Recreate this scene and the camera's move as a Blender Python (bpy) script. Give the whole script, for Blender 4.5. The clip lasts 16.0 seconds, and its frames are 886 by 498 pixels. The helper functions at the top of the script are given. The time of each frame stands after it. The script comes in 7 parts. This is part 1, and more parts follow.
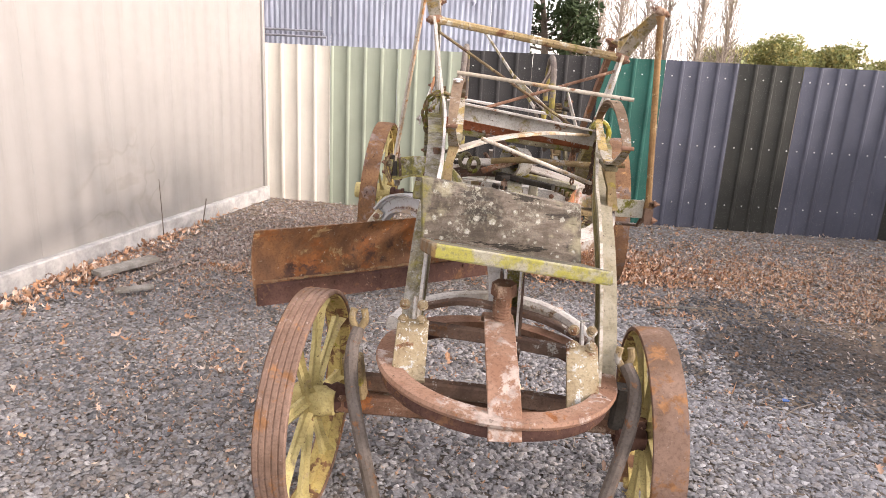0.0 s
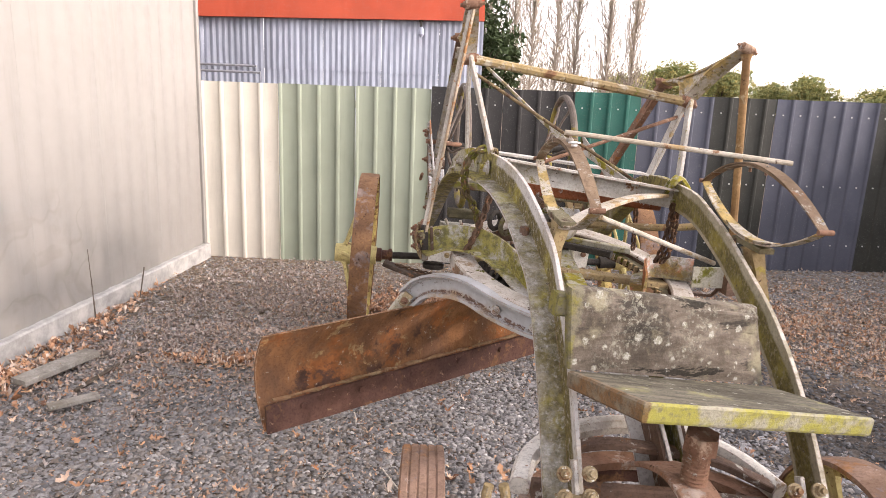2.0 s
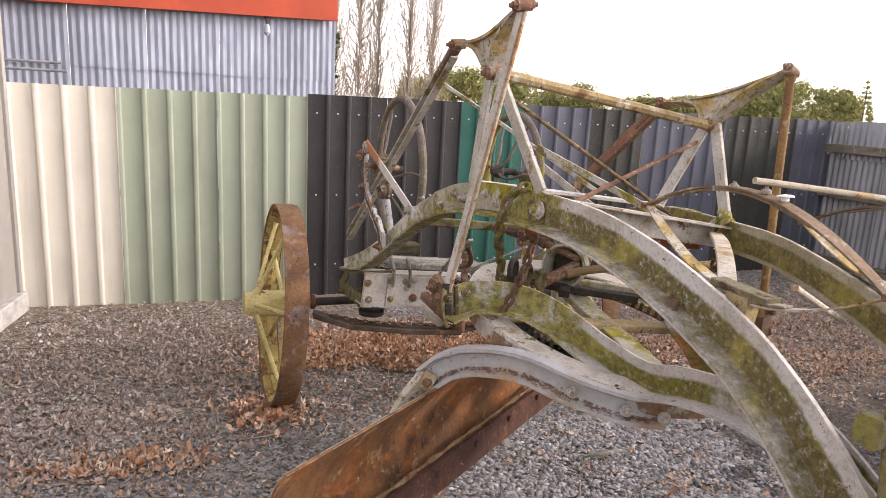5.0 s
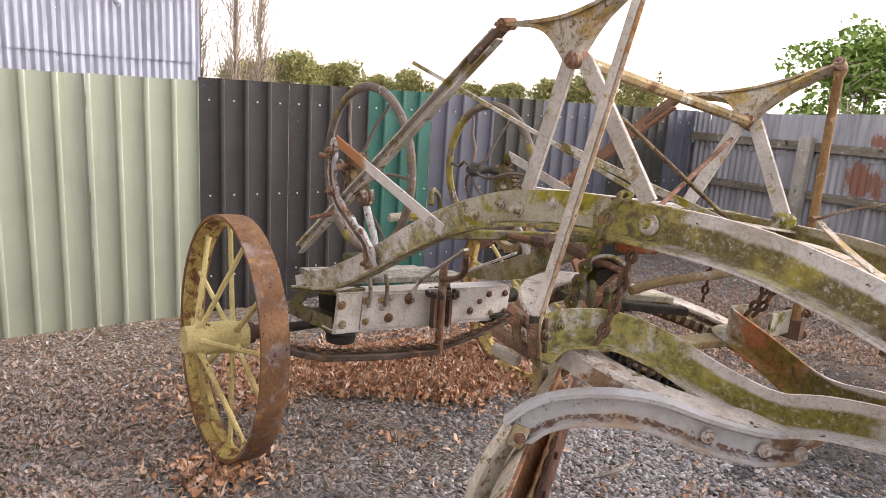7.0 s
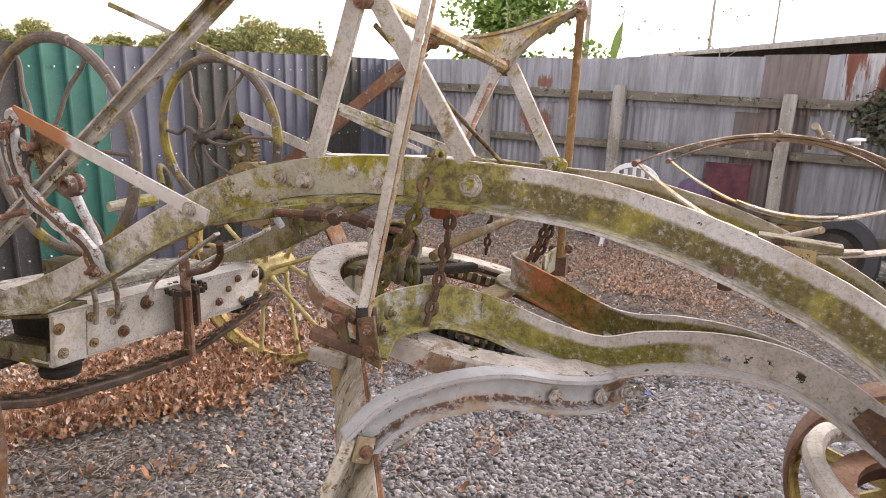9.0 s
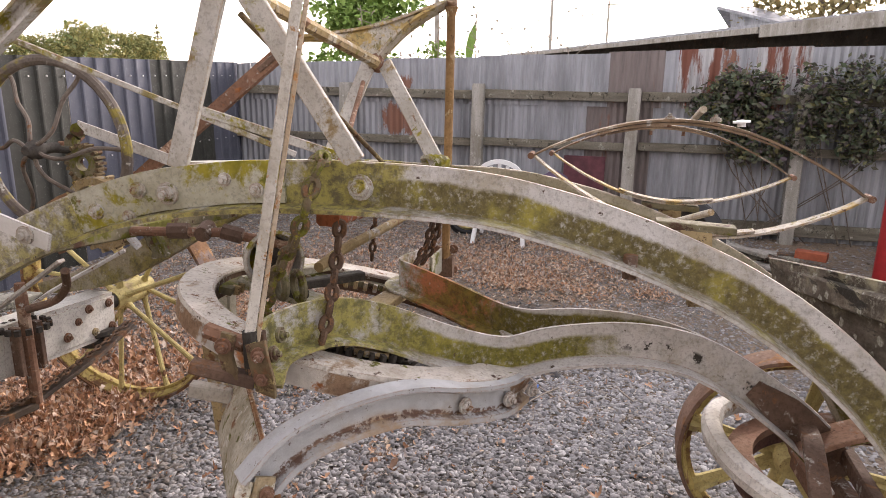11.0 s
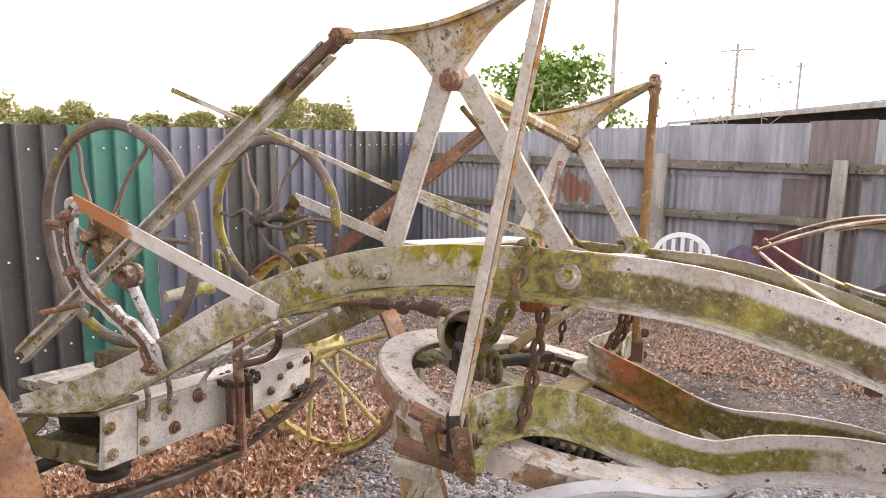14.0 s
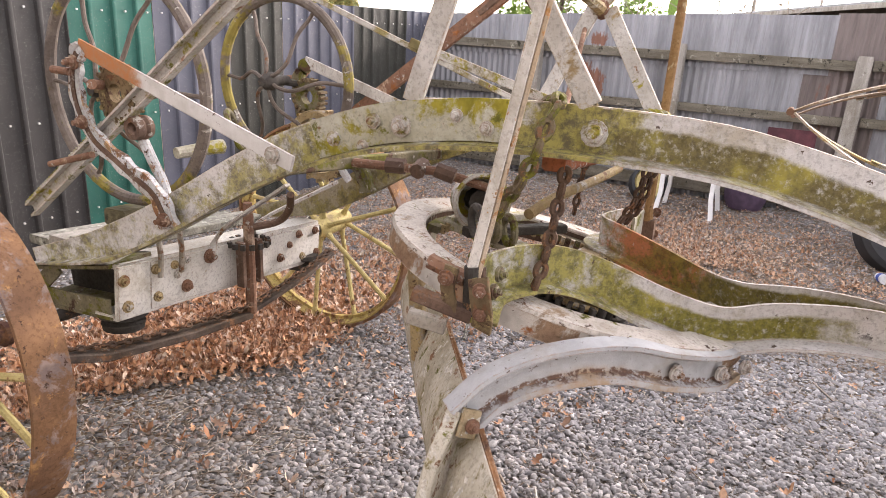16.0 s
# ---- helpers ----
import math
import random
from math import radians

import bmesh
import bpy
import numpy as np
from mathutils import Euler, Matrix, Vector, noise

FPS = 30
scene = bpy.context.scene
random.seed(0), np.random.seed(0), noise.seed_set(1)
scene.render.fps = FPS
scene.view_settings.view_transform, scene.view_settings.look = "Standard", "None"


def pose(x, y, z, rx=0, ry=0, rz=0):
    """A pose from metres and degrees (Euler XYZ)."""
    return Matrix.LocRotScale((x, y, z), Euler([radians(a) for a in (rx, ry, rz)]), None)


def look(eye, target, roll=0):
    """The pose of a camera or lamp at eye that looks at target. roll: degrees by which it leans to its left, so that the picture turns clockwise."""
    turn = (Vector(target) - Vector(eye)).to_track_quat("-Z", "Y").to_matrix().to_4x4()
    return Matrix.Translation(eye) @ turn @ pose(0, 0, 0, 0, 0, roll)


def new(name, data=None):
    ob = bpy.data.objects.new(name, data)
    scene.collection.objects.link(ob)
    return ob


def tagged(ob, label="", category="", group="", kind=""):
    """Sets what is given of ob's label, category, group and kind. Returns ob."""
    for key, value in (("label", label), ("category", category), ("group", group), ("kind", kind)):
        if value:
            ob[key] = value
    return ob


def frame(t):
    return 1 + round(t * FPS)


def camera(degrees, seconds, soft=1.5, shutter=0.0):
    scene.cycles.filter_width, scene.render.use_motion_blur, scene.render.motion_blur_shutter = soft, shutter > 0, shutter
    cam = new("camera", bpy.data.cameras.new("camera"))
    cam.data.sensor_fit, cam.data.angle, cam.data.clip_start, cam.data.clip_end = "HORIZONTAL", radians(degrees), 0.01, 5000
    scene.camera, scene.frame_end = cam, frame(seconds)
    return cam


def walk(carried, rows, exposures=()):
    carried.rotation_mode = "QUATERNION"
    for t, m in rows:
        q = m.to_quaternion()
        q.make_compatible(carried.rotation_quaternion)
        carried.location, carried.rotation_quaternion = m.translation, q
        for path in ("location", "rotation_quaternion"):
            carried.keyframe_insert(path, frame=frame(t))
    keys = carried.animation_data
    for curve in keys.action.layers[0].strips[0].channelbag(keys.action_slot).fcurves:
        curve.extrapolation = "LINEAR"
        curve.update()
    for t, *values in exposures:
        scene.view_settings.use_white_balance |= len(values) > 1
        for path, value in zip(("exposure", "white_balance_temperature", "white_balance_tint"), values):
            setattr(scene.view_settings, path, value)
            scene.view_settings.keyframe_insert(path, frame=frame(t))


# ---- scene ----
cam = camera(66.5, 16.0, 0.6)
PATH = [
    (0, (0.232, 0.203, 1.677), (0.118, 2.126, 1.14), 3.1),
    (0.5, (-0.031, 0.34, 1.699), (-0.038, 2.272, 1.185), 3.2),
    (1, (-0.183, 0.57, 1.696), (-0.113, 2.507, 1.204), 2.2),
    (1.5, (-0.306, 0.834, 1.729), (-0.22, 2.78, 1.273), 1.4),
    (2, (-0.458, 0.977, 1.736), (-0.302, 2.92, 1.287), 2.3),
    (2.5, (-0.662, 1.128, 1.803), (-0.246, 3.039, 1.385), 1.7),
    (3, (-0.791, 1.272, 1.812), (-0.218, 3.14, 1.387), 1.3),
    (3.5, (-0.818, 1.477, 1.818), (-0.215, 3.333, 1.38), 0.5),
    (4, (-0.916, 1.602, 1.831), (-0.306, 3.458, 1.4), 0.4),
    (4.2, (-0.999, 1.642, 1.815), (-0.354, 3.486, 1.387), 1.1),
    (6.3, (-1.539, 2.39, 1.759), (-0.537, 4.072, 1.349), 4.6),
    (6.5, (-1.619, 2.477, 1.765), (-0.534, 4.107, 1.357), 5.2),
    (7, (-1.71, 2.695, 1.751), (-0.514, 4.239, 1.32), 3.7),
    (7.5, (-1.677, 2.945, 1.689), (-0.427, 4.432, 1.214), 3.8),
    (8, (-1.634, 3.081, 1.682), (-0.179, 4.361, 1.183), 4.5),
    (8.5, (-1.67, 3.151, 1.709), (0.034, 4.062, 1.196), 3.6),
    (9, (-1.673, 3.183, 1.731), (0.076, 4.002, 1.212), 2.0),
    (9.5, (-1.624, 3.218, 1.702), (0.11, 4.071, 1.184), 2.0),
    (10, (-1.575, 3.281, 1.696), (0.288, 3.822, 1.209), 3.4),
    (10.2, (-1.563, 3.292, 1.684), (0.329, 3.72, 1.194), 1.3),
    (12.3, (-1.613, 3.308, 1.743), (0.258, 3.836, 1.274), -1.1),
    (12.5, (-1.606, 3.313, 1.747), (0.269, 3.856, 1.313), -1.1),
    (13, (-1.599, 3.337, 1.774), (0.266, 3.958, 1.407), -1.0),
    (13.5, (-1.591, 3.368, 1.768), (0.223, 4.143, 1.436), -1.3),
    (14, (-1.597, 3.405, 1.76), (0.154, 4.314, 1.432), 0.8),
    (14.5, (-1.611, 3.427, 1.749), (0.109, 4.38, 1.384), 1.7),
    (15, (-1.61, 3.431, 1.711), (0.082, 4.383, 1.232), 2.6),
    (15.5, (-1.613, 3.447, 1.664), (0.046, 4.381, 1.052), 3.4),
    (16, (-1.615, 3.447, 1.652), (0.076, 4.314, 1.028), 3.0),
]
walk(cam, [(t, look(eye, target, roll)) for t, eye, target, roll in PATH], exposures=[(t, e + 0.05, 6900, 20) for t, e in ((0.0, 1.5), (1.0, 1.56), (2.0, 1.42), (3.5, 1.25), (7.0, 1.41), (8.3, 1.64), (9.0, 1.54), (10.0, 1.34), (12.5, 1.54), (14.0, 1.78), (16.0, 1.82))])

# ---------------------------------------------------------------- world and light
SUN_EL, SUN_AZ = 20.0, 109.5
world = bpy.data.worlds.new("world")
scene.world = world
world.use_nodes = True
wn, wl = world.node_tree.nodes, world.node_tree.links
wn.clear()
sky = wn.new("ShaderNodeTexSky")
sky.sky_type = "NISHITA"
sky.sun_disc = False
sky.sun_elevation, sky.sun_rotation = radians(SUN_EL), radians(SUN_AZ)
sky.dust_density, sky.air_density, sky.ozone_density = 1.0, 1.0, 1.0
hsv = wn.new("ShaderNodeHueSaturation")
hsv.inputs["Saturation"].default_value = 0.22
wbg = wn.new("ShaderNodeBackground")
wbg.inputs["Strength"].default_value = 0.26
wout = wn.new("ShaderNodeOutputWorld")
wl.new(sky.outputs[0], hsv.inputs["Color"])
wl.new(hsv.outputs[0], wbg.inputs["Color"])
wl.new(wbg.outputs[0], wout.inputs[0])
sun = new("sun", bpy.data.lights.new("sun", "SUN"))
sun.data.energy, sun.data.angle, sun.data.color = 0.8, radians(3.0), (1.0, 0.94, 0.86)
_a, _e = radians(SUN_AZ), radians(SUN_EL)
sun_from = Vector((math.sin(_a) * math.cos(_e), math.cos(_a) * math.cos(_e), math.sin(_e)))
sun.matrix_world = look(sun_from * 30, (0, 0, 0))

# ---------------------------------------------------------------- mesh helpers
V = Vector


class Geo:
    """Collects vertices and faces of one mesh."""

    def __init__(self):
        self.v, self.f, self.uv = [], [], {}

    def add(self, verts, faces):
        n = len(self.v)
        self.v += [tuple(p) for p in verts]
        self.f += [tuple(n + i for i in f) for f in faces]
        return self

    def sweep(self, pts, prof, side, up=(0, 0, 1), closed=False, scale=None):
        """Carries the outline prof of (a, b) along pts. a points to side, b to up."""
        pts = [V(p) for p in pts]
        n, k, side, up = len(pts), len(prof), V(side), V(up)
        vs, area = [], sum(prof[i][0] * prof[(i + 1) % k][1] - prof[(i + 1) % k][0] * prof[i][1] for i in range(k))
        for i, p in enumerate(pts):
            if closed:
                t = pts[(i + 1) % n] - pts[i - 1]
            else:
                t = pts[min(i + 1, n - 1)] - pts[max(i - 1, 0)]
            t.normalize()
            b = (up - up.dot(t) * t).normalized()
            a = b.cross(t)
            if i == 0:
                sign = 1 if a.dot(side) >= 0 else -1
            a *= sign
            s = scale[i] if scale else 1
            vs += [p + s * (a * q[0] + b * q[1]) for q in prof]
        fs, flip = [], (area > 0) == (sign > 0)
        for i in range(n if closed else n - 1):
            j = (i + 1) % n
            for q in range(k):
                r = (q + 1) % k
                face = (i * k + q, i * k + r, j * k + r, j * k + q)
                fs.append(face if flip else face[::-1])
        if not closed:
            a, b = tuple(range(k)), tuple((n - 1) * k + q for q in range(k))
            fs += [a[::-1], b] if flip else [a, b[::-1]]
        n0, run = len(self.v), 0.0
        for i in range(n):
            run += (pts[i] - pts[i - 1]).length if i else 0.0
            for q in range(k):
                self.uv[n0 + i * k + q] = (run, prof[q][1])
        return self.add(vs, fs)

    def bar(self, p, q, w, h, side=(1, 0, 0), up=(0, 0, 1), bevel=0.0):
        """A straight bar of section w (along side) by h (along up)."""
        c = bevel or min(w, h) * 0.12
        x, y = w / 2, h / 2
        prof = [(-x, -y + c), (-x + c, -y), (x - c, -y), (x, -y + c), (x, y - c), (x - c, y), (-x + c, y), (-x, y - c)]
        return self.sweep([p, q], prof, side, up)

    def tube(self, pts, r, n=10, scale=None, closed=False):
        pts = [V(p) for p in pts]
        d = (pts[-1] - pts[0]) if not closed else V((0, 0, 0))
        prof = [(r * math.cos(2 * math.pi * i / n), r * math.sin(2 * math.pi * i / n)) for i in range(n)]
        t0 = (pts[1] - pts[0]).normalized()
        up = V((0, 0, 1)) if abs(t0.z) < 0.8 else V((0, 1, 0.01))
        if closed:
            m = sum(pts, V()) / len(pts)
            up = (pts[0] - m).cross(pts[len(pts) // 4] - m).normalized()
        return self.sweep(pts, prof, (1, 0.01, 0), up, closed, scale)

    def cyl(self, p, q, r, n=14, r2=None):
        return self.tube([p, q], r, n, None if r2 is None else [1, r2 / r])

    def hexbolt(self, p, axis, r=0.018, h=0.014):
        axis = V(axis).normalized()
        p = V(p)
        self.cyl(p - axis * 0.004, p + axis * 0.004, r * 1.35, 12)
        self.tube([p, p + axis * h * 0.8, p + axis * h], r, 6, [1, 1, 0.86])
        return self.cyl(p + axis * h * 0.7, p + axis * h * 1.7, r * 0.5, 8)

    def revolve(self, c, axis, prof, n=32, start=(0, 0, 1)):
        """Turns the closed outline prof of (radius, along axis) round the axis at c."""
        c, ax = V(c), V(axis).normalized()
        s = (V(start) - V(start).dot(ax) * ax).normalized()
        w = ax.cross(s)
        pts = [c + math.cos(2 * math.pi * i / n) * s + math.sin(2 * math.pi * i / n) * w for i in range(n)]
        k, vs, fs = len(prof), [], []
        for p in pts:
            d = p - c
            vs += [c + d * r + ax * h for r, h in prof]
        for i in range(n):
            j = (i + 1) % n
            for q in range(k):
                r = (q + 1) % k
                fs.append((i * k + q, i * k + r, j * k + r, j * k + q))
        area = sum(prof[i][0] * prof[(i + 1) % k][1] - prof[(i + 1) % k][0] * prof[i][1] for i in range(k))
        if area > 0:
            fs = [f[::-1] for f in fs]
        return self.add(vs, fs)

    def plate(self, outline, thick, axis):
        """A flat plate: an outline of 3D points, given a thickness along axis."""
        o, d = [V(p) for p in outline], V(axis).normalized() * thick / 2
        n = len(o)
        fs = [tuple(range(n))[::-1], tuple(range(n, 2 * n))]
        fs += [(i, (i + 1) % n, n + (i + 1) % n, n + i) for i in range(n)]
        nrm = sum(((o[i] - o[0]).cross(o[i + 1] - o[0]) for i in range(1, n - 1)), V())
        if nrm.dot(d) < 0:
            fs = [f[::-1] for f in fs]
        return self.add([p - d for p in o] + [p + d for p in o], fs)

    def make(self, name, material, parent=None, label="", smooth=35, kind="", uv=False):
        me = bpy.data.meshes.new(name)
        me.from_pydata(self.v, [], self.f)
        me.materials.append(material)
        if uv:
            layer = me.uv_layers.new(name="along")
            for loop in me.loops:
                layer.data[loop.index].uv = self.uv.get(loop.vertex_index, (0.0, 0.0))
        if smooth:
            me.shade_smooth()
            me.set_sharp_from_angle(angle=radians(smooth))
        ob = new(name, me)
        if parent is not None:
            ob.parent = parent
            ob.matrix_parent_inverse = base_inverse(parent)
        if label or kind:
            tagged(ob, label, "", "", kind)
        return ob


def thing(name, at, label, category, group="", kind=""):
    """A top-level Empty at the thing's base; parts are given in world metres."""
    ob = new(name)
    ob.empty_display_size = 0.1
    ob.location = at
    BASES[ob.name] = Matrix.Translation(at).inverted()
    return tagged(ob, label, category, group, kind)


BASES = {}


def base_inverse(ob):
    """Keeps a part's vertices in world metres under an Empty that stands elsewhere."""
    return BASES.get(ob.name, Matrix.Identity(4))


def spline(pts, n=6):
    """A smooth curve through pts, n steps a stretch."""
    p = [V(q) for q in pts]
    p = [2 * p[0] - p[1]] + p + [2 * p[-1] - p[-2]]
    out = []
    for i in range(1, len(p) - 2):
        for k in range(n):
            t = k / n
            out.append(0.5 * (2 * p[i] + (p[i + 1] - p[i - 1]) * t + (2 * p[i - 1] - 5 * p[i] + 4 * p[i + 1] - p[i + 2]) * t * t
                              + (3 * p[i] - p[i - 1] - 3 * p[i + 1] + p[i + 2]) * t ** 3))
    return out + [p[-2]]


def lerp_list(y, table):
    ys, xs = zip(*sorted(table))
    return float(np.interp(y, ys, xs))


# ---------------------------------------------------------------- materials
class Mat:
    def __init__(self, name):
        self.m = bpy.data.materials.new(name)
        self.m.use_nodes = True
        self.t = self.m.node_tree
        self.bsdf = self.t.nodes["Principled BSDF"]
        self.coord = self.t.nodes.new("ShaderNodeTexCoord").outputs["Object"]

    def node(self, kind, **sets):
        n = self.t.nodes.new(kind)
        for k, v in sets.items():
            if k in n.inputs:
                n.inputs[k].default_value = v
        return n

    def link(self, a, b):
        self.t.links.new(a, b)

    def stretch(self, scale, shift=0.0):
        n = self.t.nodes.new("ShaderNodeMapping")
        n.inputs["Scale"].default_value = scale
        n.inputs["Location"].default_value = (shift, shift * 1.7, shift * 0.6)
        self.link(self.coord, n.inputs["Vector"])
        return n.outputs[0]

    def noise(self, scale, detail=4.0, rough=0.6, shift=0.0, stretch=(1, 1, 1), distort=0.0):
        n = self.node("ShaderNodeTexNoise", Scale=scale, Detail=detail, Roughness=rough, Distortion=distort)
        self.link(self.stretch(stretch, shift), n.inputs["Vector"])
        return n.outputs["Fac"]

    def span(self, fac, lo, hi, a=0.0, b=1.0):
        n = self.t.nodes.new("ShaderNodeMapRange")
        n.interpolation_type = "SMOOTHSTEP"
        for k, v in (("From Min", lo), ("From Max", hi), ("To Min", a), ("To Max", b)):
            n.inputs[k].default_value = v
        self.link(fac, n.inputs["Value"])
        return n.outputs[0]

    def mix(self, fac, a, b, mode="MIX"):
        n = self.t.nodes.new("ShaderNodeMix")
        n.data_type, n.blend_type = "RGBA", mode
        for sock, val in ((n.inputs[0], fac), (n.inputs[6], a), (n.inputs[7], b)):
            if isinstance(val, (int, float)):
                sock.default_value = val
            elif isinstance(val, tuple):
                sock.default_value = (*val, 1.0)
            else:
                self.link(val, sock)
        return n.outputs[2]

    def math(self, op, a, b=0.0):
        n = self.t.nodes.new("ShaderNodeMath")
        n.operation = op
        for sock, val in zip(n.inputs, (a, b)):
            if isinstance(val, (int, float)):
                sock.default_value = val
            else:
                self.link(val, sock)
        return n.outputs[0]

    def worn_edge(self, col, tone, width=0.007):
        """Rust along the outer edges, broken by noise."""
        bev = self.node("ShaderNodeBevel", Radius=width)
        bev.samples = 3
        geo = self.t.nodes.new("ShaderNodeNewGeometry")
        dot = self.t.nodes.new("ShaderNodeVectorMath")
        dot.operation = "DOT_PRODUCT"
        self.link(bev.outputs[0], dot.inputs[0])
        self.link(geo.outputs["Normal"], dot.inputs[1])
        near = self.span(dot.outputs["Value"], 0.80, 0.985, 1.0, 0.0)
        return self.mix(self.math("MULTIPLY", near, self.span(self.noise(28, 7, 0.75, 19.0), 0.4, 0.58, 0.0, 0.9)), col, tone)

    def done(self, colour, rough=0.8, bump=None, strength=0.3, distance=0.003, metal=0.0, spec=0.35):
        for key, val in (("Base Color", colour), ("Roughness", rough), ("Metallic", metal)):
            if isinstance(val, (int, float)):
                self.bsdf.inputs[key].default_value = val
            elif isinstance(val, tuple):
                self.bsdf.inputs[key].default_value = (*val, 1.0)
            else:
                self.link(val, self.bsdf.inputs[key])
        self.bsdf.inputs["Specular IOR Level"].default_value = spec
        if bump is not None:
            n = self.node("ShaderNodeBump", Strength=strength, Distance=distance)
            self.link(bump, n.inputs["Height"])
            self.link(n.outputs[0], self.bsdf.inputs["Normal"])
        return self.m


def weathered(name, a, b, overlays=(), rough=0.75, metal=0.0, fine=90.0, strength=0.55, spec=0.12, patch=6.0, stretch=(1, 1, 1), edge=None):
    """Paint or metal of two tones with patches of rust, moss or lichen: (colour, scale, from, to)."""
    m = Mat(name)
    col = m.mix(m.span(m.noise(patch, 5, 0.65, stretch=stretch), 0.35, 0.65), a, b)
    grain = m.noise(fine, 5, 0.7, 3.1)
    col = m.mix(m.span(grain, 0.48, 0.64, 0.0, 0.45), col, tuple(c * 0.35 for c in a))
    col = m.mix(m.span(m.noise(2.2, 7, 0.72, 31.0), 0.47, 0.66, 0.0, 0.6), col, tuple(c * 0.38 * t for c, t in zip(a, (1.05, 0.95, 0.75))))
    for i, (c, s, lo, hi) in enumerate(overlays):
        mid = (lo + hi) / 2
        f = m.span(m.noise(s * 1.35, 9, 0.72, 5.3 + 2.9 * i, distort=0.25), mid - (hi - lo) * 0.3, mid + (hi - lo) * 0.3)
        c2 = m.mix(m.span(m.noise(s * 4, 3, 0.6, 9 + i), 0.35, 0.65), c, tuple(x * 0.6 for x in c))
        col = m.mix(f, col, c2)
    if edge:
        col = m.worn_edge(col, edge)
    r = m.span(grain, 0.2, 0.8, rough - 0.12, min(1.0, rough + 0.15))
    bump = m.math("ADD", grain, m.math("MULTIPLY", m.noise(fine * 0.25, 4, 0.6, 1.2), 1.2))
    return m.done(col, r, bump, strength, 0.003, metal, spec)


RUST, RUST_D, ORANGE = (0.21, 0.11, 0.06), (0.09, 0.05, 0.034), (0.36, 0.14, 0.05)
MOSS, MOSS_Y, LICHEN = (0.14, 0.135, 0.025), (0.29, 0.25, 0.035), (0.6, 0.59, 0.54)
PAINT, PAINT_D, DRAB = (0.53, 0.51, 0.475), (0.4, 0.375, 0.335), (0.25, 0.21, 0.1)

m_frame = weathered("aged grey paint with moss", PAINT, PAINT_D, [(DRAB, 4.0, 0.49, 0.64), (MOSS_Y, 6.0, 0.53, 0.65), (MOSS, 11.0, 0.57, 0.68), (RUST, 9.0, 0.6, 0.69), (RUST_D, 40.0, 0.63, 0.7)], edge=RUST)
m_leg = weathered("pale paint with brown stained edges", PAINT, PAINT_D, [((0.34, 0.25, 0.13), 4.0, 0.55, 0.68), (MOSS_Y, 6.0, 0.58, 0.68), (DRAB, 9.0, 0.58, 0.68), (RUST, 9.0, 0.62, 0.7)], edge=(0.3, 0.19, 0.08))
m_moss = weathered("mossy paint", (0.45, 0.43, 0.36), (0.33, 0.31, 0.23), [(MOSS_Y, 5.0, 0.47, 0.62), (MOSS, 8.0, 0.54, 0.66), (RUST, 12.0, 0.62, 0.7), (LICHEN, 40.0, 0.62, 0.7)])
m_pale = weathered("pale flaked paint", (0.56, 0.54, 0.51), (0.43, 0.405, 0.37), [((0.34, 0.25, 0.17), 4.0, 0.56, 0.72), (RUST, 9.0, 0.57, 0.66), (RUST_D, 22.0, 0.61, 0.68), (DRAB, 7.0, 0.58, 0.7), (MOSS, 9.0, 0.62, 0.72)], edge=RUST)
m_beam = weathered("white grey beam paint", (0.62, 0.595, 0.55), (0.5, 0.475, 0.43), [((0.33, 0.25, 0.17), 5.0, 0.56, 0.74), (RUST, 12.0, 0.61, 0.69), (DRAB, 7.0, 0.61, 0.72)], edge=RUST)
m_ochre = weathered("lichen covered iron", (0.37, 0.28, 0.15), (0.27, 0.2, 0.115), [(PAINT_D, 5.0, 0.53, 0.63), (RUST, 8.0, 0.56, 0.66), ((0.3, 0.24, 0.06), 9.0, 0.57, 0.67), (RUST_D, 30.0, 0.58, 0.65)])
m_gold = weathered("golden brown stained bar", (0.36, 0.265, 0.13), (0.25, 0.185, 0.1), [((0.48, 0.43, 0.34), 9.0, 0.52, 0.62), (RUST_D, 30.0, 0.56, 0.65), (MOSS, 8.0, 0.56, 0.66), (RUST, 5.0, 0.56, 0.66)], stretch=(0.3, 1, 1))
m_horn = weathered("grey cast arm speckled with ochre", (0.5, 0.46, 0.4), (0.38, 0.34, 0.28), [((0.42, 0.3, 0.12), 5.0, 0.46, 0.58), (DRAB, 24.0, 0.52, 0.6), (RUST_D, 34.0, 0.58, 0.65), (ORANGE, 5.0, 0.6, 0.72)], edge=RUST)
m_rust = weathered("brown rust", (0.24, 0.135, 0.09), (0.17, 0.095, 0.065), [(ORANGE, 7.0, 0.57, 0.67), ((0.42, 0.3, 0.22), 8.0, 0.53, 0.64), (PAINT_D, 24.0, 0.58, 0.66), (RUST_D, 12.0, 0.6, 0.7)], rough=0.88)
m_flaky = weathered("rust with flaked pale primer", (0.36, 0.22, 0.155), (0.26, 0.14, 0.09), [((0.5, 0.4, 0.34), 6.0, 0.5, 0.62), (ORANGE, 5.0, 0.58, 0.7), (RUST_D, 26.0, 0.6, 0.68)], rough=0.88)
m_tread = weathered("rusted wheel tread", (0.29, 0.187, 0.138), (0.21, 0.135, 0.1), [((0.34, 0.17, 0.08), 6.0, 0.5, 0.64), ((0.42, 0.32, 0.27), 30.0, 0.58, 0.7), ((0.2, 0.15, 0.14), 9.0, 0.56, 0.68)], rough=0.85)
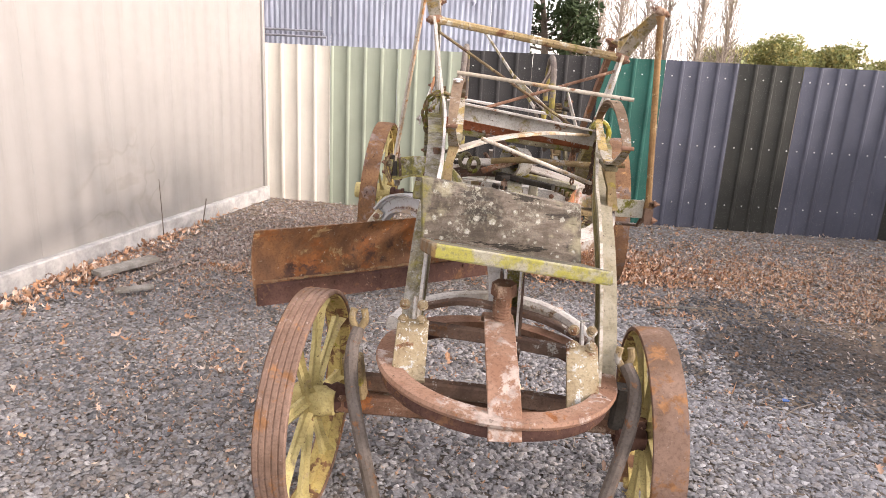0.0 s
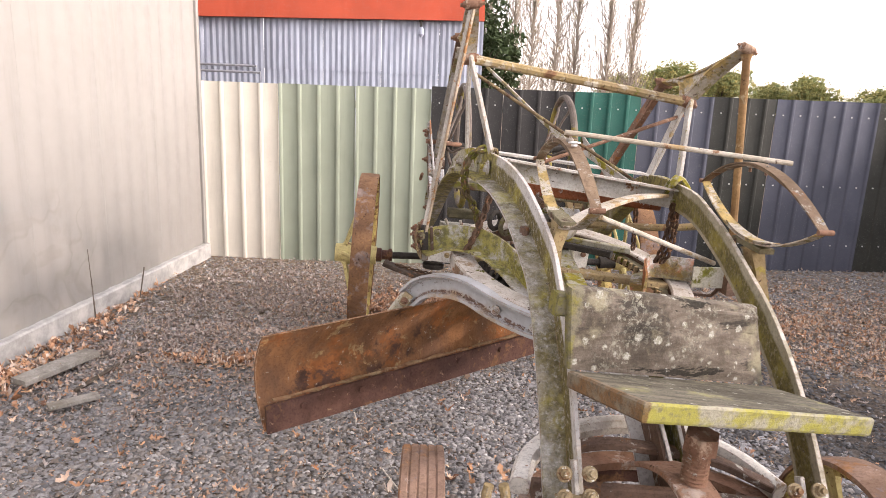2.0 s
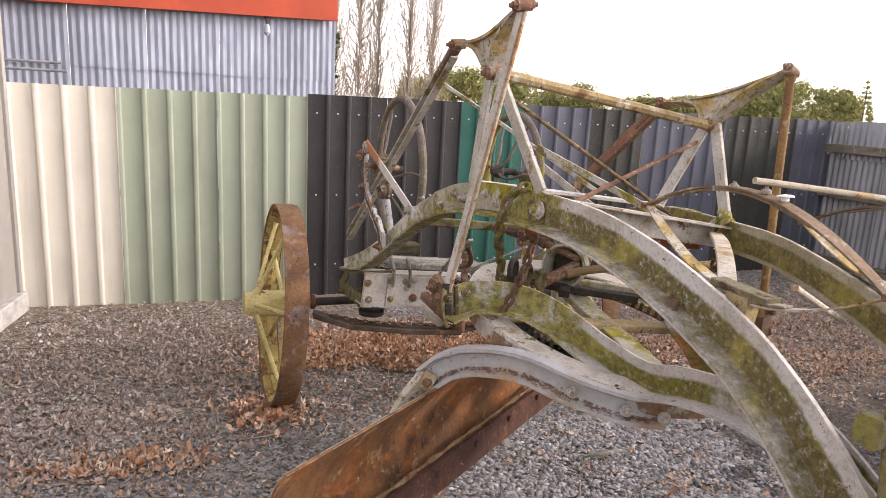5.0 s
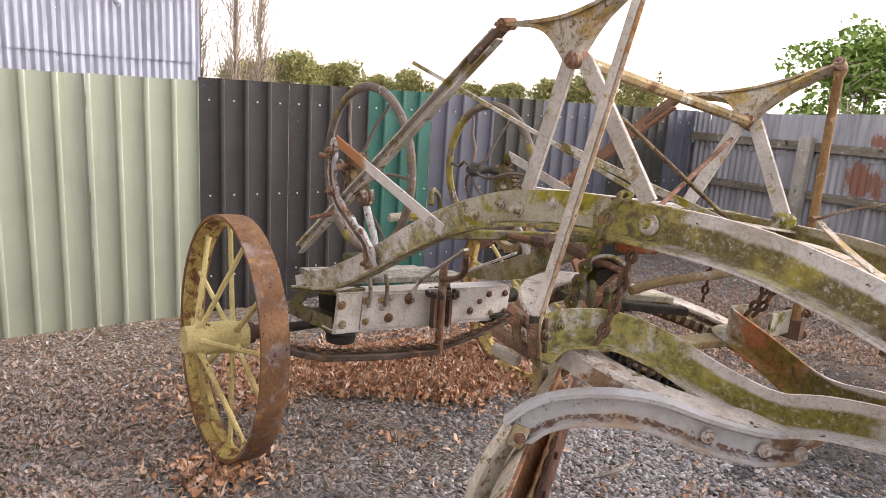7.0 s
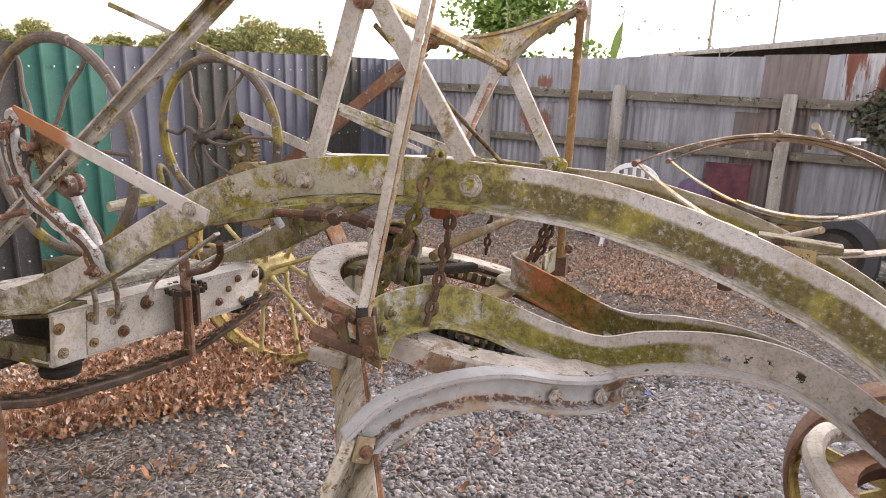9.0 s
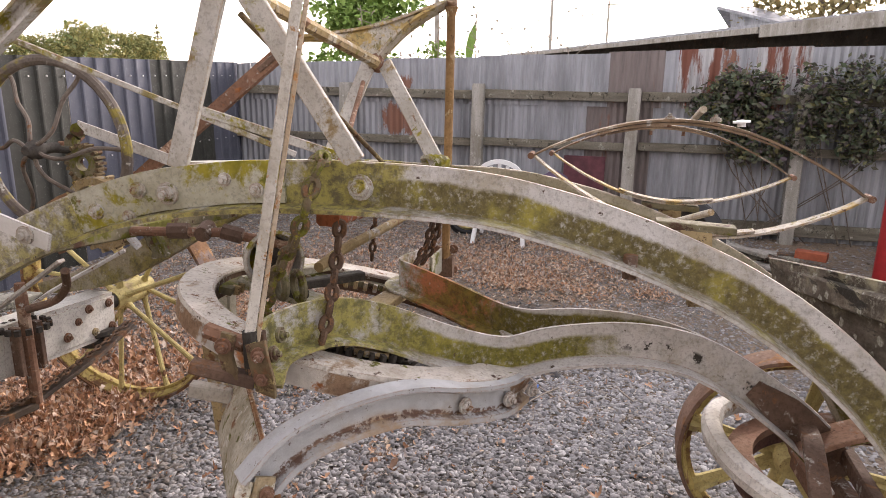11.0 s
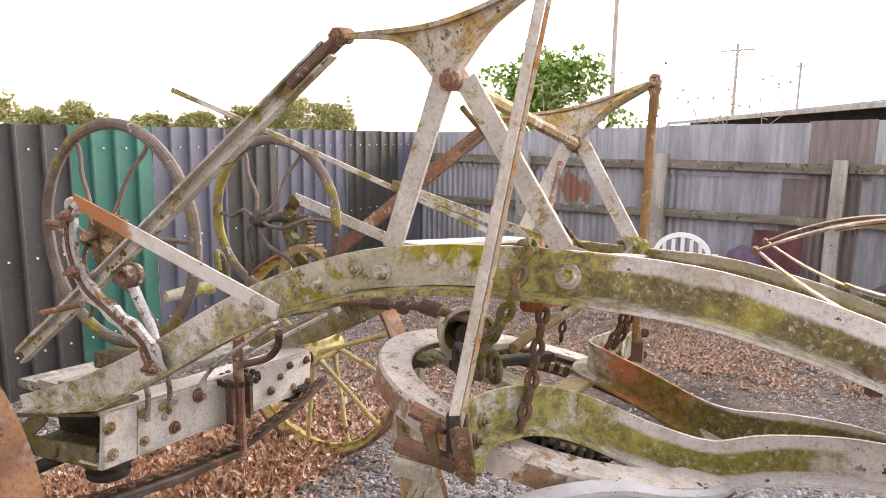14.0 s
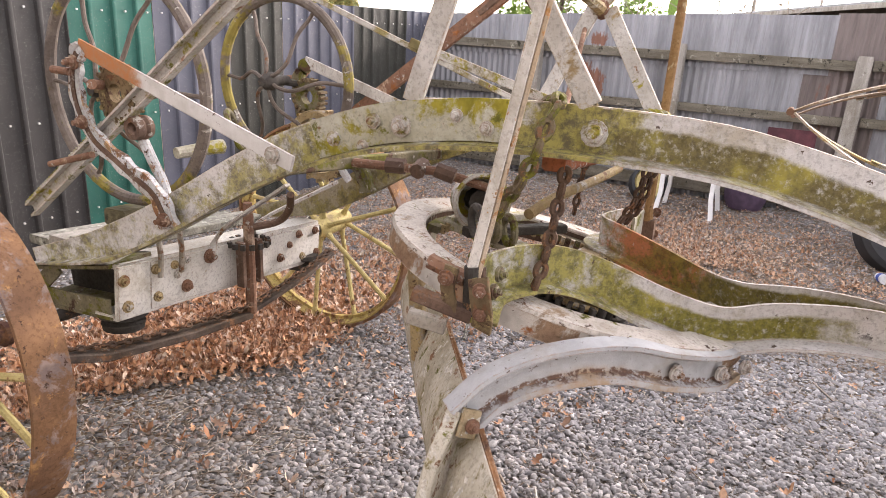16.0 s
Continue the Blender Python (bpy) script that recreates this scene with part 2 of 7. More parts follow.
m_tread_r = weathered("orange brown rusted tread", (0.26, 0.145, 0.078), (0.17, 0.095, 0.057), [((0.27, 0.2, 0.175), 5.0, 0.5, 0.62), ((0.42, 0.23, 0.1), 11.0, 0.56, 0.68), (RUST_D, 26.0, 0.58, 0.66)], rough=0.85)
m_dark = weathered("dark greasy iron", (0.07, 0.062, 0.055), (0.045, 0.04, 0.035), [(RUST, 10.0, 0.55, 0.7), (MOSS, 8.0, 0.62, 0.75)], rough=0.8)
m_yellow = weathered("faded yellow paint", (0.6, 0.51, 0.24), (0.48, 0.4, 0.18), [((0.42, 0.33, 0.2), 6.0, 0.55, 0.68), (RUST, 9.0, 0.58, 0.66), (RUST_D, 24.0, 0.6, 0.68), (MOSS, 8.0, 0.66, 0.76)])
m_yrust = weathered("yellow paint over rust", (0.54, 0.43, 0.16), (0.4, 0.29, 0.11), [(RUST, 7.0, 0.46, 0.6), (MOSS_Y, 9.0, 0.58, 0.7)])
m_blade = weathered("orange rusted steel", (0.3, 0.145, 0.065), (0.16, 0.085, 0.05), [(ORANGE, 3.0, 0.46, 0.62), ((0.45, 0.3, 0.15), 5.0, 0.55, 0.66), ((0.1, 0.055, 0.04), 2.2, 0.52, 0.66), ((0.36, 0.32, 0.06), 4.0, 0.64, 0.74), ((0.5, 0.42, 0.33), 24.0, 0.6, 0.68)], stretch=(1, 1, 0.4), edge=(0.5, 0.38, 0.28))
m_back = weathered("scoured pale blade back", (0.5, 0.46, 0.38), (0.37, 0.33, 0.25), [(DRAB, 7.0, 0.52, 0.64), (MOSS, 9.0, 0.57, 0.66), (RUST, 9.0, 0.56, 0.64), ((0.62, 0.59, 0.53), 16.0, 0.54, 0.62)], stretch=(1, 1, 0.25))
m_ring = weathered("pale paint worn to rust", (0.58, 0.54, 0.49), (0.46, 0.41, 0.36), [((0.36, 0.25, 0.16), 2.5, 0.56, 0.68), (RUST, 8.0, 0.57, 0.66), (RUST_D, 18.0, 0.59, 0.66), (MOSS, 10.0, 0.6, 0.68)], edge=(0.17, 0.085, 0.05))
m_dust = weathered("dust caked on rust", (0.34, 0.24, 0.14), (0.22, 0.12, 0.065), [(RUST, 12.0, 0.48, 0.6), (ORANGE, 7.0, 0.56, 0.66)])
m_white = weathered("chalky white paint", (0.68, 0.65, 0.6), (0.55, 0.51, 0.46), [((0.4, 0.3, 0.2), 6.0, 0.56, 0.66), (RUST, 16.0, 0.6, 0.67)], edge=RUST)
m_edge = weathered("dark rusted steel", (0.125, 0.065, 0.05), (0.08, 0.043, 0.035), [(RUST, 7.0, 0.5, 0.66), ((0.3, 0.19, 0.13), 20.0, 0.58, 0.68)])
m_mossd = weathered("dark mossy iron", (0.2, 0.175, 0.11), (0.12, 0.105, 0.07), [(MOSS, 6.0, 0.48, 0.6), (RUST_D, 9.0, 0.52, 0.64), (PAINT_D, 14.0, 0.58, 0.66)])
m_foot = weathered("plate crusted with white lichen", (0.38, 0.31, 0.2), (0.26, 0.19, 0.11), [(RUST, 8.0, 0.52, 0.62), (LICHEN, 8.0, 0.57, 0.61), (LICHEN, 34.0, 0.57, 0.62), (MOSS, 10.0, 0.6, 0.68)])
m_rodpaint = weathered("pale paint with brown streaks", (0.58, 0.55, 0.5), (0.48, 0.44, 0.39), [((0.4, 0.22, 0.1), 26.0, 0.57, 0.66), (RUST_D, 40.0, 0.64, 0.7)], stretch=(1, 1, 0.06))
m_stained = weathered("pale paint stained brown", (0.55, 0.5, 0.43), (0.42, 0.36, 0.28), [((0.42, 0.29, 0.15), 5.0, 0.52, 0.64), (RUST, 9.0, 0.58, 0.67), (RUST_D, 24.0, 0.61, 0.68)])
m_rodedge = weathered("pale rod edge streaked orange", (0.5, 0.42, 0.33), (0.38, 0.27, 0.17), [((0.4, 0.2, 0.08), 16.0, 0.5, 0.6), (RUST_D, 40.0, 0.62, 0.7)], stretch=(1, 1, 0.06))
m_rodrust = weathered("orange brown rod", (0.31, 0.19, 0.09), (0.22, 0.13, 0.065), [((0.42, 0.33, 0.2), 14.0, 0.55, 0.65), (RUST_D, 20.0, 0.58, 0.68)])


def at_y(m):
    sep = m.t.nodes.new("ShaderNodeSeparateXYZ")
    m.link(m.coord, sep.inputs[0])
    return sep.outputs["Y"]


m_brace = Mat("pale bar with an orange end")
_y = m_brace.math("ADD", at_y(m_brace), m_brace.math("MULTIPLY", m_brace.noise(22, 6, 0.7), 0.12))
_c = m_brace.mix(m_brace.span(m_brace.noise(14, 6, 0.7), 0.35, 0.68), (0.56, 0.54, 0.52), (0.45, 0.43, 0.4))
_c = m_brace.mix(m_brace.span(m_brace.noise(30, 6, 0.7, 4.0), 0.62, 0.66), _c, RUST_D)
_o = m_brace.mix(m_brace.span(m_brace.noise(40, 5, 0.7, 2.0), 0.4, 0.66), ORANGE, (0.3, 0.16, 0.08))
m_brace = m_brace.done(m_brace.worn_edge(m_brace.mix(m_brace.span(_y, 5.24, 5.29), _c, _o), RUST_D), 0.75, m_brace.noise(90, 5, 0.7), 0.35)


def banded(name, paint, paint_d, moss, moss_y, top, bottom, front, rear, orange=None, bare=0.0):
    """Painted angle iron. Ahead of y = front a ragged dark moss band lies between the heights bottom and top
    of its web, up to y = rear yellow green moss lies in patches, behind that it is nearly bare."""
    m = Mat(name)
    uv = m.t.nodes.new("ShaderNodeUVMap").outputs[0]
    sep = m.t.nodes.new("ShaderNodeSeparateXYZ")
    m.link(uv, sep.inputs[0])
    v = sep.outputs["Y"]
    jag = m.math("SUBTRACT", m.noise(9, 9, 0.76, 2.0), 0.5)
    y = m.math("ADD", at_y(m), m.math("MULTIPLY", jag, 0.5))
    col = m.mix(m.span(m.noise(7, 6, 0.7), 0.35, 0.68), paint, paint_d)
    col = m.mix(m.span(m.noise(3.3, 7, 0.72, 23.0), 0.48, 0.64, 0, 0.6), col, (0.29, 0.24, 0.15))
    col = m.mix(m.span(m.noise(38, 6, 0.75, 13.0), 0.5, 0.72, 0, 0.55), col, tuple(x * 0.55 for x in paint_d))
    if orange:
        col = m.mix(m.math("MULTIPLY", m.span(y, orange[0], orange[0] + 0.1), m.span(y, orange[1], orange[1] + 0.1, 1, 0)), col, (0.44, 0.165, 0.08))
    slow = m.math("MULTIPLY", m.math("SUBTRACT", m.noise(2.2, 4, 0.5, 6.0), 0.5), 0.05)
    rag = m.math("ADD", m.math("ADD", v, m.math("MULTIPLY", jag, 0.035)), slow)
    band = m.math("MULTIPLY", m.span(rag, top - 0.008, top + 0.006, 1.0, 0.0), m.span(m.math("ADD", v, m.math("MULTIPLY", jag, 0.02)), bottom - 0.004, bottom + 0.005))
    band = m.math("MULTIPLY", band, m.span(m.noise(55, 6, 0.75, 21.0), 0.3, 0.5, 0.35, 1.0))
    band = m.math("MULTIPLY", band, m.math("MULTIPLY", m.span(y, front - 0.02, front + 0.04, 1.0, 0.0), m.span(y, bare, bare + 0.15)))
    tone = m.mix(m.span(m.noise(60, 5, 0.75, 8.0), 0.35, 0.68), moss, tuple(x * 0.5 for x in moss))
    tone = m.mix(m.span(m.noise(6, 5, 0.6, 4.0), 0.52, 0.68), tone, moss_y)
    col = m.mix(band, col, tone)
    spot = m.noise(8, 9, 0.78, 9.5)
    mid = m.math("MULTIPLY", m.span(y, front - 0.06, front + 0.02), m.span(y, rear, rear + 0.12, 1.0, 0.0))
    lift = m.math("ADD", spot, m.math("MULTIPLY", v, -0.6))
    patch = m.math("MULTIPLY", m.span(lift, 0.36, 0.5, 0, 0.92), mid)
    far = m.math("MULTIPLY", m.span(lift, 0.42, 0.56, 0, 0.8), m.span(y, rear, rear + 0.12))
    fresh = m.mix(m.span(m.noise(30, 6, 0.75, 15.0), 0.4, 0.62), moss_y, tuple(x * 0.55 for x in moss))
    col = m.mix(m.math("ADD", patch, far), col, fresh)
    col = m.mix(m.span(m.noise(26, 8, 0.75, 7.0), 0.635, 0.66), col, (0.09, 0.065, 0.05))
    grain = m.noise(95, 5, 0.7, 3.1)
    col = m.mix(m.span(grain, 0.48, 0.66, 0, 0.35), col, (0.1, 0.09, 0.07))
    col = m.mix(m.span(m.noise(55, 5, 0.6, 11.0), 0.665, 0.7, 0, 0.3), col, LICHEN)
    if bare:
        flake = m.math("MULTIPLY", m.span(m.noise(17, 8, 0.72, 33.0), 0.53, 0.55), m.math("MULTIPLY", m.span(v, -0.03, -0.02), m.span(v, 0.0, 0.012, 1, 0)))
        col = m.mix(m.math("MULTIPLY", flake, m.span(y, bare - 0.05, bare + 0.1, 1, 0)), col, (0.045, 0.04, 0.036))
    # Pale broken line on the web's top edge, back light painted in.
    rim = m.span(v, 0.0545, 0.058)
    col = m.mix(m.math("MULTIPLY", rim, m.span(m.noise(20, 6, 0.7, 17.0), 0.42, 0.6, 0, 0.75)), col, (0.62, 0.56, 0.5))
    col = m.worn_edge(col, (0.3, 0.19, 0.13), 0.004)
    bump = m.math("ADD", m.math("ADD", grain, m.noise(24, 5, 0.65, 1.2)), m.math("MULTIPLY", m.math("ADD", band, patch), 0.6))
    return m.done(col, m.span(grain, 0.2, 0.8, 0.6, 0.9), bump, 0.6, 0.003, 0.0, 0.12)


LILAC, LILAC_D = (0.57, 0.55, 0.535), (0.45, 0.43, 0.41)
m_rail = banded("grey painted rail with a moss band", LILAC, LILAC_D, (0.165, 0.135, 0.055), (0.3, 0.26, 0.06), 0.02, -0.05, 3.8, 4.6)
m_rail_in = banded("mossy inner rail", (0.38, 0.34, 0.26), (0.27, 0.24, 0.165), (0.17, 0.14, 0.05), (0.24, 0.2, 0.05), 0.03, -0.045, 3.8, 4.8)
m_draw = banded("painted bar under yellow moss", LILAC, LILAC_D, (0.21, 0.19, 0.045), (0.32, 0.285, 0.065), 0.022, -0.042, 3.8, 4.4, bare=3.18)
m_draw_r = banded("grey paint over orange primer", LILAC, LILAC_D, (0.16, 0.135, 0.04), (0.22, 0.18, 0.04), 0.045, -0.06, 3.62, 3.7, (3.58, 3.92))


def arm_material():
    m = Mat("pale arm with a flaked rust line")
    uv = m.t.nodes.new("ShaderNodeUVMap").outputs[0]
    sep = m.t.nodes.new("ShaderNodeSeparateXYZ")
    m.link(uv, sep.inputs[0])
    v = m.math("ADD", sep.outputs["Y"], m.math("MULTIPLY", m.math("SUBTRACT", m.noise(14, 8, 0.75), 0.5), 0.03))
    c = m.mix(m.span(m.noise(8, 6, 0.7), 0.35, 0.7), (0.45, 0.457, 0.468), (0.34, 0.342, 0.345))
    line = m.math("MULTIPLY", m.span(v, -0.036, -0.031), m.span(v, -0.024, -0.018, 1, 0))
    line = m.math("MULTIPLY", line, m.span(m.noise(40, 7, 0.75, 4.0), 0.42, 0.5))
    c = m.mix(m.math("MULTIPLY", m.span(m.noise(5, 6, 0.7, 14.0), 0.42, 0.6, 0, 0.8), m.span(v, -0.03, -0.005, 1, 0)), c, (0.36, 0.24, 0.13))
    c = m.mix(line, c, (0.13, 0.075, 0.055))
    c = m.mix(m.span(m.noise(34, 7, 0.75, 6.0), 0.6, 0.65), c, RUST_D)
    c = m.worn_edge(m.mix(m.span(m.noise(3, 6, 0.7, 8.0), 0.48, 0.66, 0, 0.6), c, (0.28, 0.225, 0.155)), (0.3, 0.18, 0.1))
    return m.done(c, 0.7, m.noise(90, 5, 0.7), 0.35)


m_arm = arm_material()


def board_material(name, a, b, yellow, spots=0.6, edge=None):
    """Weathered wood with lichen. edge: (origin, inward normal, depth, colour) of stained borders."""
    m = Mat(name)
    grain = m.noise(26, 5, 0.65, stretch=(0.12, 1.4, 1.4), distort=0.4)
    col = m.mix(m.span(grain, 0.35, 0.65), a, b)
    col = m.mix(m.span(m.noise(90, 4, 0.7), 0.45, 0.75, 0, 0.6), col, (0.08, 0.075, 0.06))
    col = m.mix(m.span(m.noise(5, 7, 0.72, 16.0), 0.42, 0.64, 0, 0.75), col, tuple(x * 0.45 for x in b))
    col = m.mix(m.span(m.noise(16, 6, 0.7, 22.0, (0.06, 1, 1)), 0.56, 0.62, 0, 0.8), col, (0.04, 0.035, 0.03))
    col = m.mix(m.span(m.noise(7, 6, 0.6, 4.0), 0.57, 0.7), col, yellow)
    where = m.span(m.noise(4.5, 5, 0.65, 27.0), 0.46, 0.62)
    col = m.mix(m.math("MULTIPLY", where, m.span(m.noise(70, 8, 0.8, 8.0), spots - 0.06, spots + 0.01, 0, 0.65)), col, (0.36, 0.35, 0.28))
    vor = m.node("ShaderNodeTexVoronoi", Scale=34.0)
    m.link(m.coord, vor.inputs["Vector"])
    sepc = m.t.nodes.new("ShaderNodeSeparateColor")
    m.link(vor.outputs["Color"], sepc.inputs[0])
    rad = m.math("ADD", m.math("MULTIPLY", sepc.outputs[0], 0.6), -0.08 - 4.0 * (spots - 0.56))
    disc = m.math("SUBTRACT", m.math("ADD", vor.outputs["Distance"], m.math("MULTIPLY", m.noise(75, 6, 0.8, 12.0), 0.9)), rad)
    col = m.mix(m.span(disc, 0.28, 0.42, 0.65, 0), col, m.mix(m.span(m.noise(130, 4, 0.7, 31.0), 0.4, 0.62), (0.55, 0.54, 0.48), (0.26, 0.25, 0.18)))
    col = m.mix(m.span(m.noise(9, 8, 0.75, 41.0, (0.035, 1, 1)), 0.6, 0.625, 0, 0.9), col, (0.025, 0.022, 0.018))
    for origin, inward, depth, tone, pale in edge or ():
        dot = m.t.nodes.new("ShaderNodeVectorMath")
        dot.operation = "DOT_PRODUCT"
        off = m.t.nodes.new("ShaderNodeVectorMath")
        off.operation = "SUBTRACT"
        m.link(m.coord, off.inputs[0])
        off.inputs[1].default_value = origin
        m.link(off.outputs[0], dot.inputs[0])
        dot.inputs[1].default_value = inward
        d = m.math("ADD", dot.outputs["Value"], m.math("MULTIPLY", m.math("SUBTRACT", m.noise(12, 7, 0.75, 3.0), 0.5), depth * 2.5))
        tone2 = m.mix(m.span(m.noise(9, 6, 0.72, 5.0), 0.42, 0.58), tone, pale)
        tone2 = m.mix(m.span(m.noise(60, 6, 0.75, 7.0), 0.45, 0.68, 0, 0.7), tone2, tuple(x * 0.4 for x in pale))
        col = m.mix(m.span(d, depth * 0.7, depth * 1.1, 0.9, 0.0), col, tone2)
    bump = m.math("ADD", grain, m.noise(60, 4, 0.7, 2.0))
    return m.done(col, 0.9, bump, 0.7, 0.004, 0.0, 0.12)


m_seat = board_material("lichened brown grey seat wood", (0.205, 0.17, 0.135), (0.11, 0.088, 0.068), (0.28, 0.25, 0.17), 0.56,
                       [((0.0, 2.6, 1.15), (0.98, 0.19, -0.1), 0.03, (0.21, 0.19, 0.05), (0.19, 0.17, 0.12))])
m_seat_edge = board_material("lichened seat wood with a mossy edge", (0.2, 0.178, 0.135), (0.11, 0.097, 0.07), (0.26, 0.24, 0.12), 0.6,
                             [((0.075, 2.235, 1.1), (-0.16, 0.987, 0), 0.012, (0.4, 0.37, 0.085), (0.42, 0.39, 0.3)), ((0.075, 2.235, 1.1), (0.979, 0.205, 0), 0.018, (0.2, 0.115, 0.055), (0.22, 0.18, 0.13))])
m_post = weathered("silvered fence wood", (0.36, 0.335, 0.3), (0.25, 0.23, 0.2), [((0.15, 0.14, 0.11), 9.0, 0.58, 0.68), ((0.44, 0.42, 0.38), 14.0, 0.56, 0.66)], stretch=(1, 1, 0.1), patch=14, fine=120)
m_railwood = weathered("dark weathered rail wood", (0.19, 0.17, 0.135), (0.11, 0.097, 0.075), [((0.33, 0.31, 0.26), 7.0, 0.55, 0.66), ((0.05, 0.046, 0.035), 12.0, 0.54, 0.66), (MOSS, 9.0, 0.63, 0.72)], stretch=(1, 0.12, 1), patch=14, fine=120)
m_plank = board_material("lichened platform wood", (0.3, 0.29, 0.25), (0.2, 0.19, 0.16), (0.4, 0.4, 0.34), 0.55)
m_timber = board_material("mossy timber", (0.16, 0.14, 0.085), (0.09, 0.08, 0.05), (0.17, 0.19, 0.03), 0.68)


def sheet_material(name, col, dirt=0.25, metal=0.0, rough=0.45):
    m = Mat(name)
    c = m.mix(m.span(m.noise(2.5, 5, 0.6), 0.3, 0.7), col, tuple(x * (1 - dirt) for x in col))
    c = m.mix(m.span(m.noise(9, 5, 0.7, 2.0, (1, 1, 0.08)), 0.5, 0.8, 0, 0.5), c, tuple(x * 0.62 for x in col))
    c = m.mix(m.span(m.noise(160, 2, 0.5, 6.0), 0.66, 0.7, 0, 0.5), c, (0.3, 0.29, 0.27))
    return m.done(c, m.span(m.noise(12, 4, 0.6, 1.0), 0.3, 0.7, rough + 0.1, rough + 0.3), m.noise(14, 3, 0.5), 0.08, 0.004, metal, 0.25)


m_cream = sheet_material("cream coated steel", (0.58, 0.54, 0.46), 0.1)
m_sage = sheet_material("sage green coated steel", (0.275, 0.305, 0.235), 0.1)
m_char = sheet_material("charcoal coated steel", (0.037, 0.035, 0.034), 0.25)
m_teal = sheet_material("teal coated steel", (0.022, 0.11, 0.085), 0.24)
m_slate = sheet_material("slate blue coated steel", (0.088, 0.092, 0.118), 0.22)
m_olive = sheet_material("dark olive coated steel", (0.038, 0.038, 0.032), 0.22)


def wall_material():
    """Beige cladding with a faint branching shadow painted low on it."""
    m, col = Mat("beige coated wall cladding"), (0.285, 0.265, 0.243)
    c = m.mix(m.span(m.noise(2.5, 5, 0.6), 0.3, 0.7), col, tuple(x * 0.94 for x in col))
    c = m.mix(m.span(m.noise(9, 5, 0.7, 2.0, (1, 1, 0.08)), 0.5, 0.8, 0, 0.5), c, tuple(x * 0.7 for x in col))
    dist = m.t.nodes.new("ShaderNodeVectorMath")
    dist.operation = "DISTANCE"
    m.link(m.coord, dist.inputs[0])
    dist.inputs[1].default_value = (-2.74, 5.5, 0.42)
    near = m.span(m.math("ADD", dist.outputs["Value"], m.math("MULTIPLY", m.noise(3, 4, 0.6, 4.0), 0.5)), 0.6, 1.0, 1, 0)
    # Painted shadow: thin winding dark lines, then a dim blotch over them.
    off = m.math("ABSOLUTE", m.math("SUBTRACT", m.noise(2.1, 2.5, 0.5, 14.0, (1, 0.8, 1.3), 0.6), 0.5))
    c = m.mix(m.math("MULTIPLY", near, m.span(off, 0.0, 0.035, 0.2, 0)), c, (0.12, 0.105, 0.09))
    c = m.mix(m.math("MULTIPLY", near, m.span(m.noise(5, 5, 0.6, 9.0), 0.5, 0.7, 0, 0.22)), c, (0.15, 0.13, 0.11))
    return m.done(c, m.span(m.noise(12, 4, 0.6, 1.0), 0.3, 0.7, 0.55, 0.75), m.noise(14, 3, 0.5), 0.08, 0.004, 0.0, 0.25)


m_wall = wall_material()
m_red = sheet_material("faded red coated steel", (0.45, 0.075, 0.035), 0.2)


def galvanised(name, base, rust, lo, spots=(), metal=0.35):
    """Zinc with long runs of dirt and rust; spots: (place, radius) of single rust patches."""
    m = Mat(name)
    c = m.mix(m.span(m.noise(5, 5, 0.7, stretch=(1, 1, 0.15)), 0.35, 0.7), base, tuple(x * 0.6 for x in base))
    c = m.mix(m.span(m.noise(22, 5, 0.7, 2.0, (1, 1, 0.06)), 0.45, 0.75, 0, 0.7), c, tuple(x * 0.5 for x in base))
    c = m.mix(m.span(m.noise(5.0, 7, 0.68, 4.0, (1, 1, 0.18)), lo, lo + 0.08), c, rust)
    for place, radius in spots:
        dist = m.t.nodes.new("ShaderNodeVectorMath")
        dist.operation = "DISTANCE"
        m.link(m.coord, dist.inputs[0])
        dist.inputs[1].default_value = place
        d = m.math("ADD", dist.outputs["Value"], m.math("MULTIPLY", m.math("SUBTRACT", m.noise(4, 9, 0.78, 5.0, (1, 1, 0.35)), 0.5), radius * 5.0))
        c = m.mix(m.span(d, radius * 0.75, radius, 0.92, 0.0), c, rust)
    return m.done(c, 0.6, m.noise(40, 4, 0.6), 0.15, 0.003, metal, 0.4)


m_galv = galvanised("weathered galvanised iron", (0.32, 0.322, 0.342), (0.2, 0.085, 0.05), 0.7, [((6.3, 5.77, 1.15), 0.17), ((6.28, 5.66, 1.6), 0.1), ((6.28, 2.25, 1.68), 0.3)])
m_galv_b = galvanised("blue grey corrugated iron", (0.36, 0.385, 0.46), (0.3, 0.2, 0.15), 0.8, metal=0.1)
m_rusty = galvanised("rusted corrugated iron", (0.42, 0.41, 0.41), (0.16, 0.06, 0.04), 0.45)
m_brownish = galvanised("brown corrugated iron", (0.2, 0.165, 0.155), (0.17, 0.095, 0.07), 0.62)


def plain(name, a, rough=0.7, scale=20.0, amount=0.25, strength=0.2, spec=0.4):
    m = Mat(name)
    c = m.mix(m.span(m.noise(scale, 5, 0.65), 0.3, 0.7), a, tuple(x * (1 - amount) for x in a))
    return m.done(c, rough, m.noise(scale * 3, 4, 0.6), strength, 0.003, 0.0, spec)


m_concrete = plain("mossy concrete base", (0.52, 0.5, 0.47), 0.9, 9, 0.4)
m_plastic = plain("white plastic", (0.78, 0.78, 0.78), 0.45, 30, 0.06)
m_black = plain("black rubber", (0.03, 0.03, 0.032), 0.7)


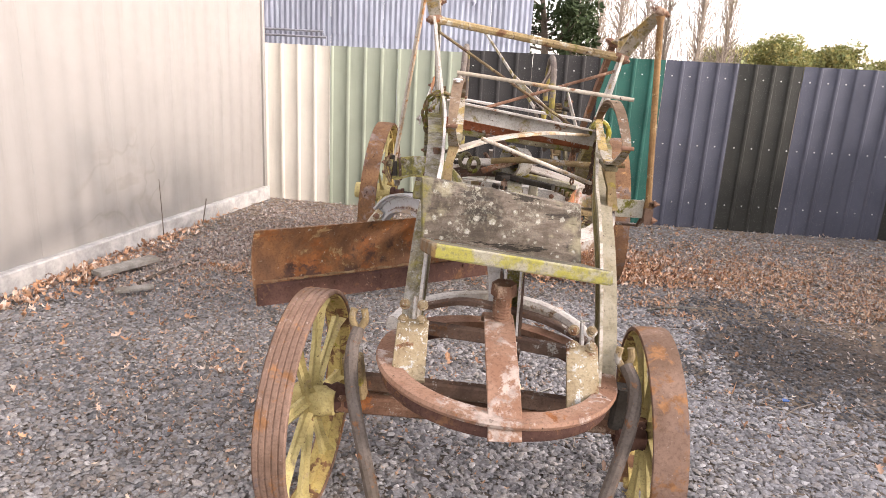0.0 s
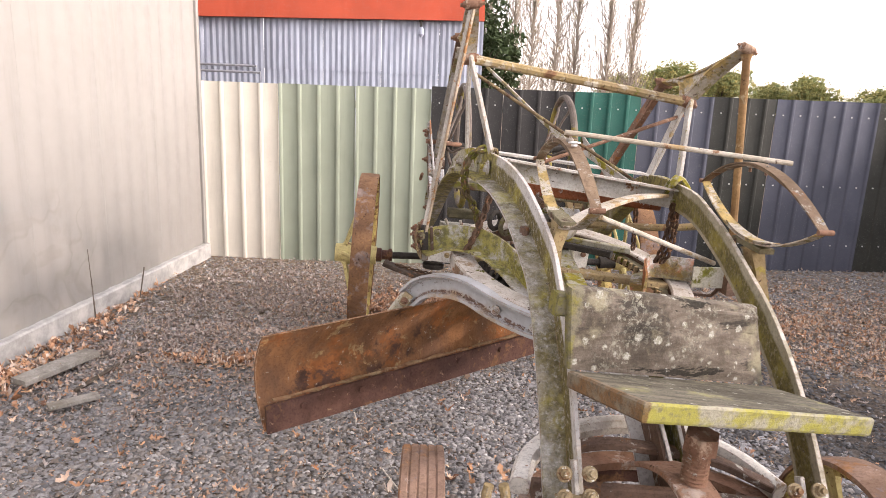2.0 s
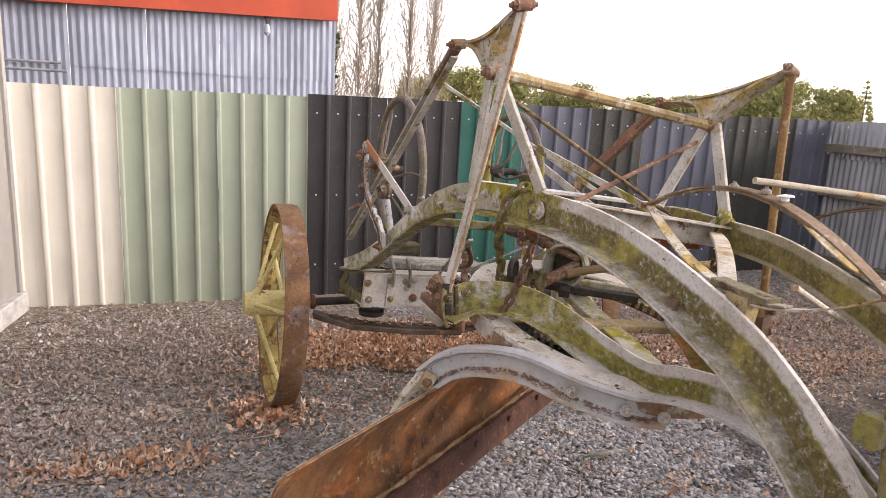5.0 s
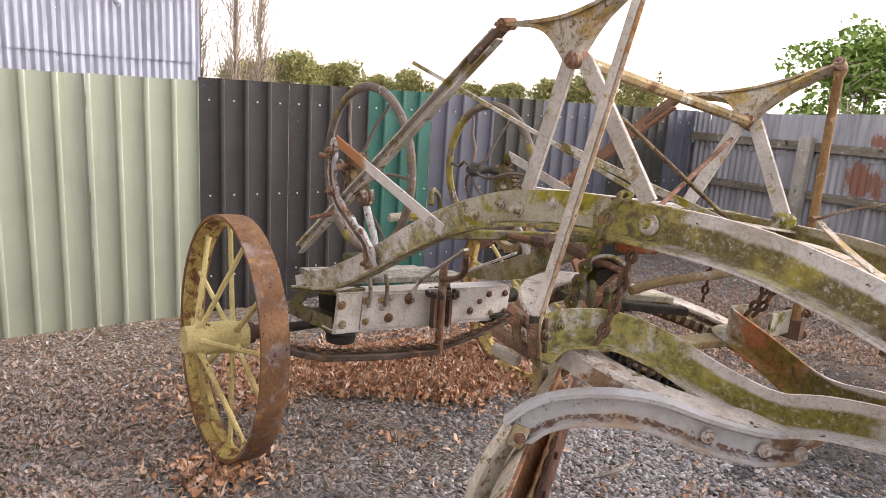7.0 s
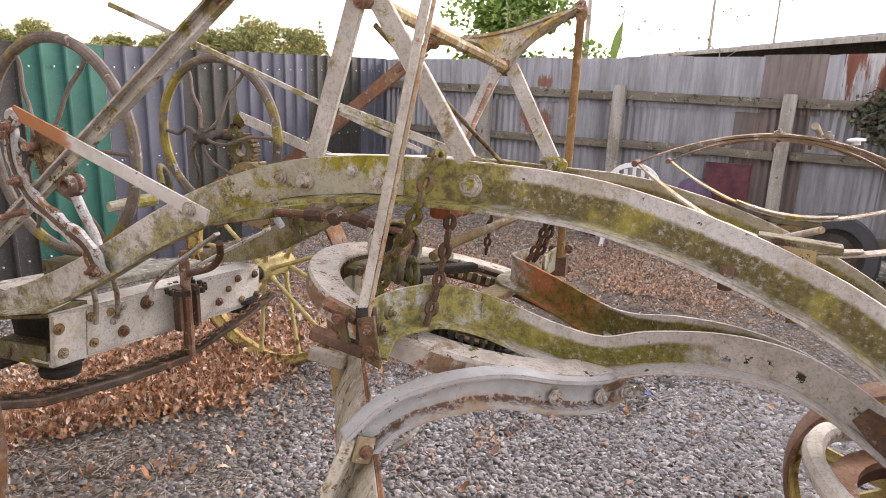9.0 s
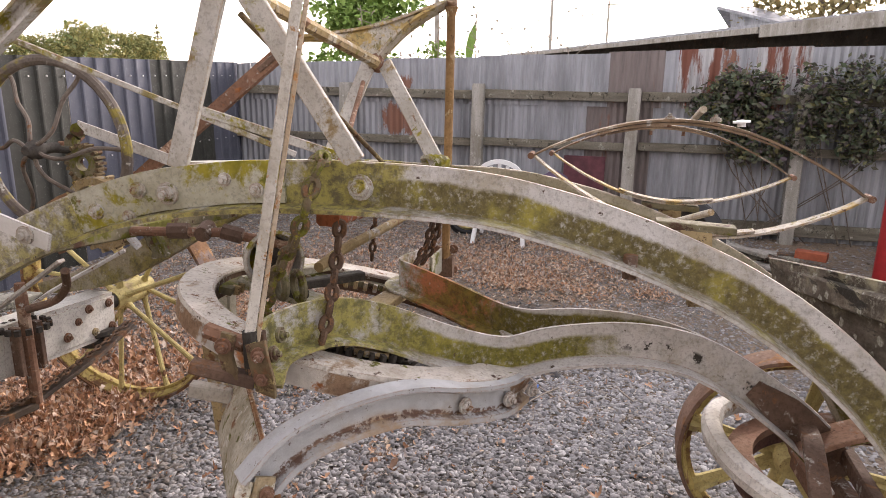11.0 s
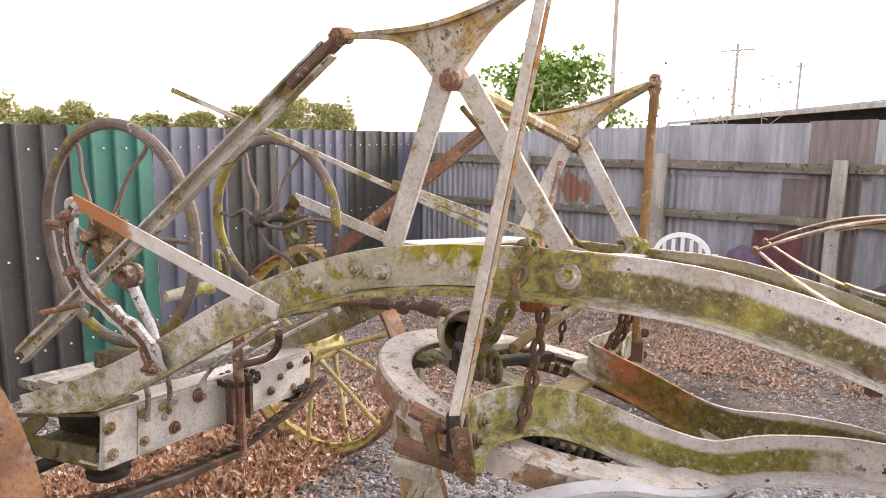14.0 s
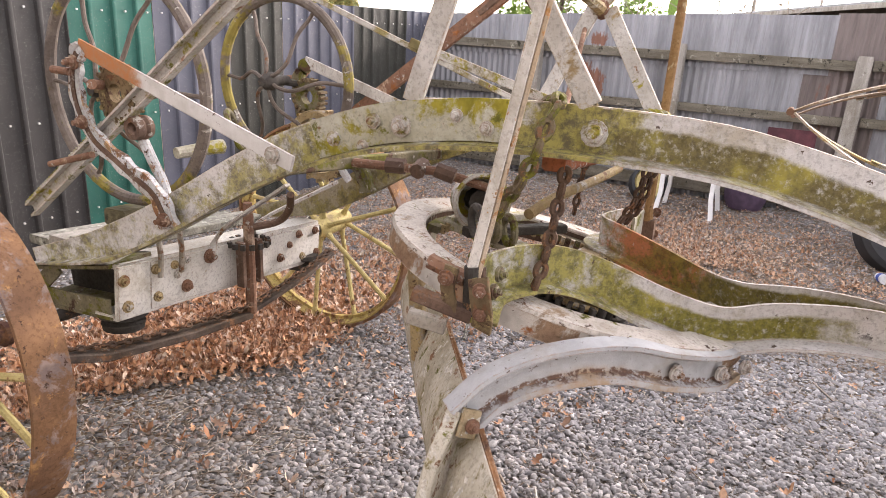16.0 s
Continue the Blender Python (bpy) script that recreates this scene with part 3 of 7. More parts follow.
def ground_material():
    m = Mat("gravel and dirt")
    vor = m.node("ShaderNodeTexVoronoi", Scale=46.0)
    m.link(m.coord, vor.inputs["Vector"])
    big = m.noise(0.7, 5, 0.6)
    stones = m.mix(m.span(m.noise(46, 2, 0.5), 0.3, 0.7), (0.12, 0.117, 0.114), (0.25, 0.243, 0.236))
    dirt = m.mix(m.span(m.noise(30, 5, 0.7), 0.3, 0.7), (0.15, 0.12, 0.095), (0.09, 0.072, 0.058))
    c = m.mix(m.span(m.noise(16, 5, 0.7, 3.0), 0.42, 0.6), stones, dirt)
    c = m.mix(m.span(big, 0.5, 0.7, 0, 0.6), c, (0.19, 0.145, 0.105))
    sep = m.t.nodes.new("ShaderNodeSeparateXYZ")
    m.link(m.coord, sep.inputs[0])
    wob = m.math("MULTIPLY", m.math("SUBTRACT", m.noise(1.6, 6, 0.65, 7.0), 0.5), 1.6)
    mulch = m.math("MULTIPLY", m.span(m.math("ADD", sep.outputs["Y"], wob), 5.0, 5.7), m.span(m.math("ADD", sep.outputs["X"], wob), 0.3, 0.9, 1.0, 0.0))
    bare = m.math("MULTIPLY", m.span(m.math("ADD", sep.outputs["X"], wob), 1.2, 1.9), m.span(m.noise(1.1, 6, 0.65, 17.0), 0.4, 0.55, 0.3, 0.9))
    mulch = m.math("MAXIMUM", mulch, bare)
    c = m.mix(m.math("MULTIPLY", mulch, 0.85), c, m.mix(m.span(m.noise(34, 7, 0.75, 5.0), 0.3, 0.7), (0.15, 0.105, 0.075), (0.36, 0.27, 0.19)))
    # Three ragged dark patches on the right of the yard.
    for px, py, rr in ((2.3, 4.35, 0.75), (3.0, 4.05, 0.6), (3.25, 4.5, 0.4)):
        dist = m.t.nodes.new("ShaderNodeVectorMath")
        dist.operation = "DISTANCE"
        m.link(m.coord, dist.inputs[0])
        dist.inputs[1].default_value = (px, py, 0)
        rag = m.math("ADD", dist.outputs["Value"], m.math("MULTIPLY", m.noise(4.0, 8, 0.75, px), rr * 1.1))
        soil = m.mix(m.span(m.noise(38, 7, 0.75, 9.0), 0.35, 0.65), (0.03, 0.027, 0.026), (0.13, 0.11, 0.095))
        c = m.mix(m.span(rag, rr * 0.95, rr * 1.6, 0.8, 0.0), c, soil)
    bump = m.math("ADD", m.math("MULTIPLY", vor.outputs["Distance"], -1.0), m.noise(90, 4, 0.6))
    return m.done(c, 0.95, bump, 0.9, 0.012, 0.0, 0.08)


m_ground = ground_material()


def random_material(name, colours, rough=0.85, strength=0.3, scale=60.0, grime=0.45):
    """One tone for each loose piece of a joined mesh."""
    m = Mat(name)
    geo = m.t.nodes.new("ShaderNodeNewGeometry").outputs["Random Per Island"]
    ramp = m.t.nodes.new("ShaderNodeValToRGB")
    els = ramp.color_ramp.elements
    while len(els) < len(colours):
        els.new(0.5)
    for i, c in enumerate(colours):
        els[i].position = i / (len(colours) - 1)
        els[i].color = (*c, 1)
    m.link(geo, ramp.inputs[0])
    c = m.mix(m.span(m.noise(scale, 4, 0.65), 0.3, 0.75, 0, grime), ramp.outputs[0], (0.05, 0.045, 0.04))
    return m.done(c, rough, m.noise(scale * 2, 3, 0.6), strength, 0.002, 0.0, 0.12)


m_stone = random_material("grey gravel", [(0.17, 0.165, 0.168), (0.3, 0.291, 0.295), (0.4, 0.386, 0.39), (0.24, 0.232, 0.235), (0.49, 0.474, 0.47), (0.33, 0.296, 0.268), (0.62, 0.6, 0.59), (0.13, 0.127, 0.13), (0.36, 0.347, 0.349), (0.27, 0.256, 0.252)], 0.8, 0.5, 90.0, 0.45)
m_stone_darker = random_material("darker grey brown gravel", [(0.15, 0.148, 0.15), (0.23, 0.222, 0.222), (0.29, 0.28, 0.277), (0.34, 0.33, 0.325), (0.25, 0.215, 0.185), (0.45, 0.435, 0.42), (0.18, 0.175, 0.178), (0.23, 0.19, 0.16), (0.31, 0.298, 0.292)], 0.85, 0.5, 90.0, 0.45)
m_stone_black = random_material("blackish gravel", [(0.05, 0.049, 0.05), (0.1, 0.098, 0.1), (0.16, 0.157, 0.16), (0.07, 0.066, 0.065), (0.24, 0.236, 0.24), (0.09, 0.087, 0.088), (0.13, 0.125, 0.12)], 0.85, 0.5, 90.0, 0.5)
m_leaf = random_material("fallen brown oak leaves", [(0.4, 0.19, 0.1), (0.62, 0.35, 0.2), (0.2, 0.1, 0.065), (0.78, 0.56, 0.41), (0.5, 0.25, 0.13), (0.85, 0.72, 0.6), (0.28, 0.14, 0.085), (0.68, 0.4, 0.23), (0.54, 0.31, 0.19)], 0.55, grime=0.25)
m_leaf_old = random_material("weathered brown leaves", [(0.4, 0.2, 0.115), (0.56, 0.33, 0.2), (0.66, 0.46, 0.32), (0.33, 0.17, 0.1), (0.7, 0.6, 0.48), (0.48, 0.27, 0.16), (0.46, 0.4, 0.34), (0.24, 0.13, 0.085)], 0.8, grime=0.3)
m_chip = random_material("grey brown bark chips", [(0.34, 0.28, 0.25), (0.48, 0.41, 0.37), (0.24, 0.18, 0.155), (0.58, 0.52, 0.48), (0.4, 0.29, 0.23), (0.3, 0.25, 0.235), (0.52, 0.4, 0.31)], 0.85, grime=0.3)
m_straw = random_material("dry twigs and straw", [(0.4, 0.345, 0.28), (0.25, 0.19, 0.145), (0.6, 0.56, 0.5), (0.45, 0.39, 0.32), (0.16, 0.115, 0.09)], 0.85)
m_green = random_material("green tree leaves", [(0.15, 0.19, 0.075), (0.21, 0.235, 0.09), (0.3, 0.29, 0.11), (0.4, 0.33, 0.12), (0.18, 0.21, 0.095)], 0.7, grime=0.15)
m_lime = random_material("fresh green leaves", [(0.14, 0.24, 0.045), (0.2, 0.32, 0.07), (0.26, 0.36, 0.09), (0.12, 0.2, 0.04)], 0.6)
m_conifer = random_material("dark conifer foliage", [(0.025, 0.045, 0.015), (0.04, 0.065, 0.022), (0.05, 0.07, 0.03)], 0.8)
m_autumn = random_material("thin brown and yellow leaves", [(0.3, 0.22, 0.1), (0.34, 0.27, 0.12), (0.24, 0.2, 0.1), (0.2, 0.17, 0.08)], 0.8)
m_ivy = random_material("dark purple green creeper leaves", [(0.06, 0.085, 0.05), (0.09, 0.115, 0.065), (0.1, 0.07, 0.085), (0.13, 0.14, 0.085), (0.18, 0.17, 0.07)], 0.5)
m_bark = plain("grey brown bark", (0.14, 0.11, 0.085), 0.95, 30, 0.5, 0.6)
# Left, far right and rear zones take the darker, browner stones.
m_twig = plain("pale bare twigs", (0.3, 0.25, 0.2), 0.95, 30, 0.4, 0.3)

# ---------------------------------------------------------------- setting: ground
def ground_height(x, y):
    """Low swells of the yard."""
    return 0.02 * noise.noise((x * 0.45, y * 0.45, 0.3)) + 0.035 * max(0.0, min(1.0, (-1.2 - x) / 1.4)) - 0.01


def build_ground():
    xs = sorted({*np.round(np.arange(-6, 9.01, 0.25), 3), *(-400, -150, -60, -25, -12, 14, 25, 60, 150, 400)})
    ys = sorted({*np.round(np.arange(-3, 10.01, 0.25), 3), *(-400, -150, -60, -20, -8, 14, 25, 60, 150, 400)})
    g = Geo()
    vs = [(x, y, ground_height(x, y) if -6 < x < 9 and -3 < y < 10 else -0.01) for y in ys for x in xs]
    n = len(xs)
    g.add(vs, [(j * n + i, j * n + i + 1, (j + 1) * n + i + 1, (j + 1) * n + i) for j in range(len(ys) - 1) for i in range(n - 1)])
    return tagged(g.make("ground", m_ground, smooth=180), "grey gravel yard with brown leaf litter and bare dirt", "ground", kind="structure")


ground = build_ground()


# ---------------------------------------------------------------- setting: metal sheets
def trapezoid(width, first=0.0, period=0.187, rib=0.07, depth=0.022):
    """The section of a ribbed fencing sheet: (along, out). first: the middle of its first rib."""
    pts, x = [(0.0, 0.0 if first > rib / 2 else depth)], first
    while x < width + rib:
        for dx, o in ((-0.5, 0), (-0.36, 0.12), (-0.2, 0.86), (-0.1, 1), (0.1, 1), (0.2, 0.86), (0.36, 0.12), (0.5, 0)):
            if 0.001 < x + dx * rib < width - 0.001:
                pts.append((x + dx * rib, o * depth))
        x += period
    pts.append((width, pts[-1][1] if pts[-1][1] > 0 else 0.0))
    return pts


def sine(width, period=0.076, depth=0.017, steps=6):
    n = max(2, int(width / period * steps))
    return [(width * i / n, depth * 0.5 * (1 - math.cos(2 * math.pi * width * i / n / period))) for i in range(n + 1)]


def sheet(name, origin, along, out, section, z0, z1, material, parent, label="", thick=0.004, lean=0.0, slope=0.0):
    """A profiled sheet that stands between z0 and z1. slope: rise of its top over its width."""
    o, a, w = V(origin), V(along).normalized(), V(out).normalized()
    n, g, width = len(section), Geo(), section[-1][0]
    vs = []
    for back in (0, 1):
        for top in (0, 1):
            for s, d in section:
                z = z1 + slope * s / width if top else z0
                vs.append(o + a * s + w * (d - back * thick + (lean if top else 0)) + V((0, 0, z)))
    fs = []
    for i in range(n - 1):
        fs += [(i, i + 1, n + i + 1, n + i), (2 * n + i + 1, 2 * n + i, 3 * n + i, 3 * n + i + 1)]
        fs += [(n + i, n + i + 1, 3 * n + i + 1, 3 * n + i), (i + 1, i, 2 * n + i, 2 * n + i + 1)]
    fs += [(0, n, 3 * n, 2 * n), (n - 1, 3 * n - 1, 4 * n - 1, 2 * n - 1)]
    if a.cross(V((0, 0, 1))).dot(w) < 0:
        fs = [f[::-1] for f in fs]
    g.add(vs, fs)
    return g.make(name, material, parent, label, smooth=25)


# ---------------------------------------------------------------- back fence of coloured sheets
FENCE_Y = 7.86
fence = thing("steel_fence", (2.0, FENCE_Y, 0), "ribbed steel fence of odd coloured sheets, cream, sage, charcoal, teal and slate", "fence", kind="structure")
stretches = [(-2.33, -1.58, m_cream, "cream"), (-1.58, -0.83, m_sage, "sage green"), (-0.83, -0.08, m_sage, "sage green"), (-0.08, 0.64, m_char, "charcoal"),
             (0.64, 1.37, m_char, "charcoal"), (1.37, 2.06, m_teal, "dark teal"), (2.06, 2.83, m_slate, "slate blue"), (2.83, 3.5, m_olive, "dark olive"),
             (3.5, 4.06, m_slate, "slate blue"), (4.06, 4.62, m_slate, "slate blue"), (4.62, 5.15, m_olive, "dark olive"), (5.15, 5.7, m_olive, "dark olive"), (5.7, 6.37, m_slate, "slate blue")]
screws = Geo()
for i, (x0, x1, mat, tone) in enumerate(stretches):
    top = 1.765 + 0.006 * (x0 + 2.3) if x0 < -0.1 else 1.80 + 0.003 * x0
    sheet("sheet", (x0 + 0.002, FENCE_Y + (0.004 if i % 2 else 0), 0), (1, 0, 0), (0, -1, 0), trapezoid(x1 - x0 - 0.004, 0.008 if x0 < -0.2 else 0.172), -0.05, top, mat, fence, tone + " coated steel sheet")
    if x0 > -0.2:
        k = 0
        while x0 + 0.09 + k * 0.187 < x1:
            for z in (top - 0.16, 0.92, 0.28):
                screws.cyl((x0 + 0.079 + k * 0.187, FENCE_Y - 0.002, z), (x0 + 0.079 + k * 0.187, FENCE_Y - 0.012, z), 0.0075, 6)
            k += 1
m_screw = plain("bright screw heads", (0.62, 0.6, 0.58), 0.4)
screws.make("screws", m_screw, fence, "bright screw heads", kind="stuff")
g = Geo()
for z in (0.28, 0.92, 1.6):
    g.bar((-2.33, FENCE_Y + 0.05, z), (6.4, FENCE_Y + 0.05, z), 0.08, 0.08, (0, 1, 0))
g.make("rail", m_post, fence, "timber rails behind the sheets")

# ---------------------------------------------------------------- beige shed wall beside the yard
WALL_A, WALL_B = V((-2.33, 7.8, 0)), V((-3.6, 0.55, 0))
wall_dir = (WALL_B - WALL_A).normalized()
wall_out = V((-wall_dir.y, wall_dir.x, 0))
if wall_out.x < 0:
    wall_out = -wall_out
wall = thing("wall_shed", WALL_A, "tall beige ribbed metal wall of a shed on a low concrete base", "wall", kind="structure")
wlen, k = (WALL_B - WALL_A).length + 3.0, 0
while k * 0.8 < wlen:
    w = min(0.8, wlen - k * 0.8)
    sheet("cladding_sheet", WALL_A + wall_dir * (0.03 + k * 0.8) + wall_out * 0.0, wall_dir, wall_out, sine(w - 0.002, 0.2, 0.011, 8), 0.17, 3.6, m_wall, wall)
    k += 1
g = Geo()
g.bar(WALL_A + V((0, 0, 0.06)), WALL_A + wall_dir * wlen + V((0, 0, 0.06)), 0.13, 0.22, wall_out, bevel=0.012)
g.make("concrete_base", m_concrete, wall, "stained pale concrete base")
g = Geo()
g.bar(WALL_A + wall_out * 0.006 + wall_dir * 0.01 + V((0, 0, 0.17)), WALL_A + wall_out * 0.006 + wall_dir * 0.01 + V((0, 0, 3.6)), 0.04, 0.05, wall_out, wall_dir)
g.make("corner_flashing", m_wall, wall, "beige corner flashing")
g = Geo()
g.plate([WALL_A + V((0.0, 0.03, -0.05)), V((-6, 8.6, -0.05)), V((-6, 8.6, 3.6)), WALL_A + V((0.0, 0.03, 3.6))], 0.08, (0, 1, 0))
g.make("end_wall", m_wall, wall)

# ---------------------------------------------------------------- blue grey iron building behind the fence
bld = thing("corrugated_building", (-1.5, 10.3, 0), "blue grey corrugated iron building with a faded red fascia", "building")
x, k, SEAM = -5.2, 0, 1.96
while x < 0.68:
    w = min(0.762, 0.69 - x)
    sheet("iron_sheet", (x, 10.3 - 0.004 * (k % 2), 0), (1, 0, 0), (0, -1, 0), sine(w - 0.003, depth=0.013), 0, 2.2, m_galv_b, bld)
    sheet("iron_sheet", (x, 10.285 - 0.004 * (k % 2), 0), (1, 0, 0), (0, -1, 0), sine(w - 0.003, depth=0.013), SEAM + 0.004 * (k % 3), 3.2, m_galv_b, bld)
    x += 0.762
    k += 1
g = Geo()
g.plate([(0.69, 10.3, 0), (0.69, 16, 0), (0.69, 16, 3.0), (0.69, 10.3, 2.9)], 0.05, (1, 0, 0))
g.make("side_wall", m_galv_b, bld)
g = Geo()
g.sweep([(-5.3, 10.2, 2.5), (0.7, 10.2, 2.67)], [(-0.02, 0), (0.06, 0), (0.06, 0.30), (0.03, 0.33), (-0.02, 0.33)], (0, -1, 0))
g.make("fascia", m_red, bld, "faded red painted fascia")
g = Geo()
g.plate([(-5.3, 10.15, 2.84), (0.74, 10.15, 3.01), (0.74, 16, 3.9), (-5.3, 16, 3.75)], 0.04, (0, 0, 1))
g.make("roof", m_red, bld, "faded red iron roof")
g = Geo()
g.cyl((-0.12, 10.2, 2.7), (-0.12, 10.2, 2.63), 0.03, 10)
g.tube(spline([(-0.12, 10.24, 2.64), (-0.12, 10.16, 2.62), (-0.12, 10.14, 2.56)], 4), 0.014, 8)
g.make("outside_lamp", m_dark, bld, "dark outside lamp holder")
g = Geo()
g.tube([(-0.12, 10.14, 2.56), (-0.12, 10.14, 2.53), (-0.12, 10.14, 2.47), (-0.12, 10.14, 2.43)], 0.05, 12, [0.4, 0.7, 0.8, 0.25])
g.make("lamp_globe", m_galv_b, bld, "clear lamp globe")
g = Geo()
for z, x1 in ((1.98, -2.2), (1.90, -2.15)):
    g.tube([(-3.5, 10.0, z), (x1, 10.0, z), (x1, 10.0, z - 0.25)], 0.015, 8)
g.make("pipe_rail", m_galv, bld, "thin galvanised pipe rail")

# ---------------------------------------------------------------- old iron fence on timber posts
F2 = 6.33
iron = thing("iron_fence", (F2, 4.5, 0), "old patched corrugated iron fence on timber posts and rails, grey with rust", "fence", kind="structure")
y, k = 7.86, 0
while y > -1.0:
    w = 0.74
    sheet("iron_sheet", (F2 - 0.004 * (k % 2), y, 0), (0, -1, 0), (-1, 0, 0), sine(w), -0.05, 1.42, m_brownish if k == 6 else m_galv, iron)
    y -= 0.74 * 0.97
    k += 1
row = [(7.64 - 0.718 * i, m_galv) for i in range(6)] + [(3.332, m_brownish), (2.76, m_galv), (2.6, m_rusty), (2.17, m_galv), (1.85, m_rusty), (1.32, m_galv), (0.6, m_rusty), (-0.1, m_galv), (-0.9, m_galv)]
row = [(7.84, m_galv)] + row
for k, ((y1, mat), (y0, _)) in enumerate(zip(row, row[1:])):
    top = 1.80 + 0.034 * (7.86 - y1) + (0.012 if k % 2 else 0)
    sheet("iron_sheet", (F2 - 0.026 - 0.004 * (k % 2), y1, 0), (0, -1, 0), (-1, 0, 0), sine(y1 - y0 + (0.02 if k else 0)), 1.38, top, mat, iron, slope=0.02)
for z, h in ((1.49, 0.10), (0.95, 0.09), (0.12, 0.14)):
    for y1, y0 in ((7.84, 4.75), (4.73, 2.97), (2.95, -1.0)):
        g = Geo()
        g.bar((F2 - 0.085, y1, z + 0.01), (F2 - 0.085, y0, z - 0.005), 0.06, h, (1, 0, 0), bevel=0.006)
        g.make("rail", m_railwood, iron, "mossy grey timber rail")
for y, zt in ((6.34, 1.6), (4.74, 1.61), (3.03, 1.585), (1.35, 1.58), (-0.3, 1.6)):
    g = Geo()
    g.sweep([(F2 - 0.17, y, -0.1), (F2 - 0.165, y + 0.01, 0.8), (F2 - 0.165, y, zt - 0.03), (F2 - 0.165, y, zt)],
            [(-0.065, -0.055), (-0.055, -0.065), (0.06, -0.065), (0.066, -0.055), (0.066, 0.06), (0.055, 0.066), (-0.06, 0.066), (-0.066, 0.055)], (1, 0, 0), (0, 1, 0), scale=[1.05, 1, 1, 0.9])
    g.make("post", m_post, iron, "weathered square timber post")
g = Geo()
g.bar((F2 - 0.058, 3.52, 0.4), (F2 - 0.058, 3.52, 0.83), 0.012, 0.46, (1, 0, 0), (0, 1, 0))
g.make("painted_patch", plain("faded red paint", (0.13, 0.04, 0.05), 0.7, 8, 0.5), iron, "faded dark red painted patch")

# ================================================================ the grader
grader = thing("road_grader", (0.36, 4.0, 0), "vintage horse-drawn road grader of rusted, mossy grey-painted iron on spoked wheels", "road grader")

LX = [(2.3, 0.02), (2.6, 0.03), (3.0, 0.045), (3.4, 0.02), (3.87, -0.03), (4.35, -0.09), (5.2, -0.17), (5.85, -0.24)]
CX = [(2.3, 0.345), (3.9, 0.39), (4.4, 0.38), (5.85, 0.335)]
DROP = [(2.3, 0.045), (3.0, 0.07), (3.9, 0.11), (5.0, 0.085), (5.85, 0.08)]


def left_x(y):
    return lerp_list(y, LX)


def right_x(y):
    return 2 * lerp_list(y, CX) - left_x(y)


def across(y, s, z):
    """A point of the machine: s runs from 0 at the left rail to 1 at the right one, which lies lower."""
    return V((left_x(y) + s * (right_x(y) - left_x(y)), y, z - s * lerp_list(y, DROP)))


RAIL = [(5.82, 0.79), (5.6, 0.85), (5.4, 0.92), (5.15, 1.05), (4.88, 1.21), (4.65, 1.32), (4.42, 1.395), (4.18, 1.428), (3.9, 1.435), (3.6, 1.42), (3.38, 1.375),
        (3.23, 1.33), (3.1, 1.28), (2.97, 1.222), (2.84, 1.145), (2.72, 1.05), (2.62, 0.945), (2.53, 0.83), (2.45, 0.70), (2.41, 0.6)]
ANGLE = [(-0.006, 0.06), (0.006, 0.06), (0.006, -0.055), (0.006, -0.06), (-0.075, -0.06), (-0.075, -0.049), (-0.008, -0.047), (-0.006, -0.043)]
for s, name in ((0, "left"), (1, "right")):
    g = Geo()
    pts = spline([across(y, s, z) for y, z in RAIL], 4)
    g.sweep(pts, ANGLE, (1 if s == 0 else -1, 0, 0), scale=[lerp_list(p.y, [(5.4, 1.0), (5.82, 0.45)]) for p in pts])
    g.make("frame_rail", m_rail if s == 0 else m_rail_in, grader, "arched iron angle rail, grey paint under green moss", uv=True)


def bolt(p, axis, r=0.018, parent=None, mat=None):
    Geo().hexbolt(p, axis, r, r * 0.8).make("bolt", mat or m_pale, parent or grader)


def rail_z(y):
    return lerp_list(y, RAIL)


# splice plate and bolts on the rails
for s, o in ((0, -1), (1, 1)):
    g = Geo()
    pts = spline([across(y, s, rail_z(y) + 0.008) + V((o * 0.012, 0, 0)) for y in np.linspace(4.06, 4.62, 8)], 2)
    g.sweep(pts, [(-0.005, -0.05), (0.005, -0.05), (0.005, 0.055), (-0.005, 0.055)], (1, 0, 0))
    g.make("splice_plate", m_moss, grader, "bolted splice plate under yellow green moss")
    for y, dz, r in ((4.13, -0.01, 0.014), (4.21, 0.02, 0.013), (4.36, 0.0, 0.022), (4.44, 0.02, 0.016), (4.47, -0.04, 0.014), (4.56, 0.0, 0.016), (3.87, 0.0, 0.024)):
        bolt(across(y, s, rail_z(y) + dz) + V((o * 0.018, 0, 0)), (o, 0, 0), r, None, m_frame)


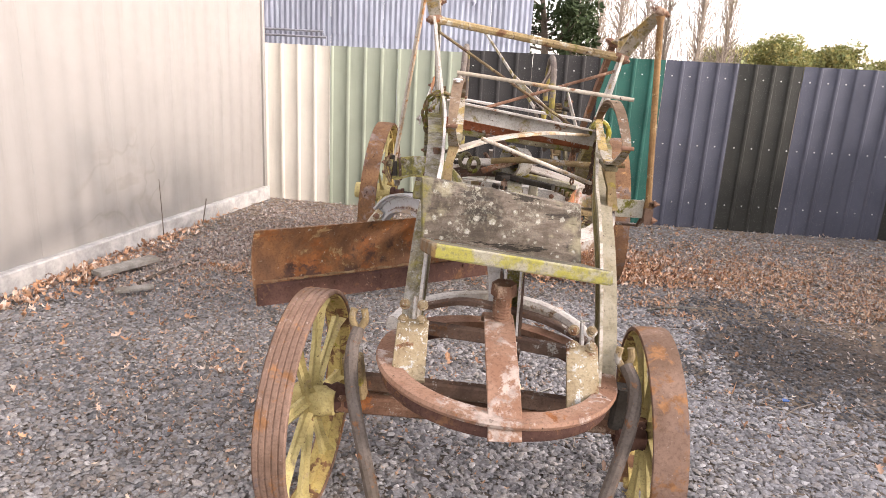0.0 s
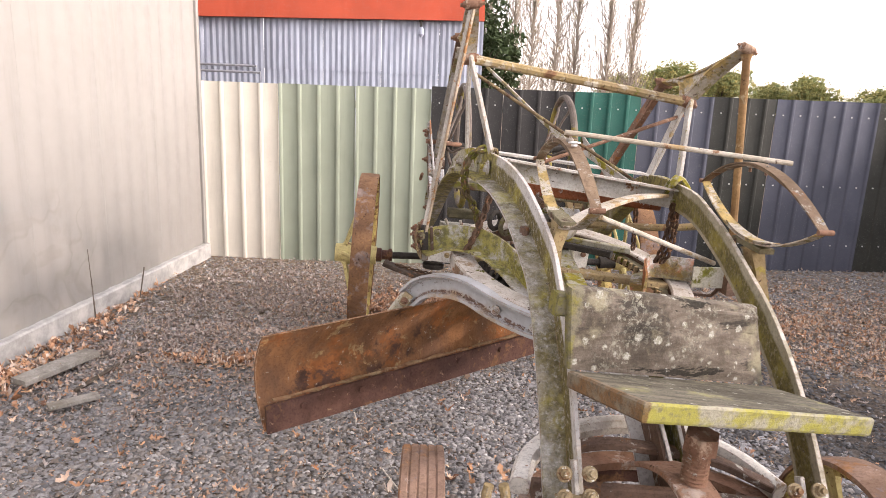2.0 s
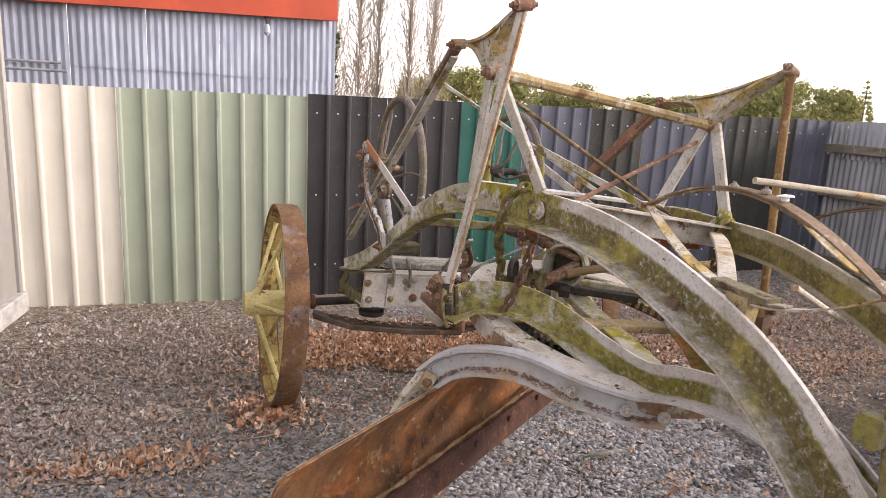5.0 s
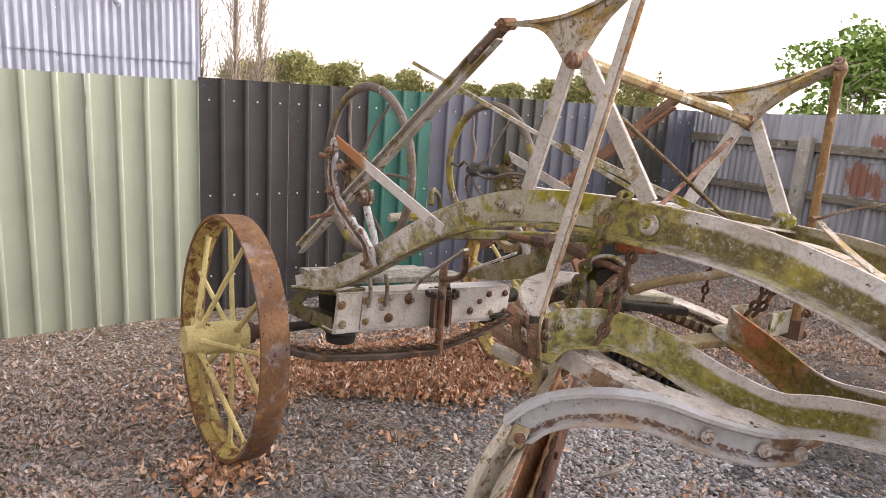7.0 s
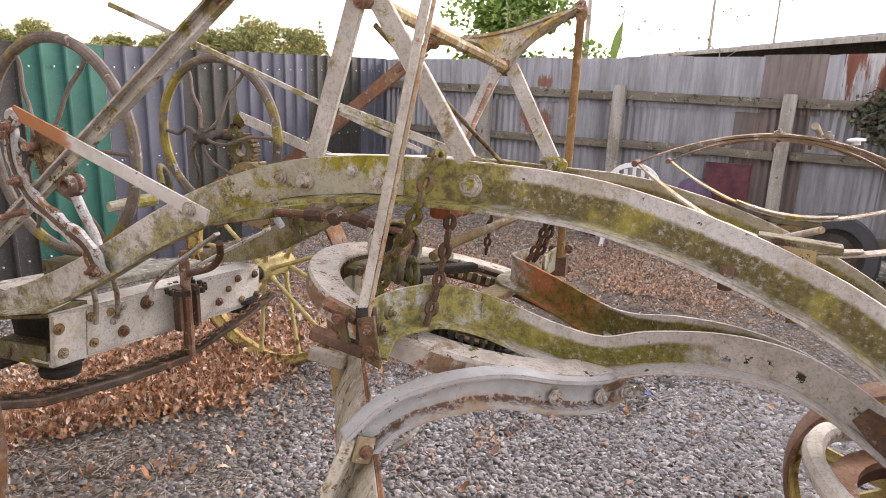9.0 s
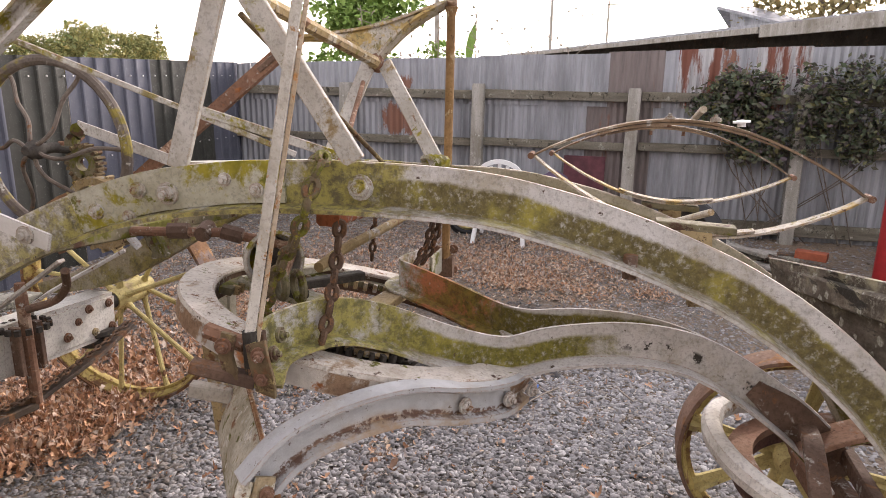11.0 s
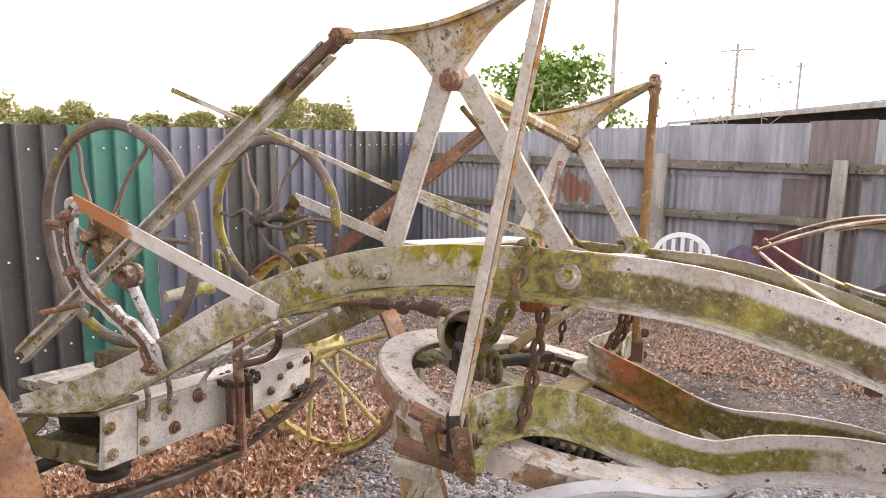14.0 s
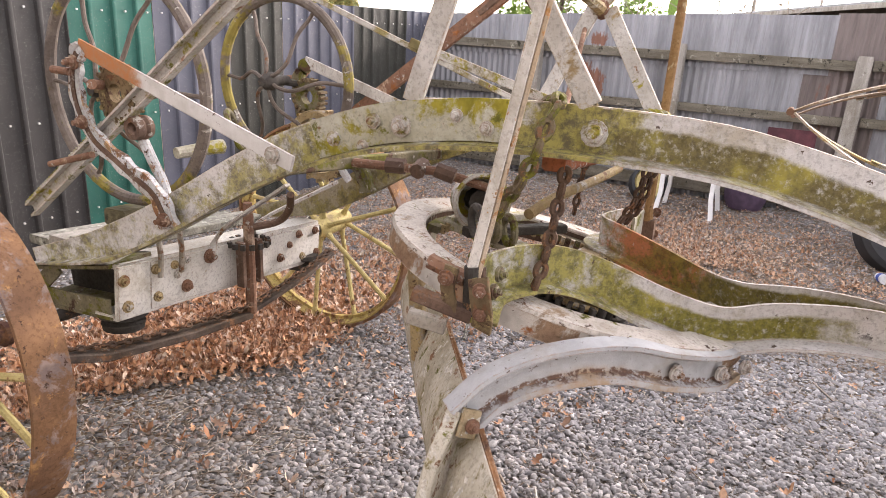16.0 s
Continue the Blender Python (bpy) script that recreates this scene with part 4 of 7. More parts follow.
# ---------------------------------------------------------------- wheels
def wheel(name, centre, axle, r, width, hub_r, hub_len, spokes, mat_rim, mat_spoke, mat_hub, mat_tread, out, ribbed=False, broad=False):
    """A spoked iron wheel; axle points outwards. out: how far the hub stands out of the rim's plane."""
    c, ax = V(centre), V(axle).normalized()
    up = (V((0, 0, 1)) - ax.z * ax).normalized()
    fw = ax.cross(up)
    w = Geo()
    ridges = []
    for k in range(5 if ribbed else 0):
        a0 = -width / 2 + width * k / 5
        ridges += [(r - 0.002, a0), (r + 0.002, a0 + width * 0.03), (r + 0.002, a0 + width * 0.16), (r - 0.002, a0 + width * 0.19)]
    if not ribbed:
        ridges = [(r - 0.001, -width * 0.48), (r + 0.002, -width * 0.3), (r + 0.003, 0.0), (r + 0.002, width * 0.3)]
    w.revolve(c, ax, [*ridges, (r, width / 2), (r - 0.014, width / 2), (r - 0.016, 0.0), (r - 0.014, -width / 2)], 56)
    rim = w.make(name, mat_tread, grader, "spoked iron wheel with rusted tread and yellow spokes", smooth=30)
    g = Geo().revolve(c, ax, [(r - 0.016, -width * 0.44), (r - 0.016, width * 0.44), (r - 0.022, width * 0.42), (r - 0.034, 0.012), (r - 0.05, 0.01), (r - 0.05, -0.01), (r - 0.034, -0.012), (r - 0.022, -width * 0.42)], 56)
    g.make("rim", mat_rim, rim, "yellow painted inner rim", smooth=40)
    g = Geo()
    hc = c + ax * out
    L = hub_len / 2
    g.revolve(hc, ax, [(0.0, -L), (hub_r * 0.8, -L), (hub_r * 0.85, -L * 0.7), (hub_r, -L * 0.55), (hub_r * 0.92, 0.0), (hub_r, L * 0.55), (hub_r * 0.82, L * 0.7), (hub_r * 0.78, L), (0.0, L)], 20)
    g.make("hub", mat_hub, rim, "yellow cast hub", smooth=50)
    for i in range(spokes):
        t = 2 * math.pi * (i + 0.3) / spokes
        d = up * math.cos(t) + fw * math.sin(t)
        side = 1 if i % 2 else -1
        a = hc + d * hub_r * 0.8 + ax * side * L * 0.55
        b = c + d * (r - 0.04) + ax * side * 0.008
        g = Geo()
        if broad:
            w0 = ax.cross(d)
            a, b = hc + d * hub_r * 0.8, c + d * (r - 0.03)
            g.sweep([a, a.lerp(b, 0.12), a.lerp(b, 0.55), a.lerp(b, 0.88), b], [(-0.028, -0.007), (-0.006, -0.009), (0.0, -0.026), (0.006, -0.009), (0.028, -0.007), (0.028, 0.007), (0.0, 0.012), (-0.028, 0.007)], w0, ax, scale=[1.3, 1.05, 0.9, 1.15, 1.7])
        else:
            g.tube([a, a.lerp(b, 0.08), a.lerp(b, 0.92), b], 0.0125, 8, [1.7, 1, 1, 1.5])
        g.make("spoke", mat_spoke, rim)
    return rim


wheel("rear_wheel", (-0.64, 5.69, 0.595), (-1, 0.02, 0.06), 0.575, 0.125, 0.08, 0.29, 12, m_yrust, m_yellow, m_yellow, m_tread_r, 0.06)
wheel("rear_wheel", (1.25, 5.66, 0.58), (1, -0.03, 0.05), 0.575, 0.125, 0.062, 0.27, 12, m_yrust, m_yellow, m_yellow, m_tread_r, 0.06)
wheel("front_wheel", (-0.375, 2.47, 0.42), (-1, 0.06, 0.02), 0.42, 0.11, 0.06, 0.2, 8, m_yrust, m_yellow, m_yellow, m_tread, 0.0, True, True)
wheel("front_wheel", (0.905, 2.56, 0.355), (1, -0.02, 0.04), 0.395, 0.115, 0.06, 0.2, 8, m_yrust, m_yellow, m_yellow, m_tread, 0.0, False, True)

# axles
g = Geo()
g.cyl((-0.62, 5.69, 0.595), (1.22, 5.66, 0.58), 0.024, 14)
g.make("rear_axle", m_dark, grader, "dark greasy rear axle")
g = Geo()
g.bar((-0.36, 2.48, 0.42), (0.92, 2.55, 0.385), 0.07, 0.07, (0, 1, 0))
g.make("front_axle", m_rust, grader, "square rusted front axle")

# ---------------------------------------------------------------- rear box beam
g = Geo()
P0, P1 = V((-0.235, 5.40, 0.735)), V((0.90, 5.44, 0.63))
g.sweep([P0, P1], [(-0.012, -0.1), (0.1, -0.1), (0.1, -0.085), (0.0, -0.085), (0.0, 0.085), (0.1, 0.085), (0.1, 0.1), (-0.012, 0.1)], (0, 1, 0))
g.make("rear_beam", m_beam, grader, "white painted riveted channel beam")

# ---------------------------------------------------------------- cross members and towers
g = Geo()
g.sweep([across(3.86, 0.02, 1.44), across(3.9, 0.98, 1.425)], [(-0.005, -0.045), (0.005, -0.045), (0.005, 0.045), (-0.06, 0.045), (-0.06, 0.036), (-0.005, 0.036)], (0, 1, 0))
g.make("cross_angle", m_pale, grader, "pale angle iron across the rails")
g = Geo()
PL, PR = V((-0.115, 4.15, 1.895)), V((0.93, 4.16, 1.74))
g.tube([PL, PL.lerp(PR, 0.06), PL.lerp(PR, 0.94), PR], 0.021, 8, [1.25, 1, 1, 1.25])
g.make("crossbar", m_gold, grader, "lichened round bar between the towers")
for s, apex, dx in ((0, PL, -1), (1, PR, 1)):
    for y, w in ((3.89, 0.055), (4.34, 0.055)):
        g = Geo()
        b = across(y, s, rail_z(y) + 0.06)
        g.bar(apex + V((0, 0.03 if y > 4 else -0.03, 0.0)), b, w, 0.016, (0, 1, 0), (1, 0, 0))
        g.make("tower_leg", m_leg, grader, "flat pale painted tower leg")


def lift_arm(apex, tip, lobe, o):
    """A cast bell crank: a curved web between the shaft, the lift tip and the rear lobe."""
    a, t, l = V(apex), V(tip), V(lobe)
    nrm = (t - a).cross(l - a).normalized()
    m1 = a.lerp(t, 0.5) + (l - a) * 0.10
    m2 = t.lerp(l, 0.5) + (a - t.lerp(l, 0.5)) * 0.20
    m3 = a.lerp(l, 0.5) + (t - a) * 0.16
    u = (t - a).normalized()
    edge = spline([a - u * 0.03, m1, t], 6) + spline([t, m2, l], 8)[1:] + spline([l, m3, a - u * 0.03], 6)[1:-1]
    g = Geo()
    g.plate(edge, 0.02, nrm)
    arm = g.make("lift_arm", m_horn, grader, "cast iron lift arm, ochre lichen over rust", smooth=20)
    for p, mid, q, w in ((t, m1, a - u * 0.03, 0.036), (l, m3, a - u * 0.03, 0.03), (t, m2, l, 0.022)):
        g = Geo()
        run = spline([p, mid, q], 8)
        g.sweep(run, [(-0.006, -w), (0.006, -w), (0.008, 0), (0.006, w), (-0.006, w), (-0.008, 0)], (0, 0, 1), nrm, scale=[0.7 + 0.3 * math.sin(math.pi * i / (len(run) - 1)) for i in range(len(run))])
        g.make("flange", m_horn, arm, "broad cast flange along the edge")
    for p, r in ((t, 0.021), (l, 0.021), (a, 0.027)):
        g = Geo()
        g.revolve(p, nrm, [(0.0, -0.027), (r * 0.8, -0.027), (r, -0.02), (r * 1.04, 0.0), (r, 0.02), (r * 0.8, 0.027), (0.0, 0.027)], 18)
        g.make("boss", m_rust, arm)
        for e in (-1, 1):
            Geo().hexbolt(p + nrm * 0.024 * e, nrm * e, r * 0.75, 0.016).make("pin_nut", m_rust, arm)
    return arm


TIP_L, LOBE_L = V((-0.14, 3.917, 2.10)), V((-0.13, 4.465, 2.01))
TIP_R, LOBE_R = V((1.055, 3.903, 1.972)), V((0.93, 4.48, 1.83))
lift_arm(PL, TIP_L, LOBE_L, -1)
lift_arm(PR, TIP_R, LOBE_R, 1)
DRAW_L, DRAW_R = V((-0.30, 4.04, 1.11)), V((1.13, 3.93, 0.95))
for t, d, mat in ((TIP_L, DRAW_L, m_rodpaint), (TIP_R, DRAW_R, m_rodrust)):
    g = Geo()
    if t is TIP_L:
        g.bar(t + V((-0.004, 0.008, -0.02)), d + V((-0.004, 0.008, 0)), 0.024, 0.016, (-0.43, 0.9, 0), (0.9, 0.43, 0), 0.003)
        Geo().bar(t + V((0.006, -0.0085, -0.02)), d + V((0.006, -0.0085, 0)), 0.011, 0.012, (-0.43, 0.9, 0), (0.9, 0.43, 0), 0.002).make("rod_edge", m_rodedge, grader, "brown rusted edge of the lift rod")
    else:
        g.tube([t + V((0, 0, -0.02)), t.lerp(d, 0.05), t.lerp(d, 0.95), d], 0.017, 10, [1.6, 1, 1, 1.5])
    g.make("lift_rod", mat, grader, "long lift rod")

# racks, gears, brackets and turning wheels
def rod(name, pts, r, mat, label="", parent=None, scale=None, n=10):
    return Geo().tube(pts, r, n, scale).make(name, mat, parent or grader, label)


def flat(name, pts, w, h, side, mat, label="", parent=None, up=(0, 0, 1)):
    c = min(w, h) * 0.15
    x, y = w / 2, h / 2
    prof = [(-x, -y + c), (-x + c, -y), (x - c, -y), (x, -y + c), (x, y - c), (x - c, y), (-x + c, y), (-x, y - c)]
    return Geo().sweep(pts, prof, side, up).make(name, mat, parent or grader, label)


m_lowrust = weathered("dark scaly rust", (0.17, 0.11, 0.08), (0.1, 0.065, 0.05), [(PAINT_D, 12.0, 0.55, 0.64), (RUST, 9.0, 0.55, 0.66)])
m_lowflat = weathered("grey dirty strap", (0.38, 0.35, 0.31), (0.25, 0.22, 0.18), [(RUST, 12.0, 0.5, 0.62)])
m_strap = weathered("blue grey enamel over rust", (0.58, 0.59, 0.6), (0.42, 0.42, 0.42), [(RUST, 9.0, 0.5, 0.62), (RUST_D, 22.0, 0.56, 0.64), ((0.4, 0.26, 0.14), 14.0, 0.55, 0.65)], edge=(0.26, 0.13, 0.06))
m_gear = weathered("dark ochre gear iron", (0.2, 0.15, 0.085), (0.12, 0.085, 0.05), [((0.34, 0.27, 0.13), 14.0, 0.52, 0.64), (RUST, 9.0, 0.55, 0.65), (RUST_D, 18.0, 0.5, 0.62)])
for o, lobe, end, x, dy, dz in ((-1, LOBE_L, V((-0.2, 5.862, 0.945)), -0.215, 0.0, 0.0), (1, LOBE_R, V((0.88, 5.66, 0.92)), 0.79, -0.07, -0.06)):
    d = (end - lobe).normalized()
    nrm = V((0, -d.z, d.y))
    g = Geo()
    g.sweep([lobe + d * 0.05, end], [(-0.016, -0.026), (0.016, -0.026), (0.016, -0.018), (-0.008, -0.018), (-0.008, 0.018), (0.016, 0.018), (0.016, 0.026), (-0.016, 0.026)], (o, 0, 0), nrm)
    rack = g.make("rack_bar", m_frame if o < 0 else m_rust, grader, "long toothed rack bar")
    for k in range(34):
        p = end - d * (0.012 + 0.0165 * k) - nrm * -0.028
        Geo().bar(p - V((0.014, 0, 0)), p + V((0.014, 0, 0)), 0.008, 0.011, d, nrm, 0.0015).make("tooth", m_moss if o < 0 else m_rust, rack)
    Geo().bar(lobe - d * 0.01, lobe + d * 0.2, 0.042, 0.028, (1, 0, 0), nrm, 0.006).make("rack_clevis", m_lowrust, rack, "dark rusted clevis at the upper end")
    yz = lambda y, z, ox=0.0: V((x + o * ox, y + dy, z + dz))
    strap = [yz(5.455, 1.535), yz(5.485, 1.505), yz(5.507, 1.45), yz(5.507, 1.38), yz(5.484, 1.317), yz(5.434, 1.25), yz(5.343, 1.2), yz(5.268, 1.16), yz(5.182, 1.115), yz(5.14, 1.05), yz(5.13, 1.01)]
    path = spline(strap, 5)
    g = Geo()
    g.sweep(path, [(-0.006, -0.034), (0.014, -0.034), (0.019, -0.026), (0.014, -0.018), (0.006, -0.012), (0.008, 0.0), (0.006, 0.012), (0.014, 0.018), (0.019, 0.026), (0.014, 0.034), (-0.006, 0.034)], (o, 0, 0), (0, -0.6, 1),
            scale=[0.72 + 0.22 * math.sin(0.55 * k) ** 2 + 0.3 * (k / len(path)) ** 4 for k in range(len(path))])
    br = g.make("gear_bracket", m_strap if o < 0 else m_mossd, grader, "wavy cast gear bracket, worn grey enamel and rust")
    groove = path[3:-5]
    # Dark strip laid along the floor of the groove.
    Geo().sweep([p + V((o * 0.008, 0, 0)) for p in groove], [(-0.002, -0.009), (0.002, -0.009), (0.002, 0.009), (-0.002, 0.009)], (o, 0, 0), (0, -0.6, 1)).make("groove", m_lowrust, br, "dark brown strip along the bracket's groove")
    rod("rib", spline([yz(5.33, 1.30, -0.075), yz(5.28, 1.21, -0.075), yz(5.232, 1.13, -0.075), yz(5.19, 1.06, -0.06)], 5), 0.017, m_strap, "", br)
    for y, z in ((5.135, 1.04), (5.478, 1.305), (5.49, 1.49)):
        Geo().hexbolt(yz(y, z, 0.012), (o, 0, 0), 0.017, 0.02).make("bolt", m_rust, br)
    rod("pin", [yz(5.585, 1.462, 0.02), yz(5.5, 1.46, 0.02)], 0.012, m_rust, "", br)
    rod("rack_guide", [yz(5.62, 1.155, 0.045), yz(5.40, 1.215, 0.045)], 0.011, m_rust, "", br)
    Geo().hexbolt(yz(4.685, 1.302, 0.018), (o, 0, 0), 0.018, 0.012).make("bolt", m_pale, br)
    flat("gear_brace", [yz(5.47, 1.54), yz(4.62, 1.285, 0.012)], 0.008, 0.046, (1, 0, 0), m_brace if o < 0 else m_pale, "flat bar from the gear bracket to the rail")
    gear = Geo().revolve(yz(5.39, 1.40, -0.07), (1, 0, 0), [(0.03, -0.02), (0.08 if o < 0 else 0.065, -0.02), (0.08 if o < 0 else 0.065, 0.02), (0.03, 0.02)], 28).make("gear_wheel", m_gear if o < 0 else m_mossd, grader, "rusted cast gear wheel")
    for k in range(20):
        a = 2 * math.pi * k / 20
        q = yz(5.39, 1.40, -0.07) + V((0, math.sin(a), math.cos(a))) * (0.085 if o < 0 else 0.07)
        Geo().bar(q - V((0.024, 0, 0)), q + V((0.024, 0, 0)), 0.012, 0.018, (0, math.cos(a), -math.sin(a)), (0, math.sin(a), math.cos(a)), 0.002).make("tooth", m_gear, gear)
    Geo().revolve(yz(5.30, 1.30, -0.06), (1, 0, 0), [(0.02, -0.03), (0.036, -0.03), (0.04, -0.01), (0.034, 0.0), (0.04, 0.01), (0.036, 0.03), (0.02, 0.03)], 20).make("pinion", m_lowrust, grader, "dark greasy pinion")
    rod("gear_shaft", [yz(5.40, 1.43, 0.02), V((0.0 if o < 0 else 0.66, 5.57 if o < 0 else 5.40, 1.40))], 0.016, m_rust if o < 0 else m_dark)
m_wheel = weathered("grey brown wheel rim", (0.18, 0.15, 0.13), (0.11, 0.09, 0.078), [((0.27, 0.22, 0.06), 2.2, 0.5, 0.6), (MOSS, 6.0, 0.57, 0.67), (PAINT_D, 14.0, 0.6, 0.66)])
m_spoke = weathered("dull brown grey iron", (0.17, 0.14, 0.12), (0.11, 0.09, 0.075), [(RUST, 14.0, 0.55, 0.65)])
WH = [((0.01, 5.575, 1.39), 0.4, 0.095), ((0.65, 5.40, 1.405), 0.333, 0.1)]
for c, r, dish in WH:
    c = V(c)
    g = Geo()
    g.tube([c + V((0, r * math.sin(t), r * math.cos(t))) for t in np.linspace(0, 2 * math.pi, 49)[:-1]], 0.021, 10, closed=True)
    hw = g.make("turning_wheel", m_wheel, grader, "large spoked iron wheel that turns the rack gear")
    for i in range(6):
        a = 2 * math.pi * (i + 0.5) / 6
        d, n = V((0, math.sin(a), math.cos(a))), V((0, math.cos(a), -math.sin(a)))
        hx = V((-dish, 0, 0))
        g = Geo()
        g.tube(spline([c + d * 0.02 + hx, c + d * r * 0.16 + hx * 0.96 - n * 0.022, c + d * r * 0.34 + hx * 0.72 - n * 0.03, c + d * r * 0.62 + hx * 0.3 + n * 0.006, c + d * r * 0.86 + n * 0.004, c + d * r], 5), 0.0082, 8)
        g.make("spoke", m_spoke, hw)
    Geo().revolve(c, (1, 0, 0), [(0.0, -dish - 0.035), (0.018, -dish - 0.035), (0.024, -dish - 0.02), (0.038, -dish), (0.038, -dish + 0.025), (0.022, -dish + 0.04), (0.02, 0.02), (0.0, 0.02)], 16).make("hub", m_dark, hw)

# ---------------------------------------------------------------- circle, draught bars, blade
g = Geo()
CC, CN = V((0.40, 4.03, 0.952)), V((0.12, -0.194, 1)).normalized()
g.revolve(CC, CN, [(0.578, 0.0), (0.574, 0.01), (0.478, 0.01), (0.472, 0.004), (0.472, -0.003), (0.578, -0.003)], 72, (0, 1, 0))
circle = g.make("turntable_circle", m_ring, grader, "large horizontal iron circle, flaked white paint and rust")
m_skirt = weathered("rust brown skirt with pale paint", (0.3, 0.2, 0.13), (0.2, 0.12, 0.075), [((0.52, 0.48, 0.43), 2.2, 0.5, 0.6), (ORANGE, 6.0, 0.57, 0.68), (RUST_D, 24.0, 0.58, 0.66)], edge=(0.55, 0.48, 0.42))
Geo().revolve(CC, CN, [(0.575, -0.06), (0.575, -0.0035), (0.56, -0.0035), (0.56, -0.06)], 72, (0, 1, 0)).make("circle_skirt", m_skirt, circle, "rust brown turned-down rim of the circle")
Geo().revolve(CC, CN, [(0.49, -0.075), (0.49, -0.0035), (0.474, -0.0035), (0.474, -0.075)], 72, (0, 1, 0)).make("inner_skirt", m_lowrust, circle, "dark rusted inner rim of the circle")
DL = [(-0.32, 4.03, 1.06), (-0.2, 4.05, 1.085), (-0.06, 3.97, 1.09), (0.05, 3.86, 1.05), (0.15, 3.68, 0.965), (0.22, 3.54, 0.925), (0.26, 3.40, 0.955), (0.29, 3.2, 0.975), (0.31, 3.02, 0.95), (0.33, 2.85, 0.86), (0.335, 2.7, 0.75), (0.34, 2.58, 0.62)]
DR = [(0.98, 4.0, 0.96), (0.80, 4.03, 0.97), (0.73, 3.96, 0.965), (0.68, 3.8, 0.93), (0.6, 3.62, 0.895), (0.54, 3.5, 0.90), (0.49, 3.35, 0.935), (0.44, 3.18, 0.95), (0.42, 3.02, 0.92), (0.4, 2.85, 0.84), (0.39, 2.7, 0.735), (0.385, 2.58, 0.61)]
for pts, sd, mat in ((DL, -1, m_draw), (DR, 1, m_draw_r)):
    g = Geo()
    lip = 1 if sd < 0 else -1
    g.sweep(spline(pts, 5), [(-lip * a, b) for a, b in ((-0.005, 0.055), (0.005, 0.055), (0.005, -0.055), (-0.06, -0.055), (-0.06, -0.047), (-0.005, -0.046))], (-sd, 0, 0))
    g.make("draught_bar", mat, grader, "bent angle iron draught bar, mossy paint", uv=True)

B0, B1 = V((-0.95, 3.54, 0)), V((0.72, 4.72, 0))
bd = (B1 - B0).normalized()
bn = V((bd.y, -bd.x, 0))
prof = []
for i in range(9):
    u = i / 8
    prof.append((0.085 * (1 - (2 * u - 1) ** 2) * -1, 0.36 + 0.41 * u))
g = Geo()
sec = [(a, b) for a, b in prof] + [(a - 0.012, b) for a, b in reversed(prof)]
g.sweep([B0, B0.lerp(B1, 0.5), B1], sec, bn)
blade = g.make("blade", m_blade, grader, "long curved orange rusted grading blade")
g = Geo()
g.sweep([B0 + bd * 0.004, B0.lerp(B1, 0.5), B1 - bd * 0.004], [(a - 0.0135, b + (0.003 if b < 0.6 else -0.003)) for a, b in prof] + [(a - 0.018, b + (0.003 if b < 0.6 else -0.003)) for a, b in reversed(prof)], bn)
g.make("blade_back", m_back, blade, "pale scoured back of the blade")
g = Geo()
g.sweep([B0 + bn * 0.012, B1 + bn * 0.012], [(0.0, 0.36), (0.014, 0.36), (0.0, 0.475), (-0.014, 0.475)], bn)
g.make("cutting_edge", m_edge, blade, "dark rusted cutting edge")
ARM = [(0.27, 3.50, 0.82), (0.13, 3.54, 0.84), (-0.01, 3.63, 0.88), (-0.12, 3.74, 0.92), (-0.22, 3.87, 0.905), (-0.30, 3.97, 0.86), (-0.36, 4.03, 0.79)]
g = Geo()
g.sweep(spline(ARM, 5), [(-0.036, -0.052), (-0.036, -0.036), (-0.012, -0.03), (-0.010, 0.0), (-0.012, 0.026), (-0.024, 0.032), (-0.024, 0.036), (-0.044, 0.04), (-0.044, 0.052), (0.012, 0.052), (0.012, -0.052)], (1, 0, 0))
g.make("blade_arm", m_arm, grader, "curved pale painted blade arm", uv=True)

# ---------------------------------------------------------------- seat
seat = thing("driver_seat", (0.31, 2.5, 1.0), "plain bench seat of two grey lichened planks", "seat")


def slab(corners, down, bevel=0.006):
    """A plank from four top corners and the way and length of its thickness, with eased edges."""
    c, d = [V(p) for p in corners], V(down)
    m = sum(c, V()) / 4
    inner = [p + (m - p).normalized() * bevel for p in c]
    n = d.normalized() * bevel
    rings = [inner, [p + n for p in c], [p + d - n for p in c], [p + d for p in inner]]
    vs = [p for r in rings for p in r]
    fs = [(0, 1, 2, 3), (15, 14, 13, 12)] + [(4 * k + i, 4 * k + 4 + i, 4 * k + 4 + (i + 1) % 4, 4 * k + (i + 1) % 4) for k in range(3) for i in range(4)]
    if (c[1] - c[0]).cross(c[2] - c[1]).dot(d) > 0:
        fs = [f[::-1] for f in fs]
    return Geo().add(vs, fs)


slab([(0.0, 2.60, 1.268), (0.01, 2.585, 1.05), (0.615, 2.70, 0.958), (0.60, 2.76, 1.17)], (-0.006, 0.034, 0.004)).make("backrest", m_seat, seat, "grey plank backrest spotted with white lichen", smooth=0)
slab([(0.075, 2.235, 1.128), (0.665, 2.33, 1.045), (0.62, 2.68, 0.965), (0.005, 2.57, 1.055)], (0, 0.006, -0.05)).make("seat_board", m_seat_edge, seat, "thick mossy seat plank with yellow green edge", smooth=0)
Geo().bar((-0.03, 2.64, 1.215), (0.58, 2.755, 1.127), 0.05, 0.06, (0, 1, 0)).make("back_batten", m_seat, seat, "dark batten behind the backrest")

